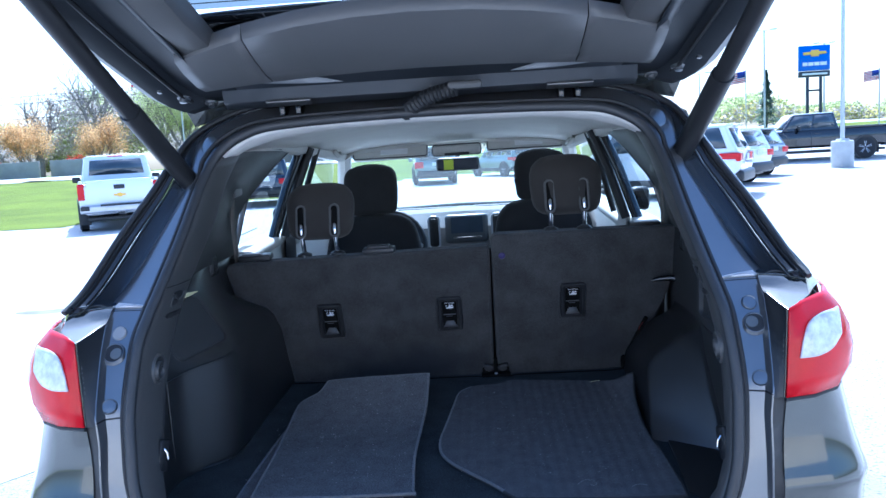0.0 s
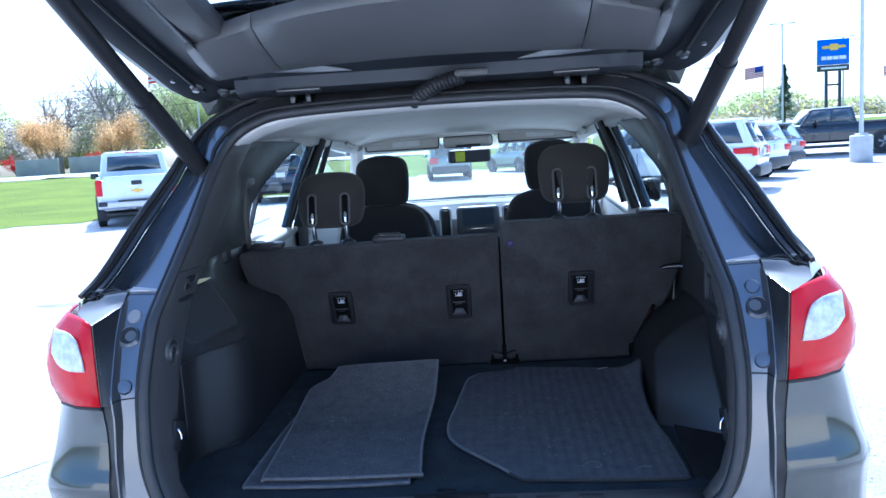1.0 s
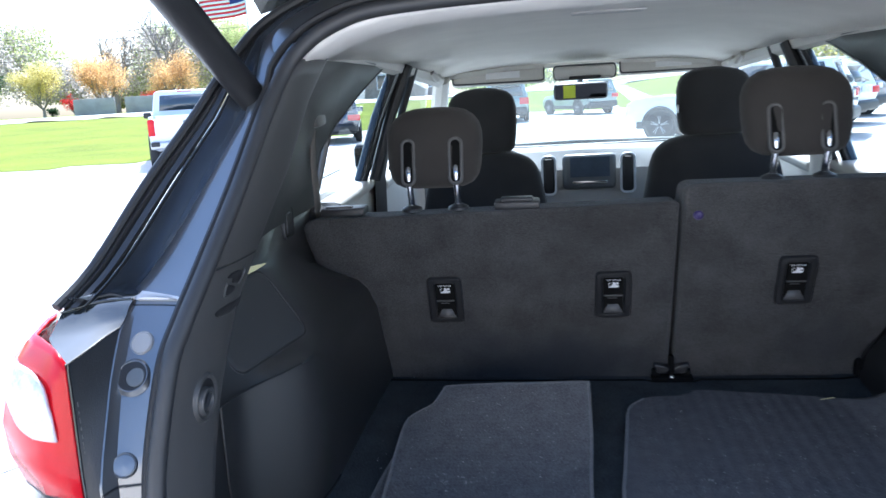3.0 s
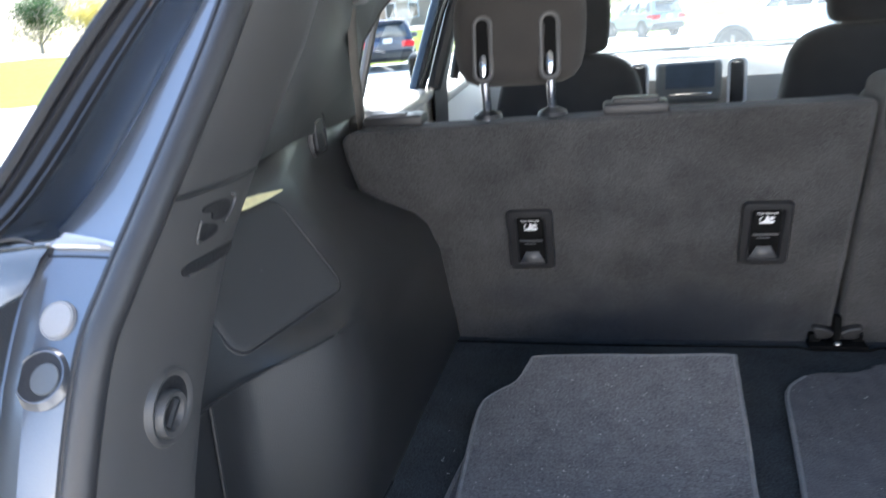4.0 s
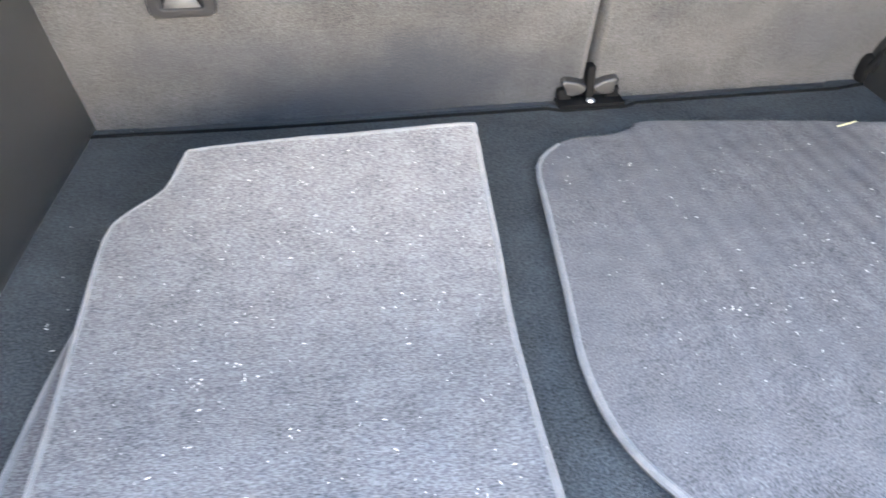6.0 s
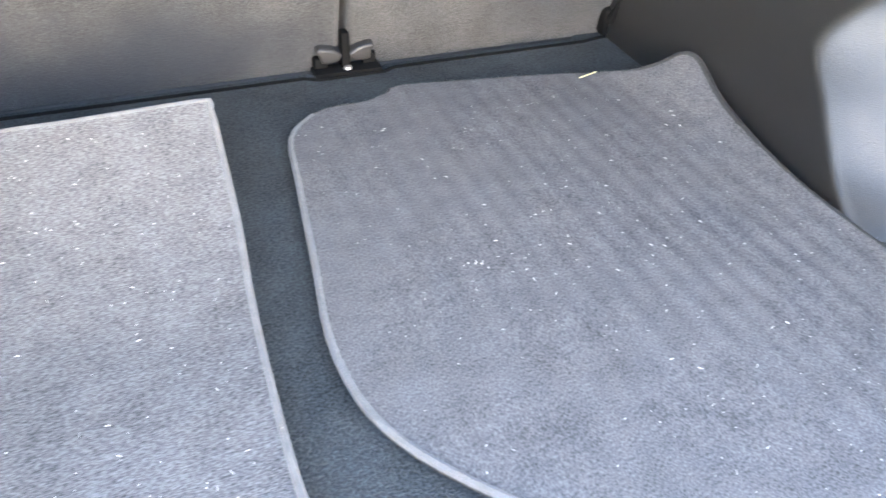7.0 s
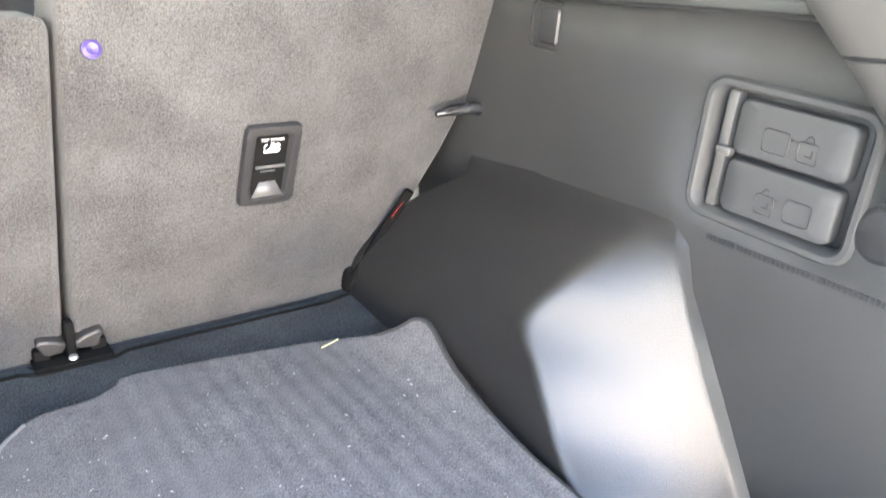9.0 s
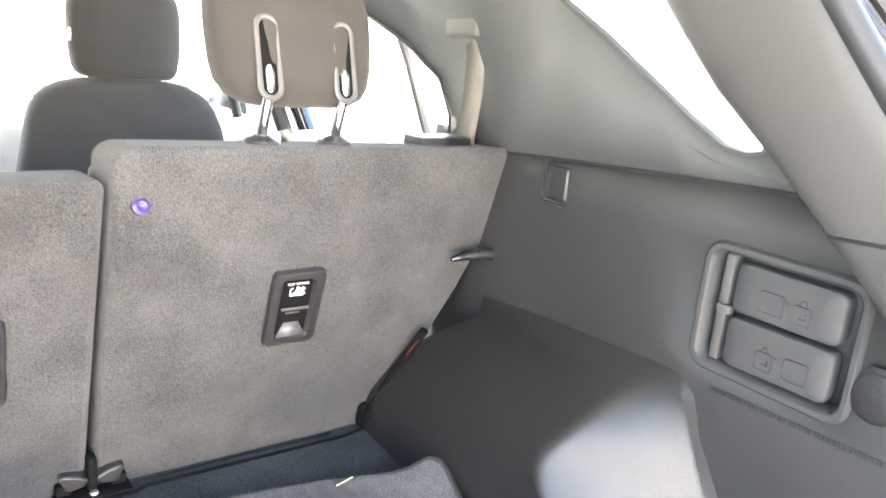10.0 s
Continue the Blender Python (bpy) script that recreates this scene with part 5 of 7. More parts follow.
for s in (-1, 1):
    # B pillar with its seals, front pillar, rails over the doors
    # a matching pair: the left side's shade is put into its dark colour
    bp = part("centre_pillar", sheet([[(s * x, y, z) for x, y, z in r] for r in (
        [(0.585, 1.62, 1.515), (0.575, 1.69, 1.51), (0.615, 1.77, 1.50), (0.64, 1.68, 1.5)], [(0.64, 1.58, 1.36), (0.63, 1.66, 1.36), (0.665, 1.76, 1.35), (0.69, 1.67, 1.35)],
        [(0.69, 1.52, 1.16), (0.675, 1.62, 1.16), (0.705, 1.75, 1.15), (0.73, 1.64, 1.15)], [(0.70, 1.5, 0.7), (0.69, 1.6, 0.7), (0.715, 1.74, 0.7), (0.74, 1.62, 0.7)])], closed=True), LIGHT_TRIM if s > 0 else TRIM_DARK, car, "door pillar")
    part("pillar_seal", tube([(s * 0.572, 1.6, 1.505), (s * 0.632, 1.555, 1.35), (s * 0.685, 1.49, 1.16)], 0.018, 8), RUBBER, bp)
    part("pillar_seal", tube([(s * 0.582, 1.79, 1.495), (s * 0.635, 1.78, 1.35), (s * 0.685, 1.77, 1.15)], 0.013, 8), RUBBER, bp)
    part("door_frame", tube([(s * 0.605, 1.575, 1.505), (s * 0.668, 1.525, 1.35), (s * 0.722, 1.45, 1.16)], 0.021, 10), GLOSS_BLACK, bp, "black door frame beside the pillar")
    part("front_pillar", tube([(s * 0.565, 2.36, 1.44), (s * 0.62, 2.62, 1.28), (s * 0.685, 2.95, 1.07)], [0.035, 0.038, 0.045], 8), LIGHT_TRIM, car, "pale front pillar trim")
    part("roof_rail", tube([(s * 0.55, 0.40, 1.55), (s * 0.60, 0.6, 1.56), (s * 0.612, 1.2, 1.535), (s * 0.605, 1.8, 1.49), (s * 0.58, 2.38, 1.43)], 0.03, 8), LIGHT_TRIM, car, "pale trim over the doors")
    rows = [[(s * 0.56, y0, z0), (s * 0.625, y0 + 0.01, z0 - 0.03), (s * x1, y0 + 0.01, z0 - 0.09)] for y0, z0, x1 in ((0.37, 1.605, 0.648), (0.5, 1.61, 0.655), (0.7, 1.615, 0.66), (1.2, 1.60, 0.66), (1.7, 1.57, 0.66), (2.1, 1.53, 0.655), (2.42, 1.49, 0.645))]
    part("cant_rail", sheet(rows), GLOSS_BLACK, car, "dark rail over the side windows", thick=0.006)
    handle = part("grab_handle", tube([(s * 0.56, 2.05, 1.47), (s * 0.545, 2.07, 1.445), (s * 0.545, 2.17, 1.435), (s * 0.56, 2.19, 1.455)], 0.012, 8), LIGHT_TRIM, car, "pale grab handle")
    # doors: lower shells with inner panels, glass, mirror
    for name, y0, y1 in (("rear_door", 0.9, 1.68), ("front_door", 1.72, 2.75)):
        rows = []
        for x, z in ((0.80, 1.205), (0.86, 1.16), (0.9, 1.0), (0.905, 0.75), (0.88, 0.5), (0.84, 0.38)):
            rows.append([(s * x, y, z - 0.045 * y) for y in (y0 + (0.1 if name == "rear_door" and z < 0.8 else 0), (y0 + y1) / 2, y1)])
        door = part(name, sheet(rows), PAINT, car, "grey metallic door", thick=0.006)
        part("door_panel", rbox((s * 0.745, (y0 + y1) / 2, 1.0 - 0.045 * y0), (0.07, y1 - y0 - 0.03, 0.42), 0.03, 3), LIGHT_TRIM, door, "pale inner door panel")
        part("door_ledge", rbox((s * 0.745, (y0 + y1) / 2, 1.205 - 0.045 * (y0 + y1) / 2), (0.1, y1 - y0 - 0.02, 0.04), 0.015, 3), LIGHT_TRIM, door, "pale door ledge")
        yt0, yt1 = (1.32, 1.62) if name == "rear_door" else (1.74, 2.38)
        pane = part("door_window", sheet([[(s * 0.735, y0, 1.215 - 0.045 * y0), (s * 0.74, (y0 + y1) / 2, 1.215 - 0.045 * (y0 + y1) / 2), (s * 0.74, y1, 1.215 - 0.045 * y1)],
                                          [(s * 0.63, yt0, 1.525), (s * 0.63, (yt0 + yt1) / 2, 1.51), (s * 0.615, yt1, 1.455)]]), GLASS, door, "clear door glass")
        pane.visible_shadow = False
    part("window_divider", tube([(s * 0.722, 0.985, 1.215), (s * 0.69, 1.015, 1.34), (s * 0.655, 1.055, 1.46)], 0.009, 8), RING_GREY, car, "slim upright of the rear side window")
    mh = part("door_mirror", rbox((s * 0.94, 2.47, 1.115), (0.1, 0.09, 0.125), 0.03, 3), TRIM_DARK, car, "black door mirror")
    part("mirror_glass", rbox((s * 0.94, 2.425, 1.115), (0.075, 0.006, 0.095), 0.002), TINTED_MIRROR, mh)
    part("mirror_arm", tube([(s * 0.80, 2.5, 1.06), (s * 0.92, 2.48, 1.08)], 0.025, 8), TRIM_DARK, mh)

ws = part("windscreen", sheet([[(x, 2.40 - 0.06 * abs(x), 1.47 - 0.06 * x * x) for x in (-0.56, -0.3, 0, 0.3, 0.56)], [(x * 1.12, 2.72 - 0.08 * abs(x), 1.27 - 0.06 * x * x) for x in (-0.56, -0.3, 0, 0.3, 0.56)],
                               [(x * 1.22, 3.08 - 0.15 * abs(x), 1.03) for x in (-0.56, -0.3, 0, 0.3, 0.56)]]), GLASS_VEILED, car, "laminated windscreen with a pale haze mixed in")
ws.visible_shadow = False
part("windscreen_header", tube([(-0.56, 2.385, 1.445), (-0.3, 2.40, 1.468), (0, 2.41, 1.475), (0.3, 2.40, 1.468), (0.56, 2.385, 1.445)], 0.02, 8), LIGHT_TRIM, car)

# overhead console, visors, mirror
con = part("overhead_console", rbox((0.012, 2.27, 1.435), (0.235, 0.16, 0.05), 0.016, 3), LIGHT_TRIM, car, "pale overhead console")
part("console_seam", tube([(0.012 + a, 2.2, 1.436 + b) for a, b in oblong(0.236, 0.052, 0.014)], 0.003, 6, closed=True), GREY_CAP, con)
part("console_switches", rbox((0.012, 2.186, 1.415), (0.12, 0.02, 0.014), 0.004), TRIM_DARK, con)
for x0, x1, z in ((-0.525, -0.14, 1.432), (0.16, 0.545, 1.442)):
    vis = part("sun_visor", rbox(((x0 + x1) / 2, 2.40, z), (x1 - x0, 0.03, 0.075), 0.012, 3, turn=Euler((radians(-25), 0, 0)).to_matrix().to_4x4()), LIGHT_TRIM, car, "pale sun visor")
    lean_v = Matrix.Translation(((x0 + x1) / 2, 2.40, z)) @ Euler((radians(-25), 0, 0)).to_matrix().to_4x4()
    part("visor_edge", tube([lean_v @ Vector((a, -0.016, b)) for a, b in oblong(x1 - x0 - 0.006, 0.07, 0.014)], 0.0035, 6, closed=True), GREY_CAP, vis)
    part("visor_label", rbox(((x0 + x1) / 2 + 0.02, 2.381, z + 0.004), (0.14, 0.003, 0.03), 0.001, 1, turn=Euler((radians(-25), 0, 0)).to_matrix().to_4x4()), WHITE, vis)
    part("visor_clip", rbox((x0 + 0.03 if x0 > 0 else x1 - 0.03, 2.39, z - 0.02), (0.03, 0.02, 0.012), 0.004), TRIM_DARK, vis)
rm = part("rear_view_mirror", rbox((0.007, 2.46, 1.35), (0.225, 0.035, 0.07), 0.016, 3), TRIM_DARK, car, "black rear view mirror")
part("mirror_glass", rbox((0.007, 2.4405, 1.35), (0.205, 0.003, 0.054), 0.001, 1), TINTED_MIRROR, rm)
part("mirror_sticker", rbox((-0.04, 2.4375, 1.35), (0.05, 0.0015, 0.052), 0.0, 1), mat("lime_film", (0.6, 0.7, 0.03), 0.4, 0, 0.05, 20), rm, "lime yellow film on the mirror")
part("mirror_stalk", tube([(0.007, 2.5, 1.385), (0.01, 2.52, 1.42)], 0.012, 8), TRIM_DARK, rm)

# dashboard with screen, vents, wheel
dash = part("dashboard", sheet([[(x, 3.06 - 0.12 * abs(x), 1.05) for x in (-0.68, -0.4, 0, 0.4, 0.68)], [(x, 2.75, 1.075 + 0.01 * math.cos(3 * x)) for x in (-0.68, -0.4, 0, 0.4, 0.68)],
                                [(x, 2.52, 1.08 + 0.012 * math.cos(3 * x)) for x in (-0.68, -0.4, 0, 0.4, 0.68)], [(x, 2.44, 1.02) for x in (-0.68, -0.4, 0, 0.4, 0.68)], [(x, 2.42, 0.85) for x in (-0.68, -0.4, 0, 0.4, 0.68)],
                                [(x, 2.6, 0.6) for x in (-0.68, -0.4, 0, 0.4, 0.68)]]), DASH_TOP, car, "grey dashboard lit by the sun", thick=0.01)
part("windscreen_base", tube([(-0.7, 2.95, 1.065), (-0.4, 3.02, 1.068), (0, 3.065, 1.07), (0.4, 3.02, 1.068), (0.7, 2.95, 1.065)], 0.011, 8), RUBBER, dash)
part("defrost_vent", rbox((-0.2, 2.86, 1.079), (0.36, 0.03, 0.006), 0.002), TRIM_DARK, dash)
part("defrost_vent", rbox((0.26, 2.86, 1.079), (0.36, 0.03, 0.006), 0.002), TRIM_DARK, dash)
part("screen_bezel", rbox((0.035, 2.42, 1.015), (0.225, 0.04, 0.15), 0.02, 3), BEZEL_GREY, dash, "grey screen surround")
part("display", rbox((0.037, 2.3985, 1.037), (0.165, 0.004, 0.085), 0.001, 1), SCREEN, dash, "dark display")
part("screen_knob_bar", rbox((0.037, 2.398, 0.972), (0.15, 0.008, 0.012), 0.004), CHROME, dash)
for x in (-0.135, 0.195):
    part("air_vent", rbox((x, 2.42, 1.005), (0.05, 0.03, 0.158), 0.012, 3), TRIM_DARK, dash, "black air vent in a chrome ring")
    # chrome ring in a pale tone, its glint painted in
    part("vent_ring", tube([(x + a, 2.402, 1.005 + b) for a, b in oblong(0.056, 0.164, 0.02)], 0.005, 8, closed=True), PALE_HIGHLIGHT, dash)
    part("vent_slats", rbox((x, 2.403, 1.005), (0.03, 0.006, 0.14), 0.002), RUBBER, dash)
wheel_m = Matrix.Translation((-0.36, 2.2, 0.97)) @ Euler((radians(65), 0, 0)).to_matrix().to_4x4()
sw = part("steering_wheel", tube([wheel_m @ Vector((0.185 * math.cos(6.2832 * k / 28), 0.185 * math.sin(6.2832 * k / 28), 0)) for k in range(28)], 0.017, 10, closed=True), TRIM_DARK, car, "black steering wheel")
part("wheel_hub", rbox((0, 0, 0), (0.2, 0.13, 0.05), 0.03, 3, turn=wheel_m), TRIM_DARK, sw)
part("wheel_spoke", tube([wheel_m @ Vector((-0.18, 0, 0)), wheel_m @ Vector((0.18, 0, 0))], 0.018, 8), SATIN, sw)
part("steering_column", tube([(-0.36, 2.22, 0.96), (-0.36, 2.45, 0.88)], 0.05, 10), TRIM_DARK, sw)

# front seats
def front_seat(x, yr, ztop, hz0, hz1, hw):
    """A front seat seen from behind: x its middle, yr the back's rear face at its top, ztop the shoulders, then the headrest."""
    rows = []
    for drop in (0.62, 0.5, 0.35, 0.25, 0.17, 0.12, 0.085, 0.06, 0.04, 0.026, 0.014, 0.006, 0.001):
        w = ease(drop, [(0.0, 0.05), (0.004, 0.085), (0.014, 0.125), (0.026, 0.15), (0.045, 0.172), (0.07, 0.186), (0.145, 0.202), (0.35, 0.245), (0.62, 0.25)])
        d = ease(drop, [(0.0, 0.02), (0.01, 0.034), (0.03, 0.046), (0.08, 0.056), (0.62, 0.07)])
        y = yr + 0.058 - 0.22 * drop
        ring = []
        for k in range(28):
            c, q = math.cos(6.2832 * k / 28), math.sin(6.2832 * k / 28)
            ring.append((x + w * math.copysign(abs(c) ** 0.42, c), y + d * math.copysign(abs(q) ** 0.6, q), ztop - drop))
        rows.append(ring)
    bm = sheet(rows, closed=True)
    bm.verts.ensure_lookup_table()
    bm.faces.new(bm.verts[-28:]), bm.faces.new(bm.verts[:28][::-1])
    fs = part("front_seat", bm, CLOTH, car, "black cloth front seat")
    part("front_cushion", rbox((x, yr + 0.3, 0.62), (0.5, 0.52, 0.16), 0.05, 3), CLOTH, fs)
    rows = []
    h = hz1 - hz0
    for f, k, depth in ((0.0, 0.62, 0.5), (0.015, 0.8, 0.75), (0.05, 0.89, 0.9), (0.12, 0.94, 1.0), (0.3, 0.98, 1.0), (0.5, 1.0, 1.0), (0.7, 0.99, 1.0), (0.82, 0.95, 0.97), (0.9, 0.87, 0.9), (0.95, 0.76, 0.78), (0.985, 0.58, 0.55), (1.0, 0.4, 0.35)):
        ring = []
        for j in range(28):
            c, q = math.cos(6.2832 * j / 28), math.sin(6.2832 * j / 28)
            ring.append((x + hw * k * math.copysign(abs(c) ** 0.5, c), yr + 0.05 + 0.015 * f + 0.048 * depth * math.copysign(abs(q) ** 0.6, q), hz0 + h * f + 0.006 * (1 - c * c) * (f > 0.9)))
        rows.append(ring)
    bm = sheet(rows, closed=True)
    bm.verts.ensure_lookup_table()
    bm.faces.new(bm.verts[-28:]), bm.faces.new(bm.verts[:28][::-1])
    part("headrest", bm, CLOTH, fs, "black cloth headrest")
    part("headrest_button", lathe([(0.013, 0), (0.012, 0.003), (0.0001, 0.004)], Matrix.Translation((x - hw * 0.985, yr + 0.03, hz0 + h * 0.42)) @ Euler((0, radians(-90), 0)).to_matrix().to_4x4(), 14), SATIN, fs)
    for k in (-0.07, 0.07):
        part("headrest_post", tube([(x + k, yr + 0.05, hz0 - 0.03), (x + k, yr + 0.05, hz0 + 0.03)], 0.007, 8), CHROME, fs)
    return fs


front_seat(-0.352, 1.66, 1.205, 1.203, 1.41, 0.115)
front_seat(0.363, 1.515, 1.25, 1.247, 1.44, 0.108)

# front of the body, underside, wheels
rows = []
for y, zc, w in [(3.0, 1.06, 0.74), (3.3, 1.02, 0.76), (3.7, 0.95, 0.75), (4.1, 0.84, 0.7), (4.3, 0.7, 0.64), (4.38, 0.5, 0.6), (4.34, 0.2, 0.6)]:
    rows.append([(w * k / 6, y - 0.12 * abs(k / 6) ** 3, zc - 0.06 * abs(k / 6) ** 3) for k in range(-6, 7)])
part("bonnet", sheet(rows), PAINT, car, "grey metallic bonnet", thick=0.006)
for s in (-1, 1):
    rows = []
    for z, x in ((0.97, 0.78), (0.9, 0.87), (0.75, 0.9), (0.55, 0.89)):
        rows.append([(s * (x - 0.0 if y < 3.8 else s * 0 + x - 0.15 * (y - 3.8)), y, z - 0.06 * (y - 2.75)) for y in (2.76, 3.1, 3.5, 3.8, 4.15)])
    part("front_wing", sheet(rows), PAINT, car, "grey metallic front wing", thick=0.006)
    part("rocker", rbox((s * 0.85, 1.9, 0.26), (0.06, 1.7, 0.12), 0.02, turn=Euler((radians(-2.6), 0, 0)).to_matrix().to_4x4()), TRIM_DARK, car)
part("cabin_floor", rbox((0, 2.0, 0.32), (1.5, 2.4, 0.05), 0.02, turn=Euler((radians(-2.6), 0, 0)).to_matrix().to_4x4()), TRIM_DARK, car)
TYRE = mat("tyre_rubber", (0.022, 0.022, 0.023), 0.8, 0, 0.2, 20, 0.3, 200)
RIM_METAL = mat("wheel_alloy", (0.5, 0.5, 0.52), 0.3, 0.85, 0.08, 12)


def road_wheel(parent, c, r, w, s, rim=RIM_METAL):
    """A tyre with a spoked rim; s is the side that it faces."""
    m4 = Matrix.Translation(c) @ Euler((0, radians(90 * s), 0)).to_matrix().to_4x4()
    ty = part("tyre", lathe([(r * 0.62, -w / 2), (r * 0.92, -w / 2), (r, -w * 0.36), (r, w * 0.36), (r * 0.92, w / 2), (r * 0.66, w / 2)], m4, 32), TYRE, parent, "black tyre")
    bm = lathe([(r * 0.66, w * 0.46), (r * 0.64, w * 0.3), (r * 0.16, w * 0.26), (r * 0.14, w * 0.42), (0.0001, w * 0.43)], m4, 32)
    for k in range(5):
        a = 6.2832 * k / 5
        for d in (-0.13, 0.13):
            p0, p1 = (r * 0.1 * math.cos(a + d), r * 0.1 * math.sin(a + d), w * 0.42), (r * 0.63 * math.cos(a + d), r * 0.63 * math.sin(a + d), w * 0.42)
            tube([m4 @ Vector(p0), m4 @ Vector(p1)], r * 0.055, 6, bm=bm)
    part("rim", bm, rim, ty, "alloy rim with paired spokes")
    return ty


for s in (-1, 1):
    road_wheel(car, (s * 0.8, 0.62, 0.35 - 0.62 * 0.0454), 0.35, 0.22, s)
    road_wheel(car, (s * 0.8, 3.35, 0.35 - 3.35 * 0.0454), 0.35, 0.22, s)

# ---- the raised liftgate ----
GATE = Matrix.Translation((0, 0.375, 1.645)) @ Euler((radians(-20), 0, 0)).to_matrix().to_4x4()


def gp(x, v, w=0.0):
    """A point of the gate: x across, v from the hinge to its lower end, w above its inner face."""
    return GATE @ Vector((x, -v, w))


def half_width(v):
    return ease(v, [(-0.02, 0.60), (0.03, 0.655), (0.1, 0.672), (0.35, 0.685), (0.6, 0.69), (0.85, 0.68), (1.02, 0.62), (1.08, 0.55)])


rows = []
for v, w0 in [(-0.03, 0.02), (0.0, 0.07), (0.1, 0.085), (0.35, 0.085), (0.55, 0.08), (0.75, 0.09), (0.95, 0.1), (1.06, 0.08), (1.1, 0.03)]:
    hw = half_width(v)
    rows.append([gp(hw * k / 8, v, w0 - 0.045 * abs(k / 8) ** 4) for k in range(-8, 9)])
bm = sheet(rows)
opening = [f for f in bm.faces if abs(f.calc_center_median().x) < 0.53 and 0.3 < (GATE.inverted() @ f.calc_center_median()).y * -1 < 0.76]
bmesh.ops.delete(bm, geom=opening, context="FACES")
gate = part("liftgate", bm, PAINT, car, "raised liftgate, grey outside with dark inner trim", thick=0.005)
# inner frame: a ring of painted metal round the window
vs = [0.0, 0.02, 0.05, 0.1, 0.2, 0.35, 0.5, 0.65, 0.8, 0.95, 1.05]
for s in (-1, 1):
    rows = [[gp(s * half_width(v), v, 0.05), gp(s * (half_width(v) - 0.006), v, 0.012), gp(s * (half_width(v) - 0.03), v, 0.0), gp(s * (half_width(v) - 0.075), v, 0.012), gp(s * (half_width(v) - 0.09), v, 0.03), gp(s * (half_width(v) - 0.15), v, 0.03), gp(s * (half_width(v) - 0.2), v, -0.012 if 0.1 < v < 0.9 else 0.03)] for v in vs]
    part("gate_frame_side", sheet(rows), GATE_PAINT, gate, "dark painted inner frame", thick=0.004)
    part("gate_cover_strip", sheet([[gp(s * (half_width(v) - 0.17), v, 0.02), gp(s * (half_width(v) - 0.205), v, -0.003 - 0.013 * (v > 0.4)), gp(s * (half_width(v) - 0.265), v, -0.002 - 0.012 * (v > 0.4)), gp(s * (half_width(v) - 0.28), v, 0.02)] for v in (0.16, 0.35, 0.5, 0.65, 0.8)]), TRIM, gate, thick=0.004)
    part("gate_seal_line", tube([gp(s * (half_width(v) - 0.082), v, 0.01) for v in vs[2:-1]], 0.005, 6), RUBBER, gate)
    for bx, bv, br in ((0.535, 0.035, 0.016), (0.59, 0.075, 0.018), (0.62, 0.14, 0.012)):
        m4 = GATE @ Matrix.Translation((s * bx, -bv, 0.012)) @ pose(0, 0, 0, 180, 0, 0)
        part("gate_bolt", lathe([(br, 0.0), (br * 0.95, 0.004), (br * 0.55, 0.005), (br * 0.5, 0.012), (0.0001, 0.013)], m4, 16), JAMB, gate)
    hx = s * 0.34
    part("gate_hinge", rbox(gp(hx - 0.02, 0.0, -0.012), (0.014, 0.07, 0.03), 0.005), GLOSS_BLACK, gate, "black steel hinge")
    part("gate_hinge", rbox(gp(hx + 0.02, 0.0, -0.012), (0.014, 0.07, 0.03), 0.005), GLOSS_BLACK, gate, "black steel hinge")
    part("hinge_flange", rbox(gp(hx, 0.04, -0.004), (0.11, 0.03, 0.006), 0.002, turn=Euler((radians(-20), 0, 0)).to_matrix().to_4x4()), JAMB, gate)
# header metal, its step painted pale as if mirroring the ground, and the header trim
rows = [[gp(x, v, w) for x in (-0.5, -0.36, -0.2, 0, 0.2, 0.36, 0.5)] for v, w in ((-0.02, 0.02), (0.015, 0.0), (0.045, 0.004), (0.06, 0.03), (0.13, 0.045), (0.2, 0.02))]
part("gate_header", sheet(rows), GATE_PAINT, gate, "dark painted gate header", thick=0.004)
for s in (-1, 1):
    rows = [[gp(s * x, v, w) for x, v, w in r] for r in ([(0.2, 0.078, 0.026), (0.3, 0.083, 0.026), (0.4, 0.1, 0.026), (0.47, 0.125, 0.024), (0.515, 0.155, 0.018)],
                                                       [(0.22, 0.082, 0.03), (0.3, 0.105, 0.04), (0.4, 0.125, 0.04), (0.47, 0.145, 0.035), (0.512, 0.155, 0.02)])]
    part("header_step", sheet(rows), PALE_GREY, gate, "header step, painted pale for the ground's reflection", thick=0.003)


def header_row(x0, x1, n=6):
    rows = []
    for f, w in ((0, 0.02), (0.05, -0.004), (0.3, -0.014), (0.7, -0.016), (0.95, -0.01), (1, 0.016)):
        rows.append([gp(x, (0.135 + 0.05 * (1 - (x / 0.5) ** 2)) + f * (0.30 - 0.1 * (x / 0.5) ** 2), w) for x in [x0 + (x1 - x0) * k / n for k in range(n + 1)]])
    return sheet(rows)


for x0, x1 in ((-0.51, -0.343), (-0.34, 0.337), (0.34, 0.51)):
    part("header_trim", header_row(x0, x1), GATE_TRIM, gate, "charcoal header trim of the gate", thick=0.003)
gw = part("gate_window", sheet([[gp(x * 0.56, v, 0.072) for x in (-1, -0.5, 0, 0.5, 1)] for v in (0.38, 0.5, 0.65, 0.76)]), GLASS_DARK, gate, "dark rear window with heating lines")
gw.visible_shadow = False
for k in range(9):
    part("heating_line", tube([gp(-0.46, 0.41 + 0.04 * k, 0.069), gp(0.46, 0.41 + 0.04 * k, 0.069)], 0.0012, 4), TRIM_DARK, gate)
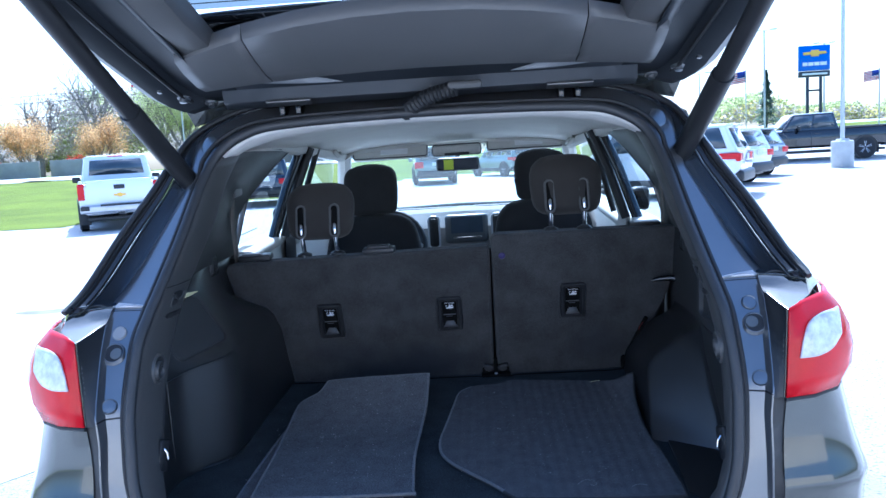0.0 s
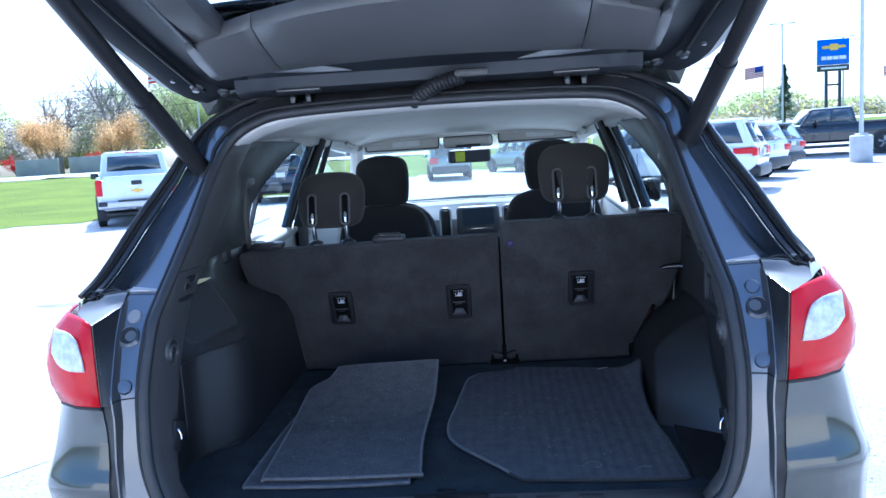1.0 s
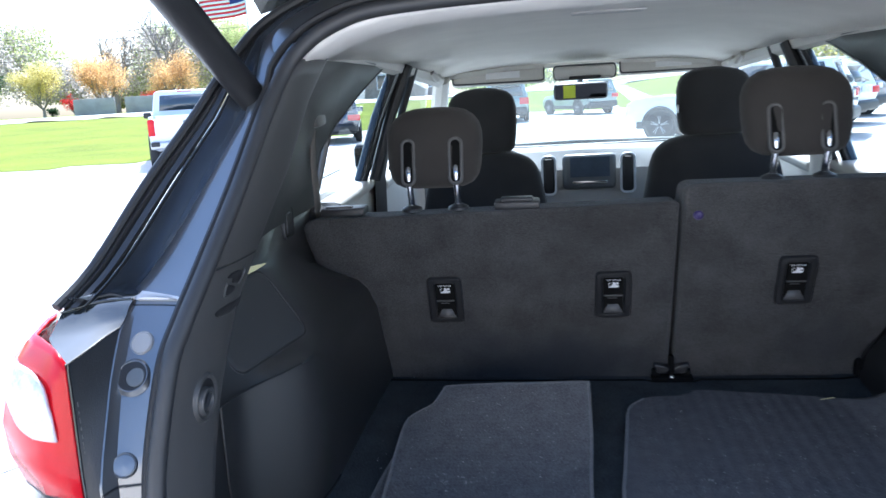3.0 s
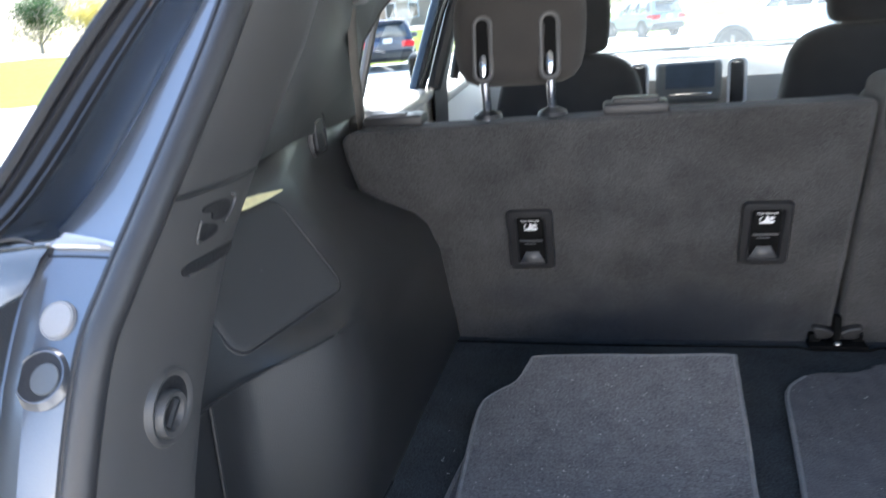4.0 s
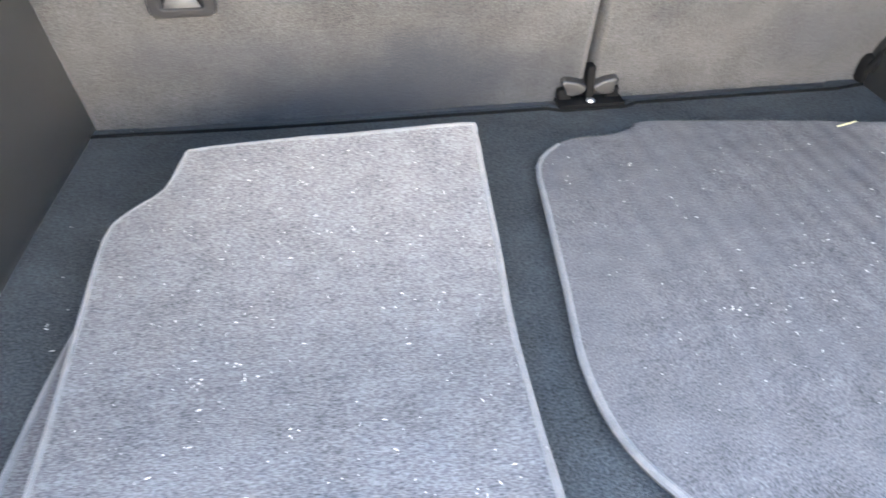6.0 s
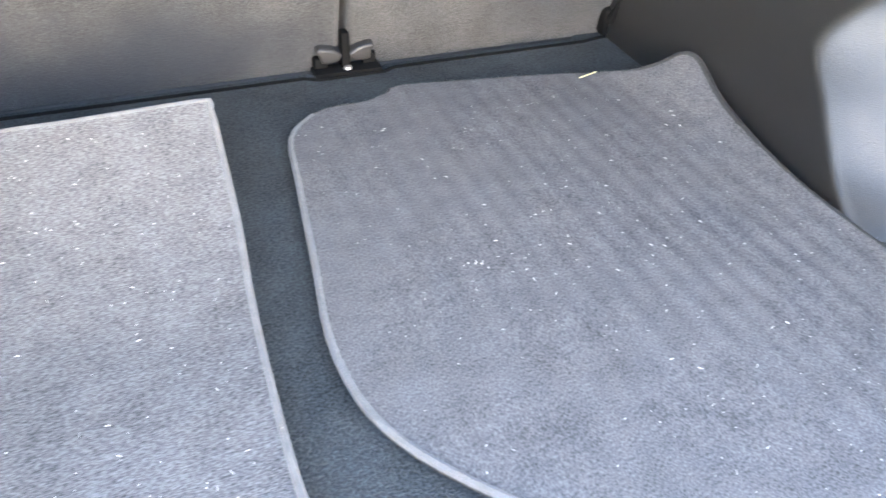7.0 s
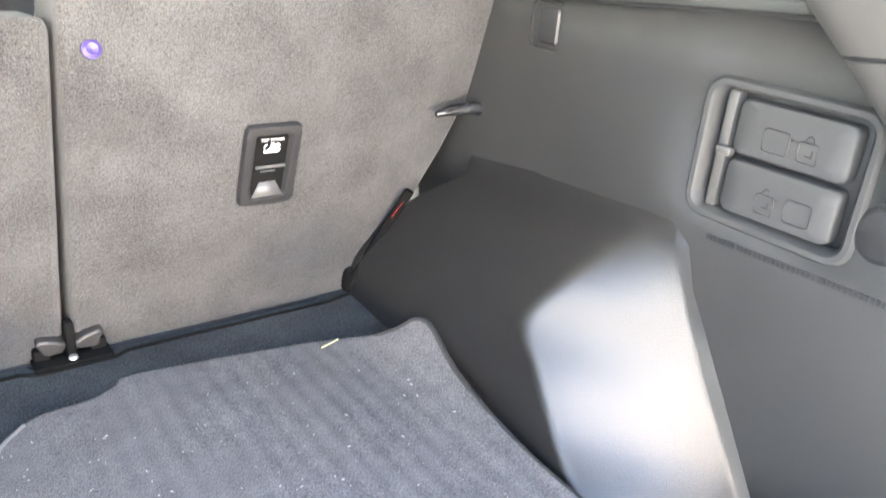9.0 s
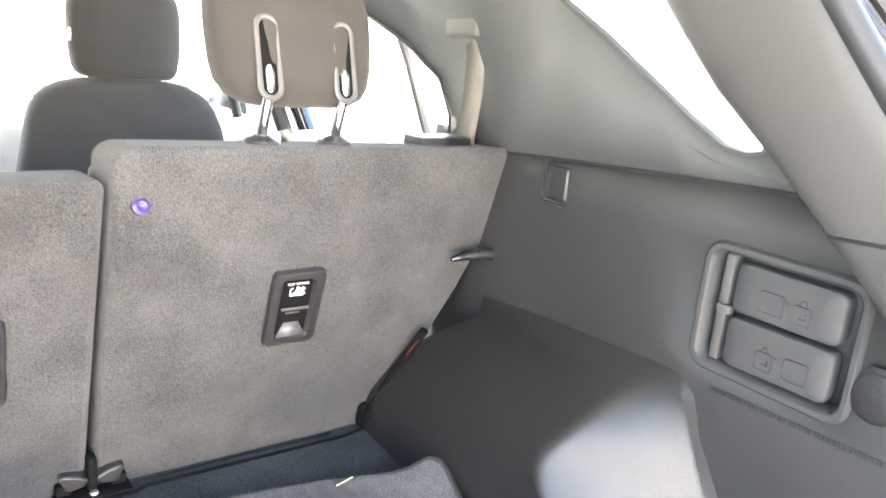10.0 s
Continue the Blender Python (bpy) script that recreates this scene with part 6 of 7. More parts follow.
part("window_band", sheet([[gp(x * 0.5, v, 0.054) for x in (-1, -0.5, 0, 0.5, 1)] for v in (0.33, 0.385)]), GLOSS_BLACK, gate, thick=0.002)
# lower trim with latch housing, plugs, button and grip
rows = []
for v, w in ((0.74, 0.03), (0.76, -0.02), (0.82, -0.045), (0.92, -0.05), (1.0, -0.035), (1.06, 0.01), (1.08, 0.04)):
    hw = half_width(v) - 0.05
    rows.append([gp(hw * k / 8, v, w + 0.03 * abs(k / 8) ** 4) for k in range(-8, 9)])
part("lower_gate_trim", sheet(rows), TRIM, gate, "charcoal lower gate trim", thick=0.004)
part("latch_housing", rbox(gp(0, 1.0, -0.05), (0.17, 0.12, 0.05), 0.015, 3, turn=Euler((radians(-20), 0, 0)).to_matrix().to_4x4()), TRIM, gate)
part("latch_mouth", rbox(gp(0, 1.05, -0.07), (0.03, 0.03, 0.03), 0.004), TRIM_DARK, gate)
part("close_button", rbox(gp(0.3, 0.98, -0.048), (0.06, 0.04, 0.01), 0.004, 2, turn=Euler((radians(-20), 0, 0)).to_matrix().to_4x4()), TRIM_DARK, gate)
part("pull_recess", rbox(gp(0.46, 0.95, -0.046), (0.2, 0.07, 0.008), 0.003, 2, turn=Euler((radians(-20), 0, 0)).to_matrix().to_4x4()), TRIM_DARK, gate)
# wiring bellows between roof and gate
bel = [Vector((-0.06, 0.345, 1.612)), Vector((-0.03, 0.30, 1.63)), Vector((0.0, 0.28, 1.645)), Vector((0.035, 0.27, 1.655)), Vector((0.07, 0.262, 1.662))]
fine = smooth_path(bel, 8)
part("wiring_bellows", tube(fine, [0.016 + 0.004 * (k % 2) for k in range(len(fine))], 10), RUBBER, car, "black corrugated wiring bellows")
part("bellows_end", rbox((0.09, 0.258, 1.668), (0.08, 0.03, 0.02), 0.008), TRIM, car)
for s in (-1, 1):
    a, b = Vector((s * 0.592, 0.30, 1.475)), gp(s * 0.652, 0.62, 0.004)
    mid = a.lerp(b, 0.45)
    st = part("gate_strut", tube([a, mid, mid, b], [0.024, 0.024, 0.020, 0.020], 14), TRIM_DARK, car, "black powered gate strut")
    part("strut_ball", lathe([(0.012, 0), (0.016, 0.01), (0.012, 0.02), (0.0001, 0.022)], Matrix.Translation(a + Vector((0, 0, -0.02))), 12), TRIM_DARK, st)
    part("strut_bracket", rbox(a + Vector((s * 0.005, 0.01, -0.015)), (0.05, 0.02, 0.06), 0.008), RUBBER, st)
    m4 = Matrix.Translation((s * 0.541, 0.325, 1.563)) @ Euler((radians(64), 0, radians(s * 20))).to_matrix().to_4x4()
    part("roof_plug", lathe([(0.024, 0.0), (0.023, 0.006), (0.017, 0.008), (0.0001, 0.007)], m4, 22), JAMB, car, "round dark plug")

# ---- mats on the load floor ----


def floor_mat(name, outline, z, t, material, label, lift=None, smooth_n=3, bound=None):
    """A carpet mat with a bound edge; lift(x, y) raises it locally."""
    lift = lift or (lambda x, y: 0.0)
    pts = [(p.x, p.y) for p in smooth_path([(u, v, 0) for u, v in outline + outline[:1]], smooth_n)][:-1]
    root = thing(name, label, "floor mat", CAR)
    bm = bmesh.new()
    ring = [bm.verts.new((u, v, z + t + lift(u, v))) for u, v in pts]
    es = [bm.edges.new((ring[i], ring[(i + 1) % len(ring)])) for i in range(len(ring))]
    bmesh.ops.triangle_fill(bm, use_beauty=True, edges=es)
    for _ in range(3):
        bmesh.ops.subdivide_edges(bm, edges=[e for e in bm.edges if e.calc_length() > 0.05], cuts=1)
        bmesh.ops.triangulate(bm, faces=bm.faces[:])
    for v in bm.verts:
        v.co.z = z + t + lift(v.co.x, v.co.y) + 0.0012 * noise.noise(v.co * 9)
    part("mat_top", bm, material, root)
    low = [(u, v, z + lift(u, v)) for u, v in pts]
    top = [(u, v, z + t + lift(u, v)) for u, v in pts]
    part("mat_edge", sheet([low, top], closed=True), MAT_UNDER, root)
    edge = [(u, v, z + t * 0.75 + lift(u, v)) for u, v in pts if bound is None or bound(u, v)]
    part("edge_binding", tube(edge, 0.0038, 8, closed=bound is None), PIPING, root, "pale grey bound edge")
    if bound is not None:
        part("plain_edge", tube([(u, v, z + t * 0.6 + lift(u, v)) for u, v in pts], 0.004, 6, closed=True), MAT_UNDER, root)
        # loose fibres along the worn edge
        rng = random.Random(31)
        bm = bmesh.new()
        worn = [Vector((u, v, z + t * 0.8 + lift(u, v))) for u, v in pts if not bound(u, v)]
        for a, b in zip(worn, worn[1:]):
            if (b - a).length > 0.12:
                continue
            out = Vector(((b - a).y, -(b - a).x, 0)).normalized()
            for k in range(max(2, int((b - a).length / 0.0016))):
                p = a.lerp(b, rng.random())
                d = (out * rng.uniform(-1, 1) + Vector((rng.uniform(-0.7, 0.7), rng.uniform(-0.7, 0.7), rng.uniform(0.1, 0.9)))).normalized() * rng.uniform(0.002, 0.0065)
                q = Vector((rng.uniform(-1, 1), rng.uniform(-1, 1), 0.3)).normalized() * 0.00028
                bm.faces.new([bm.verts.new(c) for c in (p - q, p + q, p + d + q * 0.3, p + d - q * 0.3)])
        tagged(part("frayed_edge", bm, PIPING, root, "frayed fibres", smooth=False), kind="stuff")
    return root


def side_curl(x, y):
    """The mat rides up against the wheel housing."""
    return 0.055 * max(0.0, (x - 0.44) / 0.09) ** 2 * max(0.0, (y - 0.1) / 0.55)


def curl(x, y):
    """The front end of the upper mat bends up, most of all beside the middle of the car."""
    return 0.066 * min(1.0, max(0.0, (y - 0.34) / 0.29)) ** 2 * ease(x, [(-0.46, 0.45), (-0.37, 0.85), (-0.25, 0.95), (-0.06, 1.0)])


floor_mat("floor_mat", [(-0.474, 0.014), (-0.30, 0.006), (-0.115, 0.012), (-0.10, 0.03), (-0.095, 0.2), (-0.088, 0.36), (-0.08, 0.5), (-0.085, 0.585), (-0.2, 0.6), (-0.34, 0.59), (-0.425, 0.54), (-0.45, 0.46), (-0.465, 0.36), (-0.474, 0.2), (-0.48, 0.03)],
          FLOOR + 0.002, 0.008, MAT_L, "dark grey carpet floor mat under another", curl)
floor_mat("floor_mat", [(-0.43, 0.028), (-0.3, 0.022), (-0.085, 0.026), (-0.074, 0.04), (-0.083, 0.2), (-0.08, 0.36), (-0.072, 0.48), (-0.07, 0.575), (-0.07, 0.62), (-0.08, 0.634), (-0.2, 0.632), (-0.355, 0.636), (-0.374, 0.626), (-0.392, 0.59), (-0.425, 0.572), (-0.446, 0.54), (-0.448, 0.42), (-0.442, 0.25), (-0.438, 0.04)],
          FLOOR + 0.013, 0.010, MAT_L, "grey carpet floor mat lying on another mat", curl)
floor_mat("floor_mat", [(0.155, 0.01), (0.3, 0.0), (0.49, -0.005), (0.52, 0.012), (0.516, 0.15), (0.503, 0.29), (0.503, 0.405), (0.516, 0.53), (0.53, 0.6), (0.5315, 0.625), (0.525, 0.643), (0.51, 0.655), (0.488, 0.676), (0.44, 0.715), (0.3, 0.742), (0.18, 0.757), (0.16, 0.742), (0.125, 0.728), (0.075, 0.725), (0.045, 0.705), (0.017, 0.665), (0.005, 0.58), (-0.013, 0.43), (-0.025, 0.335), (-0.021, 0.262), (-0.003, 0.212), (0.03, 0.164), (0.104, 0.078), (0.138, 0.03)],
          FLOOR + 0.002, 0.009, MAT_R, "ribbed grey carpet floor mat beside the wheel housing", side_curl, bound=lambda u, v: u < 0.06 or (u < 0.135 and v < 0.2))

# lint and crumbs strewn over the mats and the floor
bm = bmesh.new()
rng = random.Random(5)
for k in range(560):
    on_left = rng.random() < 0.5
    x = rng.uniform(-0.43, -0.08) if on_left else rng.uniform(0.02, 0.49)
    y = rng.uniform(0.05, 0.61 if on_left else 0.68)
    z = FLOOR + (0.025 if on_left else 0.0135)
    if rng.random() < 0.025:
        x, y, z = rng.uniform(-0.53, -0.46), rng.uniform(0.1, 0.84), FLOOR + 0.002
    z += curl(x, y) if on_left else side_curl(x, y)
    a, ln, wd = rng.uniform(0, 3.14), rng.choice((0.0005, 0.0006, 0.0008, 0.001, 0.0022)), rng.uniform(0.0002, 0.00042)
    d, q = Vector((math.cos(a), math.sin(a), 0)) * ln, Vector((-math.sin(a), math.cos(a), 0)) * wd
    c = Vector((x, y, z))
    vs = [bm.verts.new(c + o) for o in (d + q, q - d, -d - q, d - q)] + [bm.verts.new(c + Vector((0, 0, 0.001)))]
    for i in range(4):
        bm.faces.new((vs[i], vs[(i + 1) % 4], vs[4]))
for fx, fy, fz, n in ((-0.34, 0.34, 0.785, 9), (-0.299, 0.342, 0.785, 5), (-0.231, 0.508, 0.805, 4), (-0.266, 0.281, 0.785, 3), (0.132, 0.377, 0.7738, 8), (0.223, 0.433, 0.7738, 3), (0.37, 0.124, 0.7738, 4), (-0.31, 0.36, 0.785, 4)):
    for k in range(n):
        c = Vector((fx + rng.gauss(0, 0.005), fy + rng.gauss(0, 0.004), fz))
        a, ln = rng.uniform(0, 3.14), rng.uniform(0.0005, 0.0013)
        d, q = Vector((math.cos(a), math.sin(a), 0)) * ln, Vector((-math.sin(a), math.cos(a), 0)) * 0.00035
        vs = [bm.verts.new(c + o) for o in (d + q, q - d, -d - q, d - q)] + [bm.verts.new(c + Vector((0, 0, 0.0015)))]
        for i in range(4):
            bm.faces.new((vs[i], vs[(i + 1) % 4], vs[4]))
lint = part("lint", bm, LINT, None, smooth=False)
lint.matrix_basis = CAR
tagged(lint, "white lint and crumbs on the mats", "lint", kind="stuff")
straw = part("straw", tube([(0.416, 0.70, 0.774), (0.431, 0.701, 0.7765), (0.446, 0.708, 0.775)], 0.0008, 6), YELLOW, None)
straw.matrix_basis = CAR
tagged(straw, "short piece of straw on the mat", "straw")
for pts in ([(0.30, 0.06, 0.775), (0.315, 0.068, 0.777), (0.33, 0.062, 0.777), (0.336, 0.05, 0.776), (0.328, 0.042, 0.775), (0.32, 0.05, 0.776)], [(0.41, 0.03, 0.775), (0.425, 0.038, 0.777), (0.445, 0.034, 0.776)]):
    th = part("thread", tube(smooth_path(pts, 4), 0.0002, 5), LINT, None)
    th.matrix_basis = CAR
    tagged(th, "curled white thread on the mat", "thread")

# ---- the car park and what stands round it ----
WHITE_PAINT = mat("white_paint", (0.78, 0.79, 0.8), 0.25, 0, 0.03, 2, coat=1.0)
BLACK_PAINT = mat("black_paint", (0.012, 0.012, 0.014), 0.2, 0, 0.06, 2, coat=1.0)
BLUE_PAINT = mat("blue_paint", (0.03, 0.042, 0.075), 0.25, 0.3, 0.05, 2, coat=1.0)
TEAL_PAINT = mat("grey_green_paint", (0.22, 0.27, 0.26), 0.3, 0.4, 0.05, 2, coat=1.0)
SLATE_PAINT = mat("slate_paint", (0.07, 0.085, 0.1), 0.28, 0.5, 0.05, 2, coat=1.0)
WINDOW_BLACK = mat("dark_car_glass", (0.035, 0.045, 0.052), 0.05, 0, 0.3, 2, coat=1.0)
GOLD = mat("gold_badge", (0.7, 0.45, 0.08), 0.35, 0.6, 0.05, 9)
PLATE = mat("pale_plate", (0.7, 0.7, 0.7), 0.5, 0, 0.1, 20)


def face_patch(q, u0, u1, v0, v1, out, n=2):
    """A panel on a four-cornered face q (bl, br, tr, tl), from shares u, v, lifted off by out."""
    a, b, c, d = [Vector(p) for p in q]
    nrm = (b - a).cross(d - a).normalized() * out
    at = lambda u, v: a.lerp(b, u).lerp(d.lerp(c, u), v) + nrm
    return sheet([[at(u0 + (u1 - u0) * i / n, v0 + (v1 - v0) * j / n) for i in range(n + 1)] for j in range(n + 1)])


def vehicle(name, label, m, paint, L, W, H, belt, cab, cab_top, tumble=0.13, kind="suv", r=0.37, nose=0.95, tail=None, group="", tall_lamps=True):
    """A parked vehicle, its nose at +y. cab, cab_top: where the greenhouse starts and ends at the belt and at the roof (shares of the length from the tail)."""
    root = thing(name, label, "car" if kind != "pickup" else "pickup truck", m, group)
    hw, tail = W / 2, tail or belt
    z0 = 0.5 if kind == "pickup" else 0.32
    prof = [(0.0, 0.66, tail - 0.1), (0.004, 0.62, tail - 0.03), (0.015, 0.5, tail), (0.035, 0.44, tail + 0.005), (0.07, max(0.38, z0 - 0.02), tail + 0.01), (0.12, z0, tail + 0.01), (0.3, z0, belt), (0.55, z0, belt), (0.72, z0, belt - 0.02), (0.86, z0, nose + 0.05), (0.95, 0.3, nose), (0.99, 0.34, nose - 0.12), (1.0, 0.48, nose - 0.3)]
    rows = []
    for f, lo, hi in prof:
        y = (f - 0.5) * L
        narrow = 1 - 0.1 * max(0, (f - 0.85) / 0.15) ** 2 - (0.03 if kind == "pickup" else 0.13) * max(0, (0.12 - f) / 0.12) ** 2.5
        w = hw * narrow
        rows.append([(-w * 0.8, y, lo), (-w * 0.97, y, lo + 0.1), (-w, y, (lo + hi) / 2), (-w * 0.98, y, hi - 0.12), (-w * 0.9, y, hi - 0.01), (0, y, hi + 0.02), (w * 0.9, y, hi - 0.01), (w * 0.98, y, hi - 0.12), (w, y, (lo + hi) / 2), (w * 0.97, y, lo + 0.1), (w * 0.8, y, lo)])
    bm = sheet(rows, closed=True)
    bm.verts.ensure_lookup_table()
    bm.faces.new(bm.verts[:11]), bm.faces.new(bm.verts[-11:][::-1])
    body = part("body", bm, paint, root, "")
    if kind == "pickup":
        # open bed: a dark floor between raised sides
        part("bed_liner", rbox((0, (-0.5 + cab[0] / 2) * L + 0.04, belt + 0.012), (W * 0.76, (cab[0] - 0.03) * L, 0.02), 0.005), TRIM_DARK, root, "dark bed floor")
        for s in (-1, 1):
            part("bed_rail", rbox((s * hw * 0.9, (-0.5 + cab[0] / 2) * L, belt + 0.03), (0.09, cab[0] * L, 0.07), 0.02), paint, root)
        part("tailgate", rbox((0, -L / 2 + 0.03, (belt + 0.62) / 2 + 0.06), (W * 0.78, 0.07, belt - 0.6), 0.02), paint, root, "pickup tailgate")
        part("tailgate_handle", rbox((0.0, -L / 2 - 0.012, belt - 0.12), (0.26, 0.02, 0.11), 0.015), TRIM_DARK, root, "black tailgate handle")
        part("badge", prism([(-0.14, -0.02), (-0.05, -0.02), (-0.04, -0.05), (0.05, -0.05), (0.06, -0.02), (0.15, -0.015), (0.14, 0.03), (0.05, 0.03), (0.04, 0.055), (-0.05, 0.055), (-0.06, 0.03), (-0.15, 0.03)], 0.01, lambda u, v, w: (u, -L / 2 - 0.008 - w, belt - 0.33 + v)), GOLD, root, "gold badge")
    # greenhouse
    yb0, yb1 = (cab[0] - 0.5) * L, (cab[1] - 0.5) * L
    yt0, yt1 = (cab_top[0] - 0.5) * L, (cab_top[1] - 0.5) * L
    wb, wt = hw * 0.94, hw * 0.94 - tumble
    lo = [(-wb, yb0, belt - 0.03), (wb, yb0, belt - 0.03), (wb, yb1, belt - 0.03), (-wb, yb1, belt - 0.03)]
    hi = [(-wt, yt0, H - 0.03), (wt, yt0, H - 0.03), (wt, yt1, H - 0.05), (-wt, yt1, H - 0.05)]
    mid = [(-wt * 0.8, yt0 + 0.06, H), (wt * 0.8, yt0 + 0.06, H), (wt * 0.8, yt1 - 0.15, H - 0.01), (-wt * 0.8, yt1 - 0.15, H - 0.01)]
    bm = sheet([lo, hi, mid], closed=True)
    bm.verts.ensure_lookup_table()
    bm.faces.new(bm.verts[-4:])
    part("roof", bm, paint, root, "", bevel=0.06)
    faces = {"rear": (lo[0], lo[1], hi[1], hi[0]), "right": (lo[1], lo[2], hi[2], hi[1]), "front": (lo[2], lo[3], hi[3], hi[2]), "left": (lo[3], lo[0], hi[0], hi[3])}
    part("rear_window", face_patch(faces["rear"], 0.1, 0.9, 0.3 if kind == "pickup" else 0.14, 0.86, 0.006), WINDOW_BLACK, root, "dark rear window", thick=0.003)
    part("windscreen", face_patch(faces["front"], 0.05, 0.95, 0.1, 0.94, 0.006), WINDOW_BLACK, root, thick=0.003)
    for side in ("left", "right"):
        cuts = [(0.06, 0.33), (0.36, 0.63), (0.66, 0.94)] if kind in ("suv", "van") else [(0.06, 0.5), (0.53, 0.94)]
        for a, b in cuts:
            part("side_window", face_patch(faces[side], a, b, 0.14, 0.9, 0.006), WINDOW_BLACK, root, thick=0.003)
    # wheels with dark arches
    for s in (-1, 1):
        for f in (0.2, 0.81):
            y = (f - 0.5) * L
            part("wheel_arch", tube([(s * (hw + 0.004), y + (r + 0.07) * math.cos(a), r + (r + 0.07) * math.sin(a)) for a in [math.pi * k / 12 for k in range(13)]], 0.035, 6), TRIM_DARK, root)
            part("arch_well", lathe([(r + 0.07, 0), (r + 0.06, 0.02), (0.0001, 0.021)], Matrix.Translation((s * (hw - 0.012), y, r)) @ Euler((0, radians(90 * s), 0)).to_matrix().to_4x4(), 24), TRIM_DARK, root)
            road_wheel(root, (s * (hw - 0.07), y, r), r, 0.22, s)
        zt = tail - 0.22
        h = 0.42 if (tall_lamps and kind == "pickup") else (0.2 if kind != "van" else 0.3)
        w = 0.17 if kind == "pickup" else 0.42
        part("tail_lamp", rbox((s * (hw - w / 2 - 0.02), -L / 2 + 0.05, zt if kind == "pickup" else tail - 0.16), (w, 0.12, h), 0.03, 3), RED_LENS, root, "red tail lamp")
        if kind == "suv":
            part("side_lamp", rbox((s * (hw - 0.06), -L / 2 + 0.3, tail - 0.13), (0.1, 0.5, 0.15), 0.03, 3), RED_LENS, root, "red lamp wrapped round the corner")
            part("side_cladding", rbox((s * (hw - 0.012), 0, 0.4), (0.06, L * 0.86, 0.16), 0.02), TRIM_DARK, root, "dark sill cladding")
        part("head_lamp", rbox((s * (hw - 0.3), L / 2 - 0.22, nose - 0.17), (0.4, 0.25, 0.13), 0.04, 3), CLEAR_LENS, root, "clear headlamp")
        part("door_mirror", rbox((s * (hw + 0.1), yb1 - 0.75 if kind != "pickup" else yb1 - 0.65, belt + 0.08), (0.22, 0.12, 0.17), 0.04, 3), TRIM_DARK if kind == "pickup" else paint, root, "door mirror")
        part("door_handle", rbox((s * (hw + 0.005), 0.02 * L, belt - 0.17), (0.03, 0.2, 0.035), 0.01), paint, root)
        part("door_gap", rbox((s * hw, 0.06 * L, 0.75), (0.012, 0.012, belt - 0.5), 0.002, 1), TRIM_DARK, root)
    if kind == "pickup":
        bar = part("rear_bumper", rbox((0, -L / 2 - 0.02, 0.6), (W * 0.96, 0.2, 0.2), 0.045, 3), SATIN if paint is WHITE_PAINT else TRIM_DARK, root, "bright step bumper")
        part("bumper_step", rbox((0.12, -L / 2 - 0.06, 0.69), (W * 0.6, 0.16, 0.05), 0.012), TRIM_DARK, bar, "dark tread of the bumper")
        for s in (-1, 1):
            part("corner_step", rbox((s * W * 0.42, -L / 2 - 0.05, 0.63), (0.22, 0.18, 0.12), 0.03), TRIM_DARK, bar)
            part("mud_flap", rbox((s * (hw - 0.12), -0.3 * L - r - 0.12, 0.34), (0.26, 0.02, 0.34), 0.006), RUBBER, root)
        part("rear_axle", tube([(-hw + 0.1, -0.3 * L, r), (hw - 0.1, -0.3 * L, r)], 0.07, 8), TRIM_DARK, root)
        part("tow_hitch", rbox((0, -L / 2 + 0.06, 0.47), (0.16, 0.24, 0.1), 0.02), TRIM_DARK, root)
    else:
        part("rear_bumper", rbox((0, -L / 2 + 0.1, 0.5), (W * 0.9, 0.34, 0.3), 0.09, 4), TRIM_DARK, root, "dark lower bumper")
        part("roof_spoiler", rbox((0, yt0 - 0.02, H - 0.035), (wt * 1.75, 0.26, 0.05), 0.02, 3), paint, root, "spoiler over the rear window")
        part("wiper", tube([(0.0, yb0 - 0.02, belt + 0.05), (0.34, yb0 - 0.005, belt + 0.12)], 0.012, 6), TRIM_DARK, root)
    part("number_plate", rbox((0, -L / 2 - 0.085 if kind == "pickup" else -L / 2 - 0.02, 0.58 if kind == "pickup" else 0.95), (0.31, 0.015, 0.16), 0.004), PLATE, root, "blank number plate")
    part("underside", rbox((0, 0, 0.33), (W * 0.8, L * 0.9, 0.1), 0.03), TRIM_DARK, root)
    part("brake_light", rbox((0, yt0 + 0.02, H - 0.035), (0.4, 0.05, 0.035), 0.01), RED_LENS, root)
    return root


def on_land(x, y, turn, dz=0.0):
    return pose(x, y, land(x, y) + dz, 0, 0, turn)


vehicle("pickup_truck", "white pickup truck parked on the concrete", on_land(-10.4, 20.4, 26), WHITE_PAINT, 5.8, 2.02, 2.0, 1.26, (0.38, 0.76), (0.41, 0.68), kind="pickup", r=0.4, nose=1.15)
vehicle("cube_car", "dark blue boxy hatchback on the concrete", on_land(-7.8, 26.6, 16), BLUE_PAINT, 4.1, 1.8, 1.62, 1.0, (0.02, 0.78), (0.05, 0.66), r=0.33, nose=0.95, kind="suv")
vehicle("white_suv", "white SUV parked at an angle", on_land(4.6, 19.4, 62), WHITE_PAINT, 5.2, 1.98, 1.8, 1.13, (0.01, 0.74), (0.07, 0.63), nose=1.05, kind="suv", r=0.38, group="parked row")
vehicle("white_suv", "second white SUV in the parked row", on_land(6.9, 23.6, 44), WHITE_PAINT, 4.7, 1.88, 1.7, 1.08, (0.01, 0.74), (0.07, 0.63), kind="suv", group="parked row")
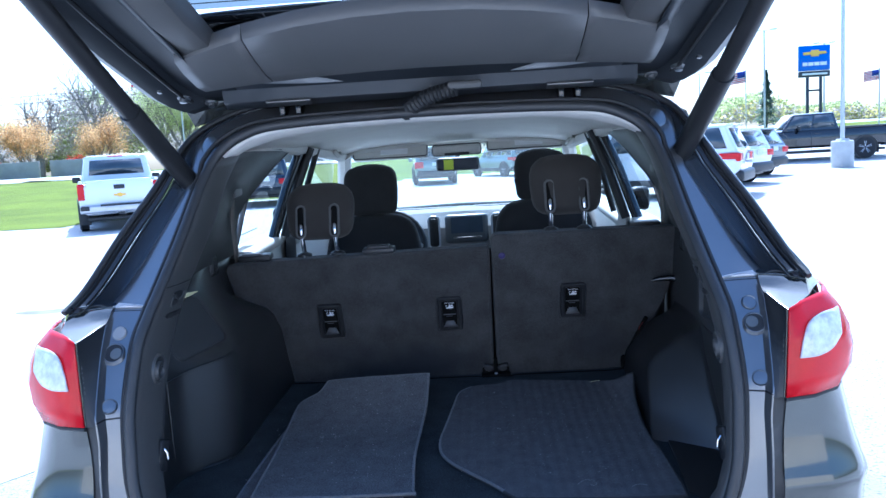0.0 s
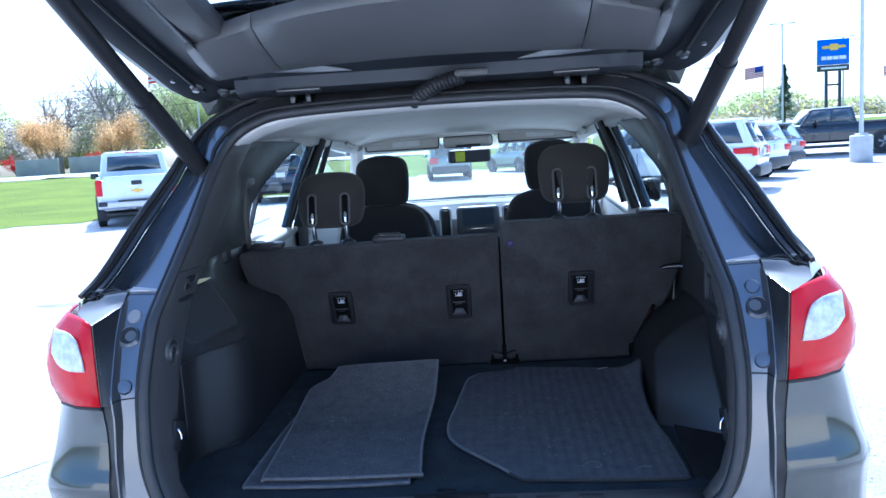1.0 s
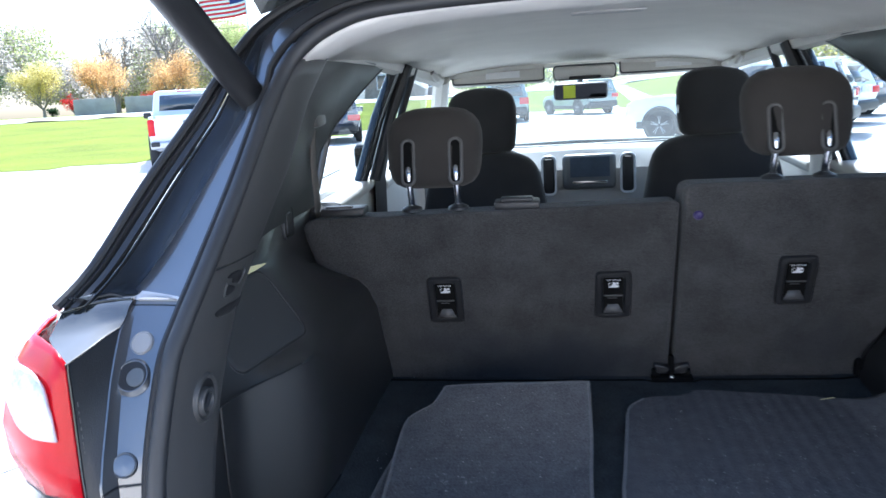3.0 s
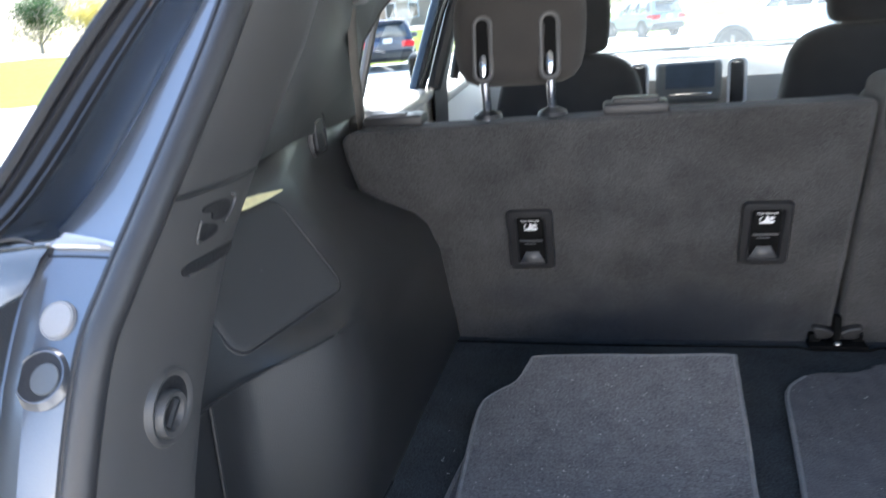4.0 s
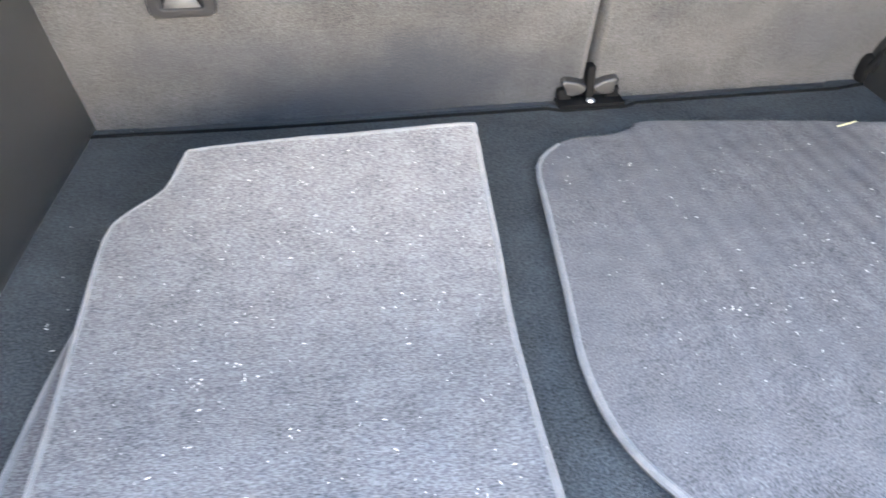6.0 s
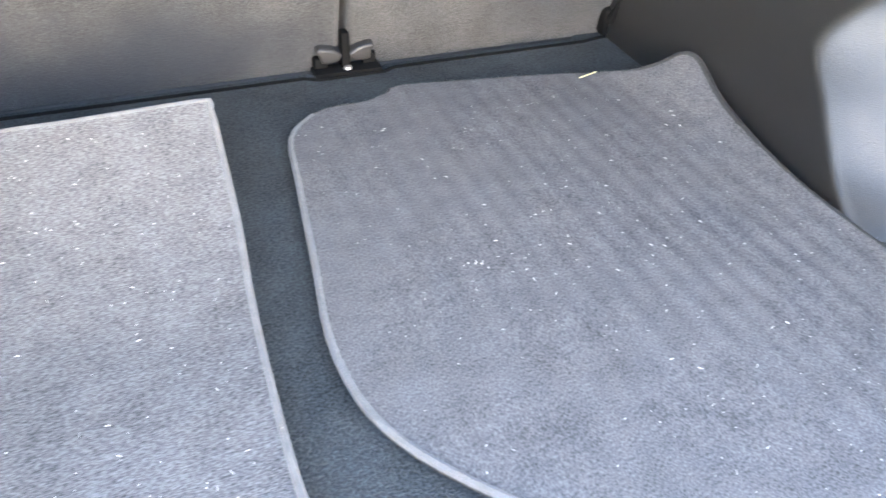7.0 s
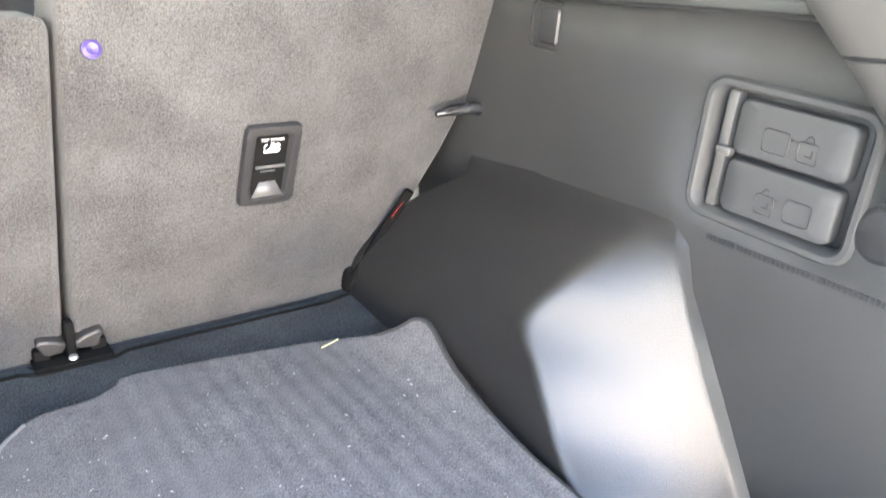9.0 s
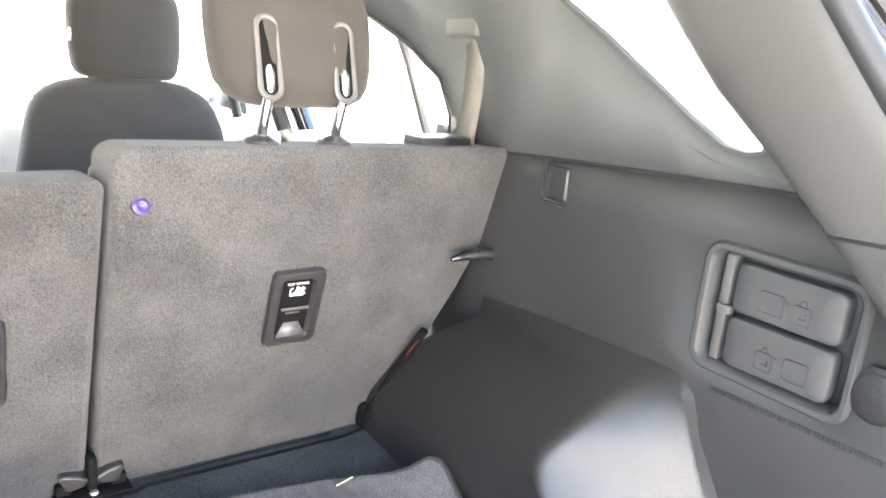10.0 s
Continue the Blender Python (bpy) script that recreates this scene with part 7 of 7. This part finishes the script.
vehicle("slate_suv", "slate grey SUV in the parked row", on_land(8.9, 27.4, 42), SLATE_PAINT, 4.6, 1.86, 1.66, 1.06, (0.01, 0.74), (0.09, 0.63), kind="suv", group="parked row")
vehicle("black_pickup", "black pickup truck standing side on", on_land(14.8, 33.0, 84, 0.0), BLACK_PAINT, 5.9, 2.05, 1.98, 1.28, (0.37, 0.76), (0.40, 0.68), kind="pickup", r=0.42, nose=1.22)
vehicle("minivan", "grey green minivan on the concrete", on_land(-2.1, 36.6, 6), TEAL_PAINT, 5.0, 1.98, 1.75, 1.08, (0.01, 0.8), (0.05, 0.66), kind="van", r=0.35, nose=1.0)
vehicle("grey_suv", "grey SUV beside the minivan", on_land(1.6, 41.5, 30), TEAL_PAINT, 4.7, 1.88, 1.75, 1.08, (0.01, 0.74), (0.07, 0.63), kind="suv")

# grass bank, road, low wall
GREEN = lambda x, y: (y > 19.4 + 0.55 * (x + 14) and x < -11.5 + 0.42 * (y - 22)) and y * 0.97 - x * 0.25 < 71 or (y > 46 and y * 0.97 - x * 0.25 < 71 and x < 40)
patch("lawn", GREEN, GRASS, "mown spring lawn beside the car park", 0.012, 1.0, -90, 40, 8, 90)
patch("road", lambda x, y: 71 <= y * 0.97 - x * 0.25 < 80, CONCRETE, "pale road behind the lawn", lambda x, y: 0.05 + 0.3 * min(1.0, max(0.0, (y * 0.97 - x * 0.25 - 71) / 2.5)), 1.5, -90, 60, 40, 100)
patch("verge", lambda x, y: y * 0.97 - x * 0.25 >= 80, GRASS, "rough grass beyond the road", 0.35, 3.0, -90, 90, 40, 110)
WALL = mat("beige_block_wall", (0.4, 0.37, 0.33), 0.9, 0, 0.15, 1.2, 0.5, 30, stains=0.3)
for x0, x1, y in ((-51.5, -46.7, 79), (-46.0, -41.3, 80)):
    w = part("garden_wall", rbox(((x0 + x1) / 2, y, land(x0, y) + 1.15), (x1 - x0, 0.35, 1.9), 0.04), WALL, None)
    tagged(w, "low beige block wall beyond the road", "wall")

# unseen cream wall, added to throw warm light back into the load bay
BOUNCE_CREAM = mat("bounce_wall_cream", (0.7, 0.615, 0.51), 0.85, 0, 0.06, 0.8, 0.3, 20)
tagged(part("bounce_wall", rbox((2.0, -15.0, 2.7), (44.0, 0.4, 5.4), 0.05), BOUNCE_CREAM, None), "unseen cream wall added to bounce light at the car", "wall", kind="structure")

# light poles, sign, flags
POLE = mat("galvanised_pole", (0.55, 0.55, 0.54), 0.45, 0.5, 0.1, 3)
CONC_BASE = mat("concrete_base", (0.5, 0.49, 0.46), 0.9, 0, 0.15, 3, 0.5, 60, stains=0.4)


def light_pole(x, y, h, base, r=0.08, label="grey steel light pole on a concrete base"):
    root = thing("light_pole", label, "light pole", on_land(x, y, 0))
    if base:
        part("concrete_base", lathe([(base / 2, 0), (base / 2, 0.98), (base / 2 - 0.05, 1.02), (0.0001, 1.03)], Matrix.Identity(4), 24), CONC_BASE, root, "round concrete base")
        part("base_flange", rbox((0, 0, 1.05), (0.36, 0.36, 0.06), 0.02), POLE, root)
    part("pole", tube([(0, 0, 0), (0, 0, h * 0.5), (0, 0, h)], [r, r * 0.9, r * 0.75], 12), POLE, root)
    for s in (-1, 1):
        part("lamp_arm", tube([(0, 0, h - 0.1), (s * 0.5, 0, h)], r * 0.4, 8), POLE, root)
        part("lamp_head", rbox((s * 0.7, 0, h + 0.02), (0.5, 0.3, 0.1), 0.03), POLE, root)
    return root


light_pole(14.0, 28.5, 10.5, 0.8)
light_pole(22.6, 60, 7.9, 0)
light_pole(31.5, 70, 7.2, 0)
light_pole(37.0, 66, 7.6, 0)
light_pole(18.2, 62, 5.0, 0, 0.06)
SIGN_BLUE = mat("sign_blue", (0.01, 0.12, 0.62), 0.35, 0, 0.04, 2)
SIGN_DARK = mat("sign_dark", (0.03, 0.035, 0.045), 0.4, 0, 0.05, 2)
sign = thing("dealer_sign", "tall blue roadside sign on two dark posts", "sign", pose(26.35, 60, 0, 0, 0, 0))
part("sign_panel", rbox((0, 0, 6.95), (2.35, 0.3, 1.9), 0.05), SIGN_BLUE, sign, "blue sign face")
part("lower_panel", rbox((0, 0, 5.74), (2.35, 0.3, 0.46), 0.05), SIGN_DARK, sign)
part("sign_emblem", prism([(-0.85, -0.02), (-0.3, 0.0), (-0.28, -0.14), (0.28, -0.14), (0.32, 0.0), (0.9, 0.05), (0.8, 0.22), (0.32, 0.22), (0.28, 0.34), (-0.28, 0.34), (-0.32, 0.22), (-0.9, 0.18)], 0.04, lambda u, v, w: (u, -0.16 - w, 7.2 + v)), GOLD, sign, "gold emblem")
for x0, x1 in ((-0.92, -0.55), (-0.5, -0.1), (-0.05, 0.35), (0.4, 0.9)):
    part("sign_bar", rbox(((x0 + x1) / 2, -0.165, 6.5), (x1 - x0, 0.03, 0.26), 0.01, 1), WHITE, sign)
part("sign_bar", rbox((0, -0.165, 5.74), (1.9, 0.03, 0.14), 0.01, 1), WHITE, sign)
for s in (-1, 1):
    part("sign_post", rbox((s * 0.5, 0, 2.75), (0.2, 0.2, 5.5), 0.02), SIGN_DARK, sign)
part("post_tie", rbox((0, 0, 4.5), (1.0, 0.12, 0.14), 0.02), SIGN_DARK, sign)
FLAG_RED = mat("flag_red", (0.6, 0.03, 0.05), 0.8, 0, 0.08, 3)
FLAG_BLUE = mat("flag_blue", (0.03, 0.05, 0.3), 0.8, 0, 0.08, 3)


def flag(x, y, h, w, top=True):
    """A striped flag blown sideways from its pole."""
    root = thing("flag", "red, white and blue striped flag on a pole", "flag", on_land(x, y, 0), group="flags along the lot")
    part("flag_pole", tube([(0, 0, 0), (0, 0, h + 0.1)], 0.05, 8), POLE, root)
    hh = w * 0.6
    wave = lambda u: 0.12 * w * math.sin(u * 5)
    for k in range(13):
        z0, z1 = h - hh * (k + 1) / 13, h - hh * k / 13
        u0 = 0.4 if k < 7 else 0.0
        part("stripe", sheet([[(-w * (u0 + (1 - u0) * i / 8), wave(u0 + (1 - u0) * i / 8), z - 0.12 * w * (u0 + (1 - u0) * i / 8)) for i in range(9)] for z in (z0, z1)]), FLAG_RED if k % 2 == 0 else WHITE, root, thick=0.01)
    part("canton", sheet([[(-w * 0.4 * i / 6, wave(0.4 * i / 6), z - 0.12 * w * 0.4 * i / 6) for i in range(7)] for z in (h - hh * 7 / 13, h)]), FLAG_BLUE, root, thick=0.012)
    return root


flag(24.6, 70, 5.2, 1.7)
flag(32.3, 62, 4.4, 1.3)
flag(36.0, 64, 5.6, 1.4)
flag(-19.6, 50, 8.4, 3.1)

# brown-roofed building beyond the lawn
BRICK = mat("tan_brick", (0.42, 0.34, 0.27), 0.9, 0, 0.2, 3, 0.4, 40)
ROOF = mat("brown_shingles", (0.13, 0.1, 0.085), 0.9, 0, 0.25, 4, 0.5, 25)
house = thing("brick_building", "tan brick building with a brown roof", "building", on_land(-18.5, 84, 8))
part("wall", rbox((0, 0, 1.9), (15, 9, 3.8), 0.03, 1), BRICK, house, "tan brick wall")
part("roof", prism([(-5.1, 3.7), (5.1, 3.7), (0.4, 7.2), (-0.4, 7.2)], 16.2, lambda u, v, w: (w - 8.1, u, v)), ROOF, house, "brown shingled roof", smooth=False)
part("gable_tower", rbox((3.2, -4.2, 3.0), (2.2, 1.6, 6.0), 0.03, 1), BRICK, house, "brick entrance tower")
for k in range(6):
    if k != 4:
        wn_ = part("window", rbox((-6.2 + k * 2.35, -4.5, 2.0), (1.1, 0.12, 1.6), 0.02, 1), WHITE, house, "white framed window")
        part("pane", rbox((-6.2 + k * 2.35, -4.575, 2.0), (0.86, 0.03, 1.36), 0.01, 1), WINDOW_BLACK, wn_)

# ---- trees ----
TWIG_BASE = (0.5, 0.45, 0.4)
BARK = mat("grey_brown_bark", (0.27, 0.235, 0.21), 0.9, 0, 0.3, 5, 0.8, 40)


def leaf_mat(name, base):
    """Thin leaves: half of the light goes through them."""
    m = mat(name, base, 0.8, 0, 0.35, 1.3, spec=0.2)
    n, l = m.node_tree.nodes, m.node_tree.links
    p = n["Principled BSDF"]
    src = p.inputs["Base Color"].links[0].from_socket
    tr, mx = n.new("ShaderNodeBsdfTranslucent"), n.new("ShaderNodeMixShader")
    l.new(src, tr.inputs["Color"]), l.new(p.outputs[0], mx.inputs[1]), l.new(tr.outputs[0], mx.inputs[2])
    mx.inputs[0].default_value = 0.68
    l.new(mx.outputs[0], n["Material Output"].inputs["Surface"])
    return m


TWIGS = leaf_mat("far_bare_twigs", TWIG_BASE)
ORANGE = leaf_mat("orange_spring_leaves", (0.68, 0.44, 0.2))
YELLOW_LEAF = leaf_mat("yellow_green_leaves", (0.62, 0.54, 0.2))
FRESH = leaf_mat("fresh_green_leaves", (0.46, 0.5, 0.22))
CONIFER = leaf_mat("dark_conifer", (0.05, 0.09, 0.04))
SPRUCE = leaf_mat("blue_green_needles", (0.2, 0.27, 0.22))
CRIMSON = leaf_mat("crimson_leaves", (0.5, 0.03, 0.03))


def grow(bm, rng, p, d, length, r, depth, tips, droop=0.0):
    """One limb and its forks."""
    pts, q = [p], d.copy()
    for k in range(3):
        q = (q + Vector((rng.uniform(-0.18, 0.18), rng.uniform(-0.18, 0.18), 0.08))).normalized()
        pts.append(pts[-1] + q * length / 3)
    tube(pts, [r, r * 0.86, r * 0.72, r * 0.58], 5 if depth < 3 else 4, bm=bm, ends=False)
    tips.append(pts[-1])
    if depth > 0:
        for k in range(rng.choice((2, 3, 3))):
            side = Vector((rng.uniform(-1, 1), rng.uniform(-1, 1), rng.uniform(-0.05, 0.7)))
            grow(bm, rng, pts[rng.choice((1, 2, 3))], (q * 0.75 + side.normalized() * 0.75).normalized(), length * rng.uniform(0.62, 0.85), r * 0.55, depth - 1, tips)


def tree(name, label, x, y, h, spread, leaves, material, seed, depth=3, size=0.16, low=0.25):
    rng = random.Random(seed)
    root = thing(name, label, "tree", on_land(x, y, 0), group="trees beyond the road")
    bm, tips = bmesh.new(), []
    trunk_h = h * low
    tube([(0, 0, -0.2), (0.03 * h * 0.1, 0, trunk_h * 0.6), (0, 0.02, trunk_h)], [h * 0.028, h * 0.022, h * 0.019], 8, bm=bm, ends=False)
    for k in range(5):
        a = 6.2832 * k / 5 + rng.uniform(-0.4, 0.4)
        d = Vector((math.cos(a) * spread, math.sin(a) * spread, rng.uniform(0.7, 1.5))).normalized()
        grow(bm, rng, Vector((0, 0, trunk_h * rng.uniform(0.75, 1.0))), d, h * 0.27, h * 0.013, depth, tips)
    part("trunk", bm, BARK, root, "branching trunk")
    if leaves:
        pts, faces = [], []
        for k in range(int(leaves * 2.6)):
            c = rng.choice(tips) + Vector((rng.gauss(0, 0.05), rng.gauss(0, 0.05), rng.gauss(0, 0.042))) * h
            a, b = Vector((rng.uniform(-1, 1), rng.uniform(-1, 1), rng.uniform(-1, 1))).normalized(), Vector((rng.uniform(-1, 1), rng.uniform(-1, 1), rng.uniform(-1, 1))).normalized()
            sz = 0.55 * size * rng.uniform(0.5, 1.3)
            i = len(pts)
            pts += [c + a * sz, c + b * sz * 0.6, c - a * sz, c - b * sz * 0.6]
            faces.append((i, i + 1, i + 2, i + 3))
        me = bpy.data.meshes.new("crown")
        me.from_pydata([tuple(p) for p in pts], [], faces)
        me.materials.append(material)
        ob = new("crown", me)
        ob.parent = root
        tagged(ob, "crown of small leaves")
    return root


tree("orange_tree", "young tree with orange spring leaves", -54.0, 90, 10.4, 1.25, 5200, ORANGE, 1, 3, 0.17, 0.12)
tree("orange_tree", "slender tree with orange spring leaves", -45.2, 90, 9.6, 1.0, 4600, ORANGE, 2, 3, 0.16, 0.12)
tree("yellow_tree", "low tree with yellow green leaves", -60.0, 86, 8.2, 0.8, 5000, YELLOW_LEAF, 3, 3, 0.17, 0.18)
tree("bare_tree", "tall bare tree with spreading limbs", -49.5, 98, 17.0, 0.7, 0, BARK, 4, 4, low=0.25)
tree("bare_tree", "bare tree with fine twigs", -58.5, 100, 14.5, 0.6, 400, ORANGE, 5, 4, 0.15, 0.25)
tree("bare_tree", "bare tree among fresh green", -41.5, 100, 14.5, 0.6, 2500, FRESH, 6, 3, 0.2, 0.25)
tree("green_tree", "tree with fresh green leaves", -37.5, 97, 13.0, 0.6, 5000, FRESH, 7, 3, 0.2, 0.25)
tree("green_tree", "broad tree with fresh green leaves", -31.0, 98, 12.5, 0.7, 5000, FRESH, 8, 3, 0.2, 0.25)
tree("yellow_tree", "round tree with yellow leaves by the building", -25.0, 76, 8.0, 0.8, 4000, YELLOW_LEAF, 9, 3, 0.17, 0.2)
tree("crimson_shrub", "small crimson shrub by the wall", -52.5, 80.5, 3.6, 0.9, 900, CRIMSON, 10, 2, 0.12, 0.15)
tree("crimson_shrub", "crimson shrub beyond the road", -45.0, 84, 3.6, 0.9, 700, CRIMSON, 11, 2, 0.12, 0.15)
tree("dark_shrub", "dark green shrub by the wall", -56.0, 82, 2.2, 0.9, 900, CONIFER, 12, 2, 0.12, 0.1)
def conifer(x, y, h, r, seed):
    """A pointed conifer: a straight stem and drooping boughs in tiers."""
    rng = random.Random(seed)
    root = thing("conifer", "blue green pointed conifer tree", "tree", on_land(x, y, 0), group="trees beyond the road")
    part("trunk", tube([(0, 0, -0.1), (0, 0, h * 0.5), (0, 0, h)], [h * 0.02, h * 0.012, 0.01], 8), BARK, root, "straight trunk")
    pts, faces = [], []
    for k in range(5200):
        f = rng.uniform(0.03, 1.0) ** 0.8
        a, tier = rng.uniform(0, 6.2832), 0.75 + 0.25 * math.sin(f * 42)
        d = r * (1 - f) * tier * rng.uniform(0.15, 1.0) ** 0.5 * (1 + 0.15 * math.sin(5 * a + f * 9))
        c = Vector((math.cos(a) * d, math.sin(a) * d, h * f - 0.25 * d))
        u = Vector((math.cos(a), math.sin(a), -0.3)).normalized() * rng.uniform(0.08, 0.16)
        v = Vector((-math.sin(a), math.cos(a), rng.uniform(-0.6, 0.6))).normalized() * 0.05
        i = len(pts)
        pts += [c + u, c + v, c - u, c - v]
        faces.append((i, i + 1, i + 2, i + 3))
    me = bpy.data.meshes.new("crown")
    me.from_pydata([tuple(p) for p in pts], [], faces)
    me.materials.append(SPRUCE)
    crown_ = new("crown", me)
    crown_.parent = root
    tagged(crown_, "crown of drooping boughs")
    return root


conifer(27.9, 74, 5.4, 1.5, 13)
tree("dark_pine", "dark pine beside the road", -67.0, 84, 9.0, 0.8, 2600, CONIFER, 14, 3, 0.2, 0.2)


def woods(label, x0, x1, y, h, material, seed, n):
    """Far woodland: trunks and leaf clumps in one mesh."""
    rng = random.Random(seed)
    pts, faces = [], []
    for k in range(int(n * 1.8)):
        x = rng.uniform(x0, x1)
        yy = y + rng.uniform(0, 14)
        top = h * (0.62 + 0.25 * math.sin(x * 0.21) + 0.18 * math.sin(x * 0.53 + 1)) * rng.uniform(0.1, 1.0) ** 0.5
        c = Vector((x, yy, land(x, min(yy, 100)) + top))
        a, b = Vector((rng.uniform(-1, 1), rng.uniform(-1, 1), rng.uniform(-1, 1))).normalized(), Vector((rng.uniform(-1, 1), rng.uniform(-1, 1), rng.uniform(-1, 1))).normalized()
        sz = rng.uniform(0.12, 0.34)
        i = len(pts)
        pts += [c + a * sz, c + b * sz * 0.6, c - a * sz, c - b * sz * 0.6]
        faces.append((i, i + 1, i + 2, i + 3))
    me = bpy.data.meshes.new("woods")
    me.from_pydata([tuple(p) for p in pts], [], faces)
    me.materials.append(material)
    return tagged(new("woods", me), label, "woods", kind="stuff")


woods("far woods in fresh spring green", -85, -10, 108, 14.5, FRESH, 21, 30000)
woods("far woods in bare grey brown", -90, -20, 104, 14.0, TWIGS, 22, 30000)
woods("far woods along the road", -12, 90, 100, 4.6, FRESH, 23, 20000)
woods("far woods with yellow leaves", 0, 90, 96, 3.6, YELLOW_LEAF, 24, 3500)
woods("bare hedge along the road", 0, 90, 98, 3.4, TWIGS, 25, 9000)

# wires along the road, on their poles
line = thing("power_line", "wooden poles with thin black wires along the road", "power line")
for x in (-96.0, -30.0):
    part("pole", tube([(x, 86, 0.5), (x, 86, 12.2)], 0.14, 8), BARK, line, "wooden pole")
    part("cross_arm", rbox((x, 86, 11.2), (0.2, 2.2, 0.14), 0.02), BARK, line)
for z in (8.6, 10.3, 11.1):
    part("wire", tube([(-96 + 66 * k / 12, 86, z - 0.5 * math.sin(math.pi * k / 12)) for k in range(13)], 0.03, 4), RUBBER, line)

# stained patches of the concrete near the car
STAIN = mat("oil_stain", (0.22, 0.2, 0.19), 0.9, 0, 0.3, 4)
for x, y, a, b, sd, dz in ((-4.85, 6.7, 0.4, 0.15, 1, 0.002), (-2.02, 1.4, 0.14, 0.1, 2, 0.0055)):
    rng = random.Random(sd)
    bm = bmesh.new()
    bm.faces.new([bm.verts.new((x + a * rng.uniform(0.7, 1.2) * math.cos(6.2832 * k / 14), y + b * rng.uniform(0.7, 1.2) * math.sin(6.2832 * k / 14), dz)) for k in range(14)])
    tagged(part("oil_stain", bm, STAIN, None), "grey stain on the concrete", "stain")

# older, speckled slab round the car, with the sawn joint along it
SLAB = mat("speckled_concrete", (0.38, 0.362, 0.338), 0.9, 0, 0.25, 1.5, 0.6, 55, stains=0.5, speck=0.8)
bm = bmesh.new()
bm.faces.new([bm.verts.new((x, y, 0.004)) for x, y in ((-1.2, 3.73), (-5.5, -2.56), (-5.5, -3.2), (3.4, -3.2), (3.4, 3.73))])
tagged(part("slab", bm, SLAB, None), "worn speckled concrete slab under the car", "pavement", kind="structure")
JOINT = mat("joint_filler", (0.55, 0.53, 0.5), 0.9, 0, 0.2, 6, 0.5, 60)
part("slab_joint", prism([(-1.23, 3.75), (-5.53, -2.54), (-5.47, -2.58), (-1.17, 3.71)], 0.003, lambda u, v, w: (u, v, 0.005 + w)), JOINT, bpy.data.objects["slab"])
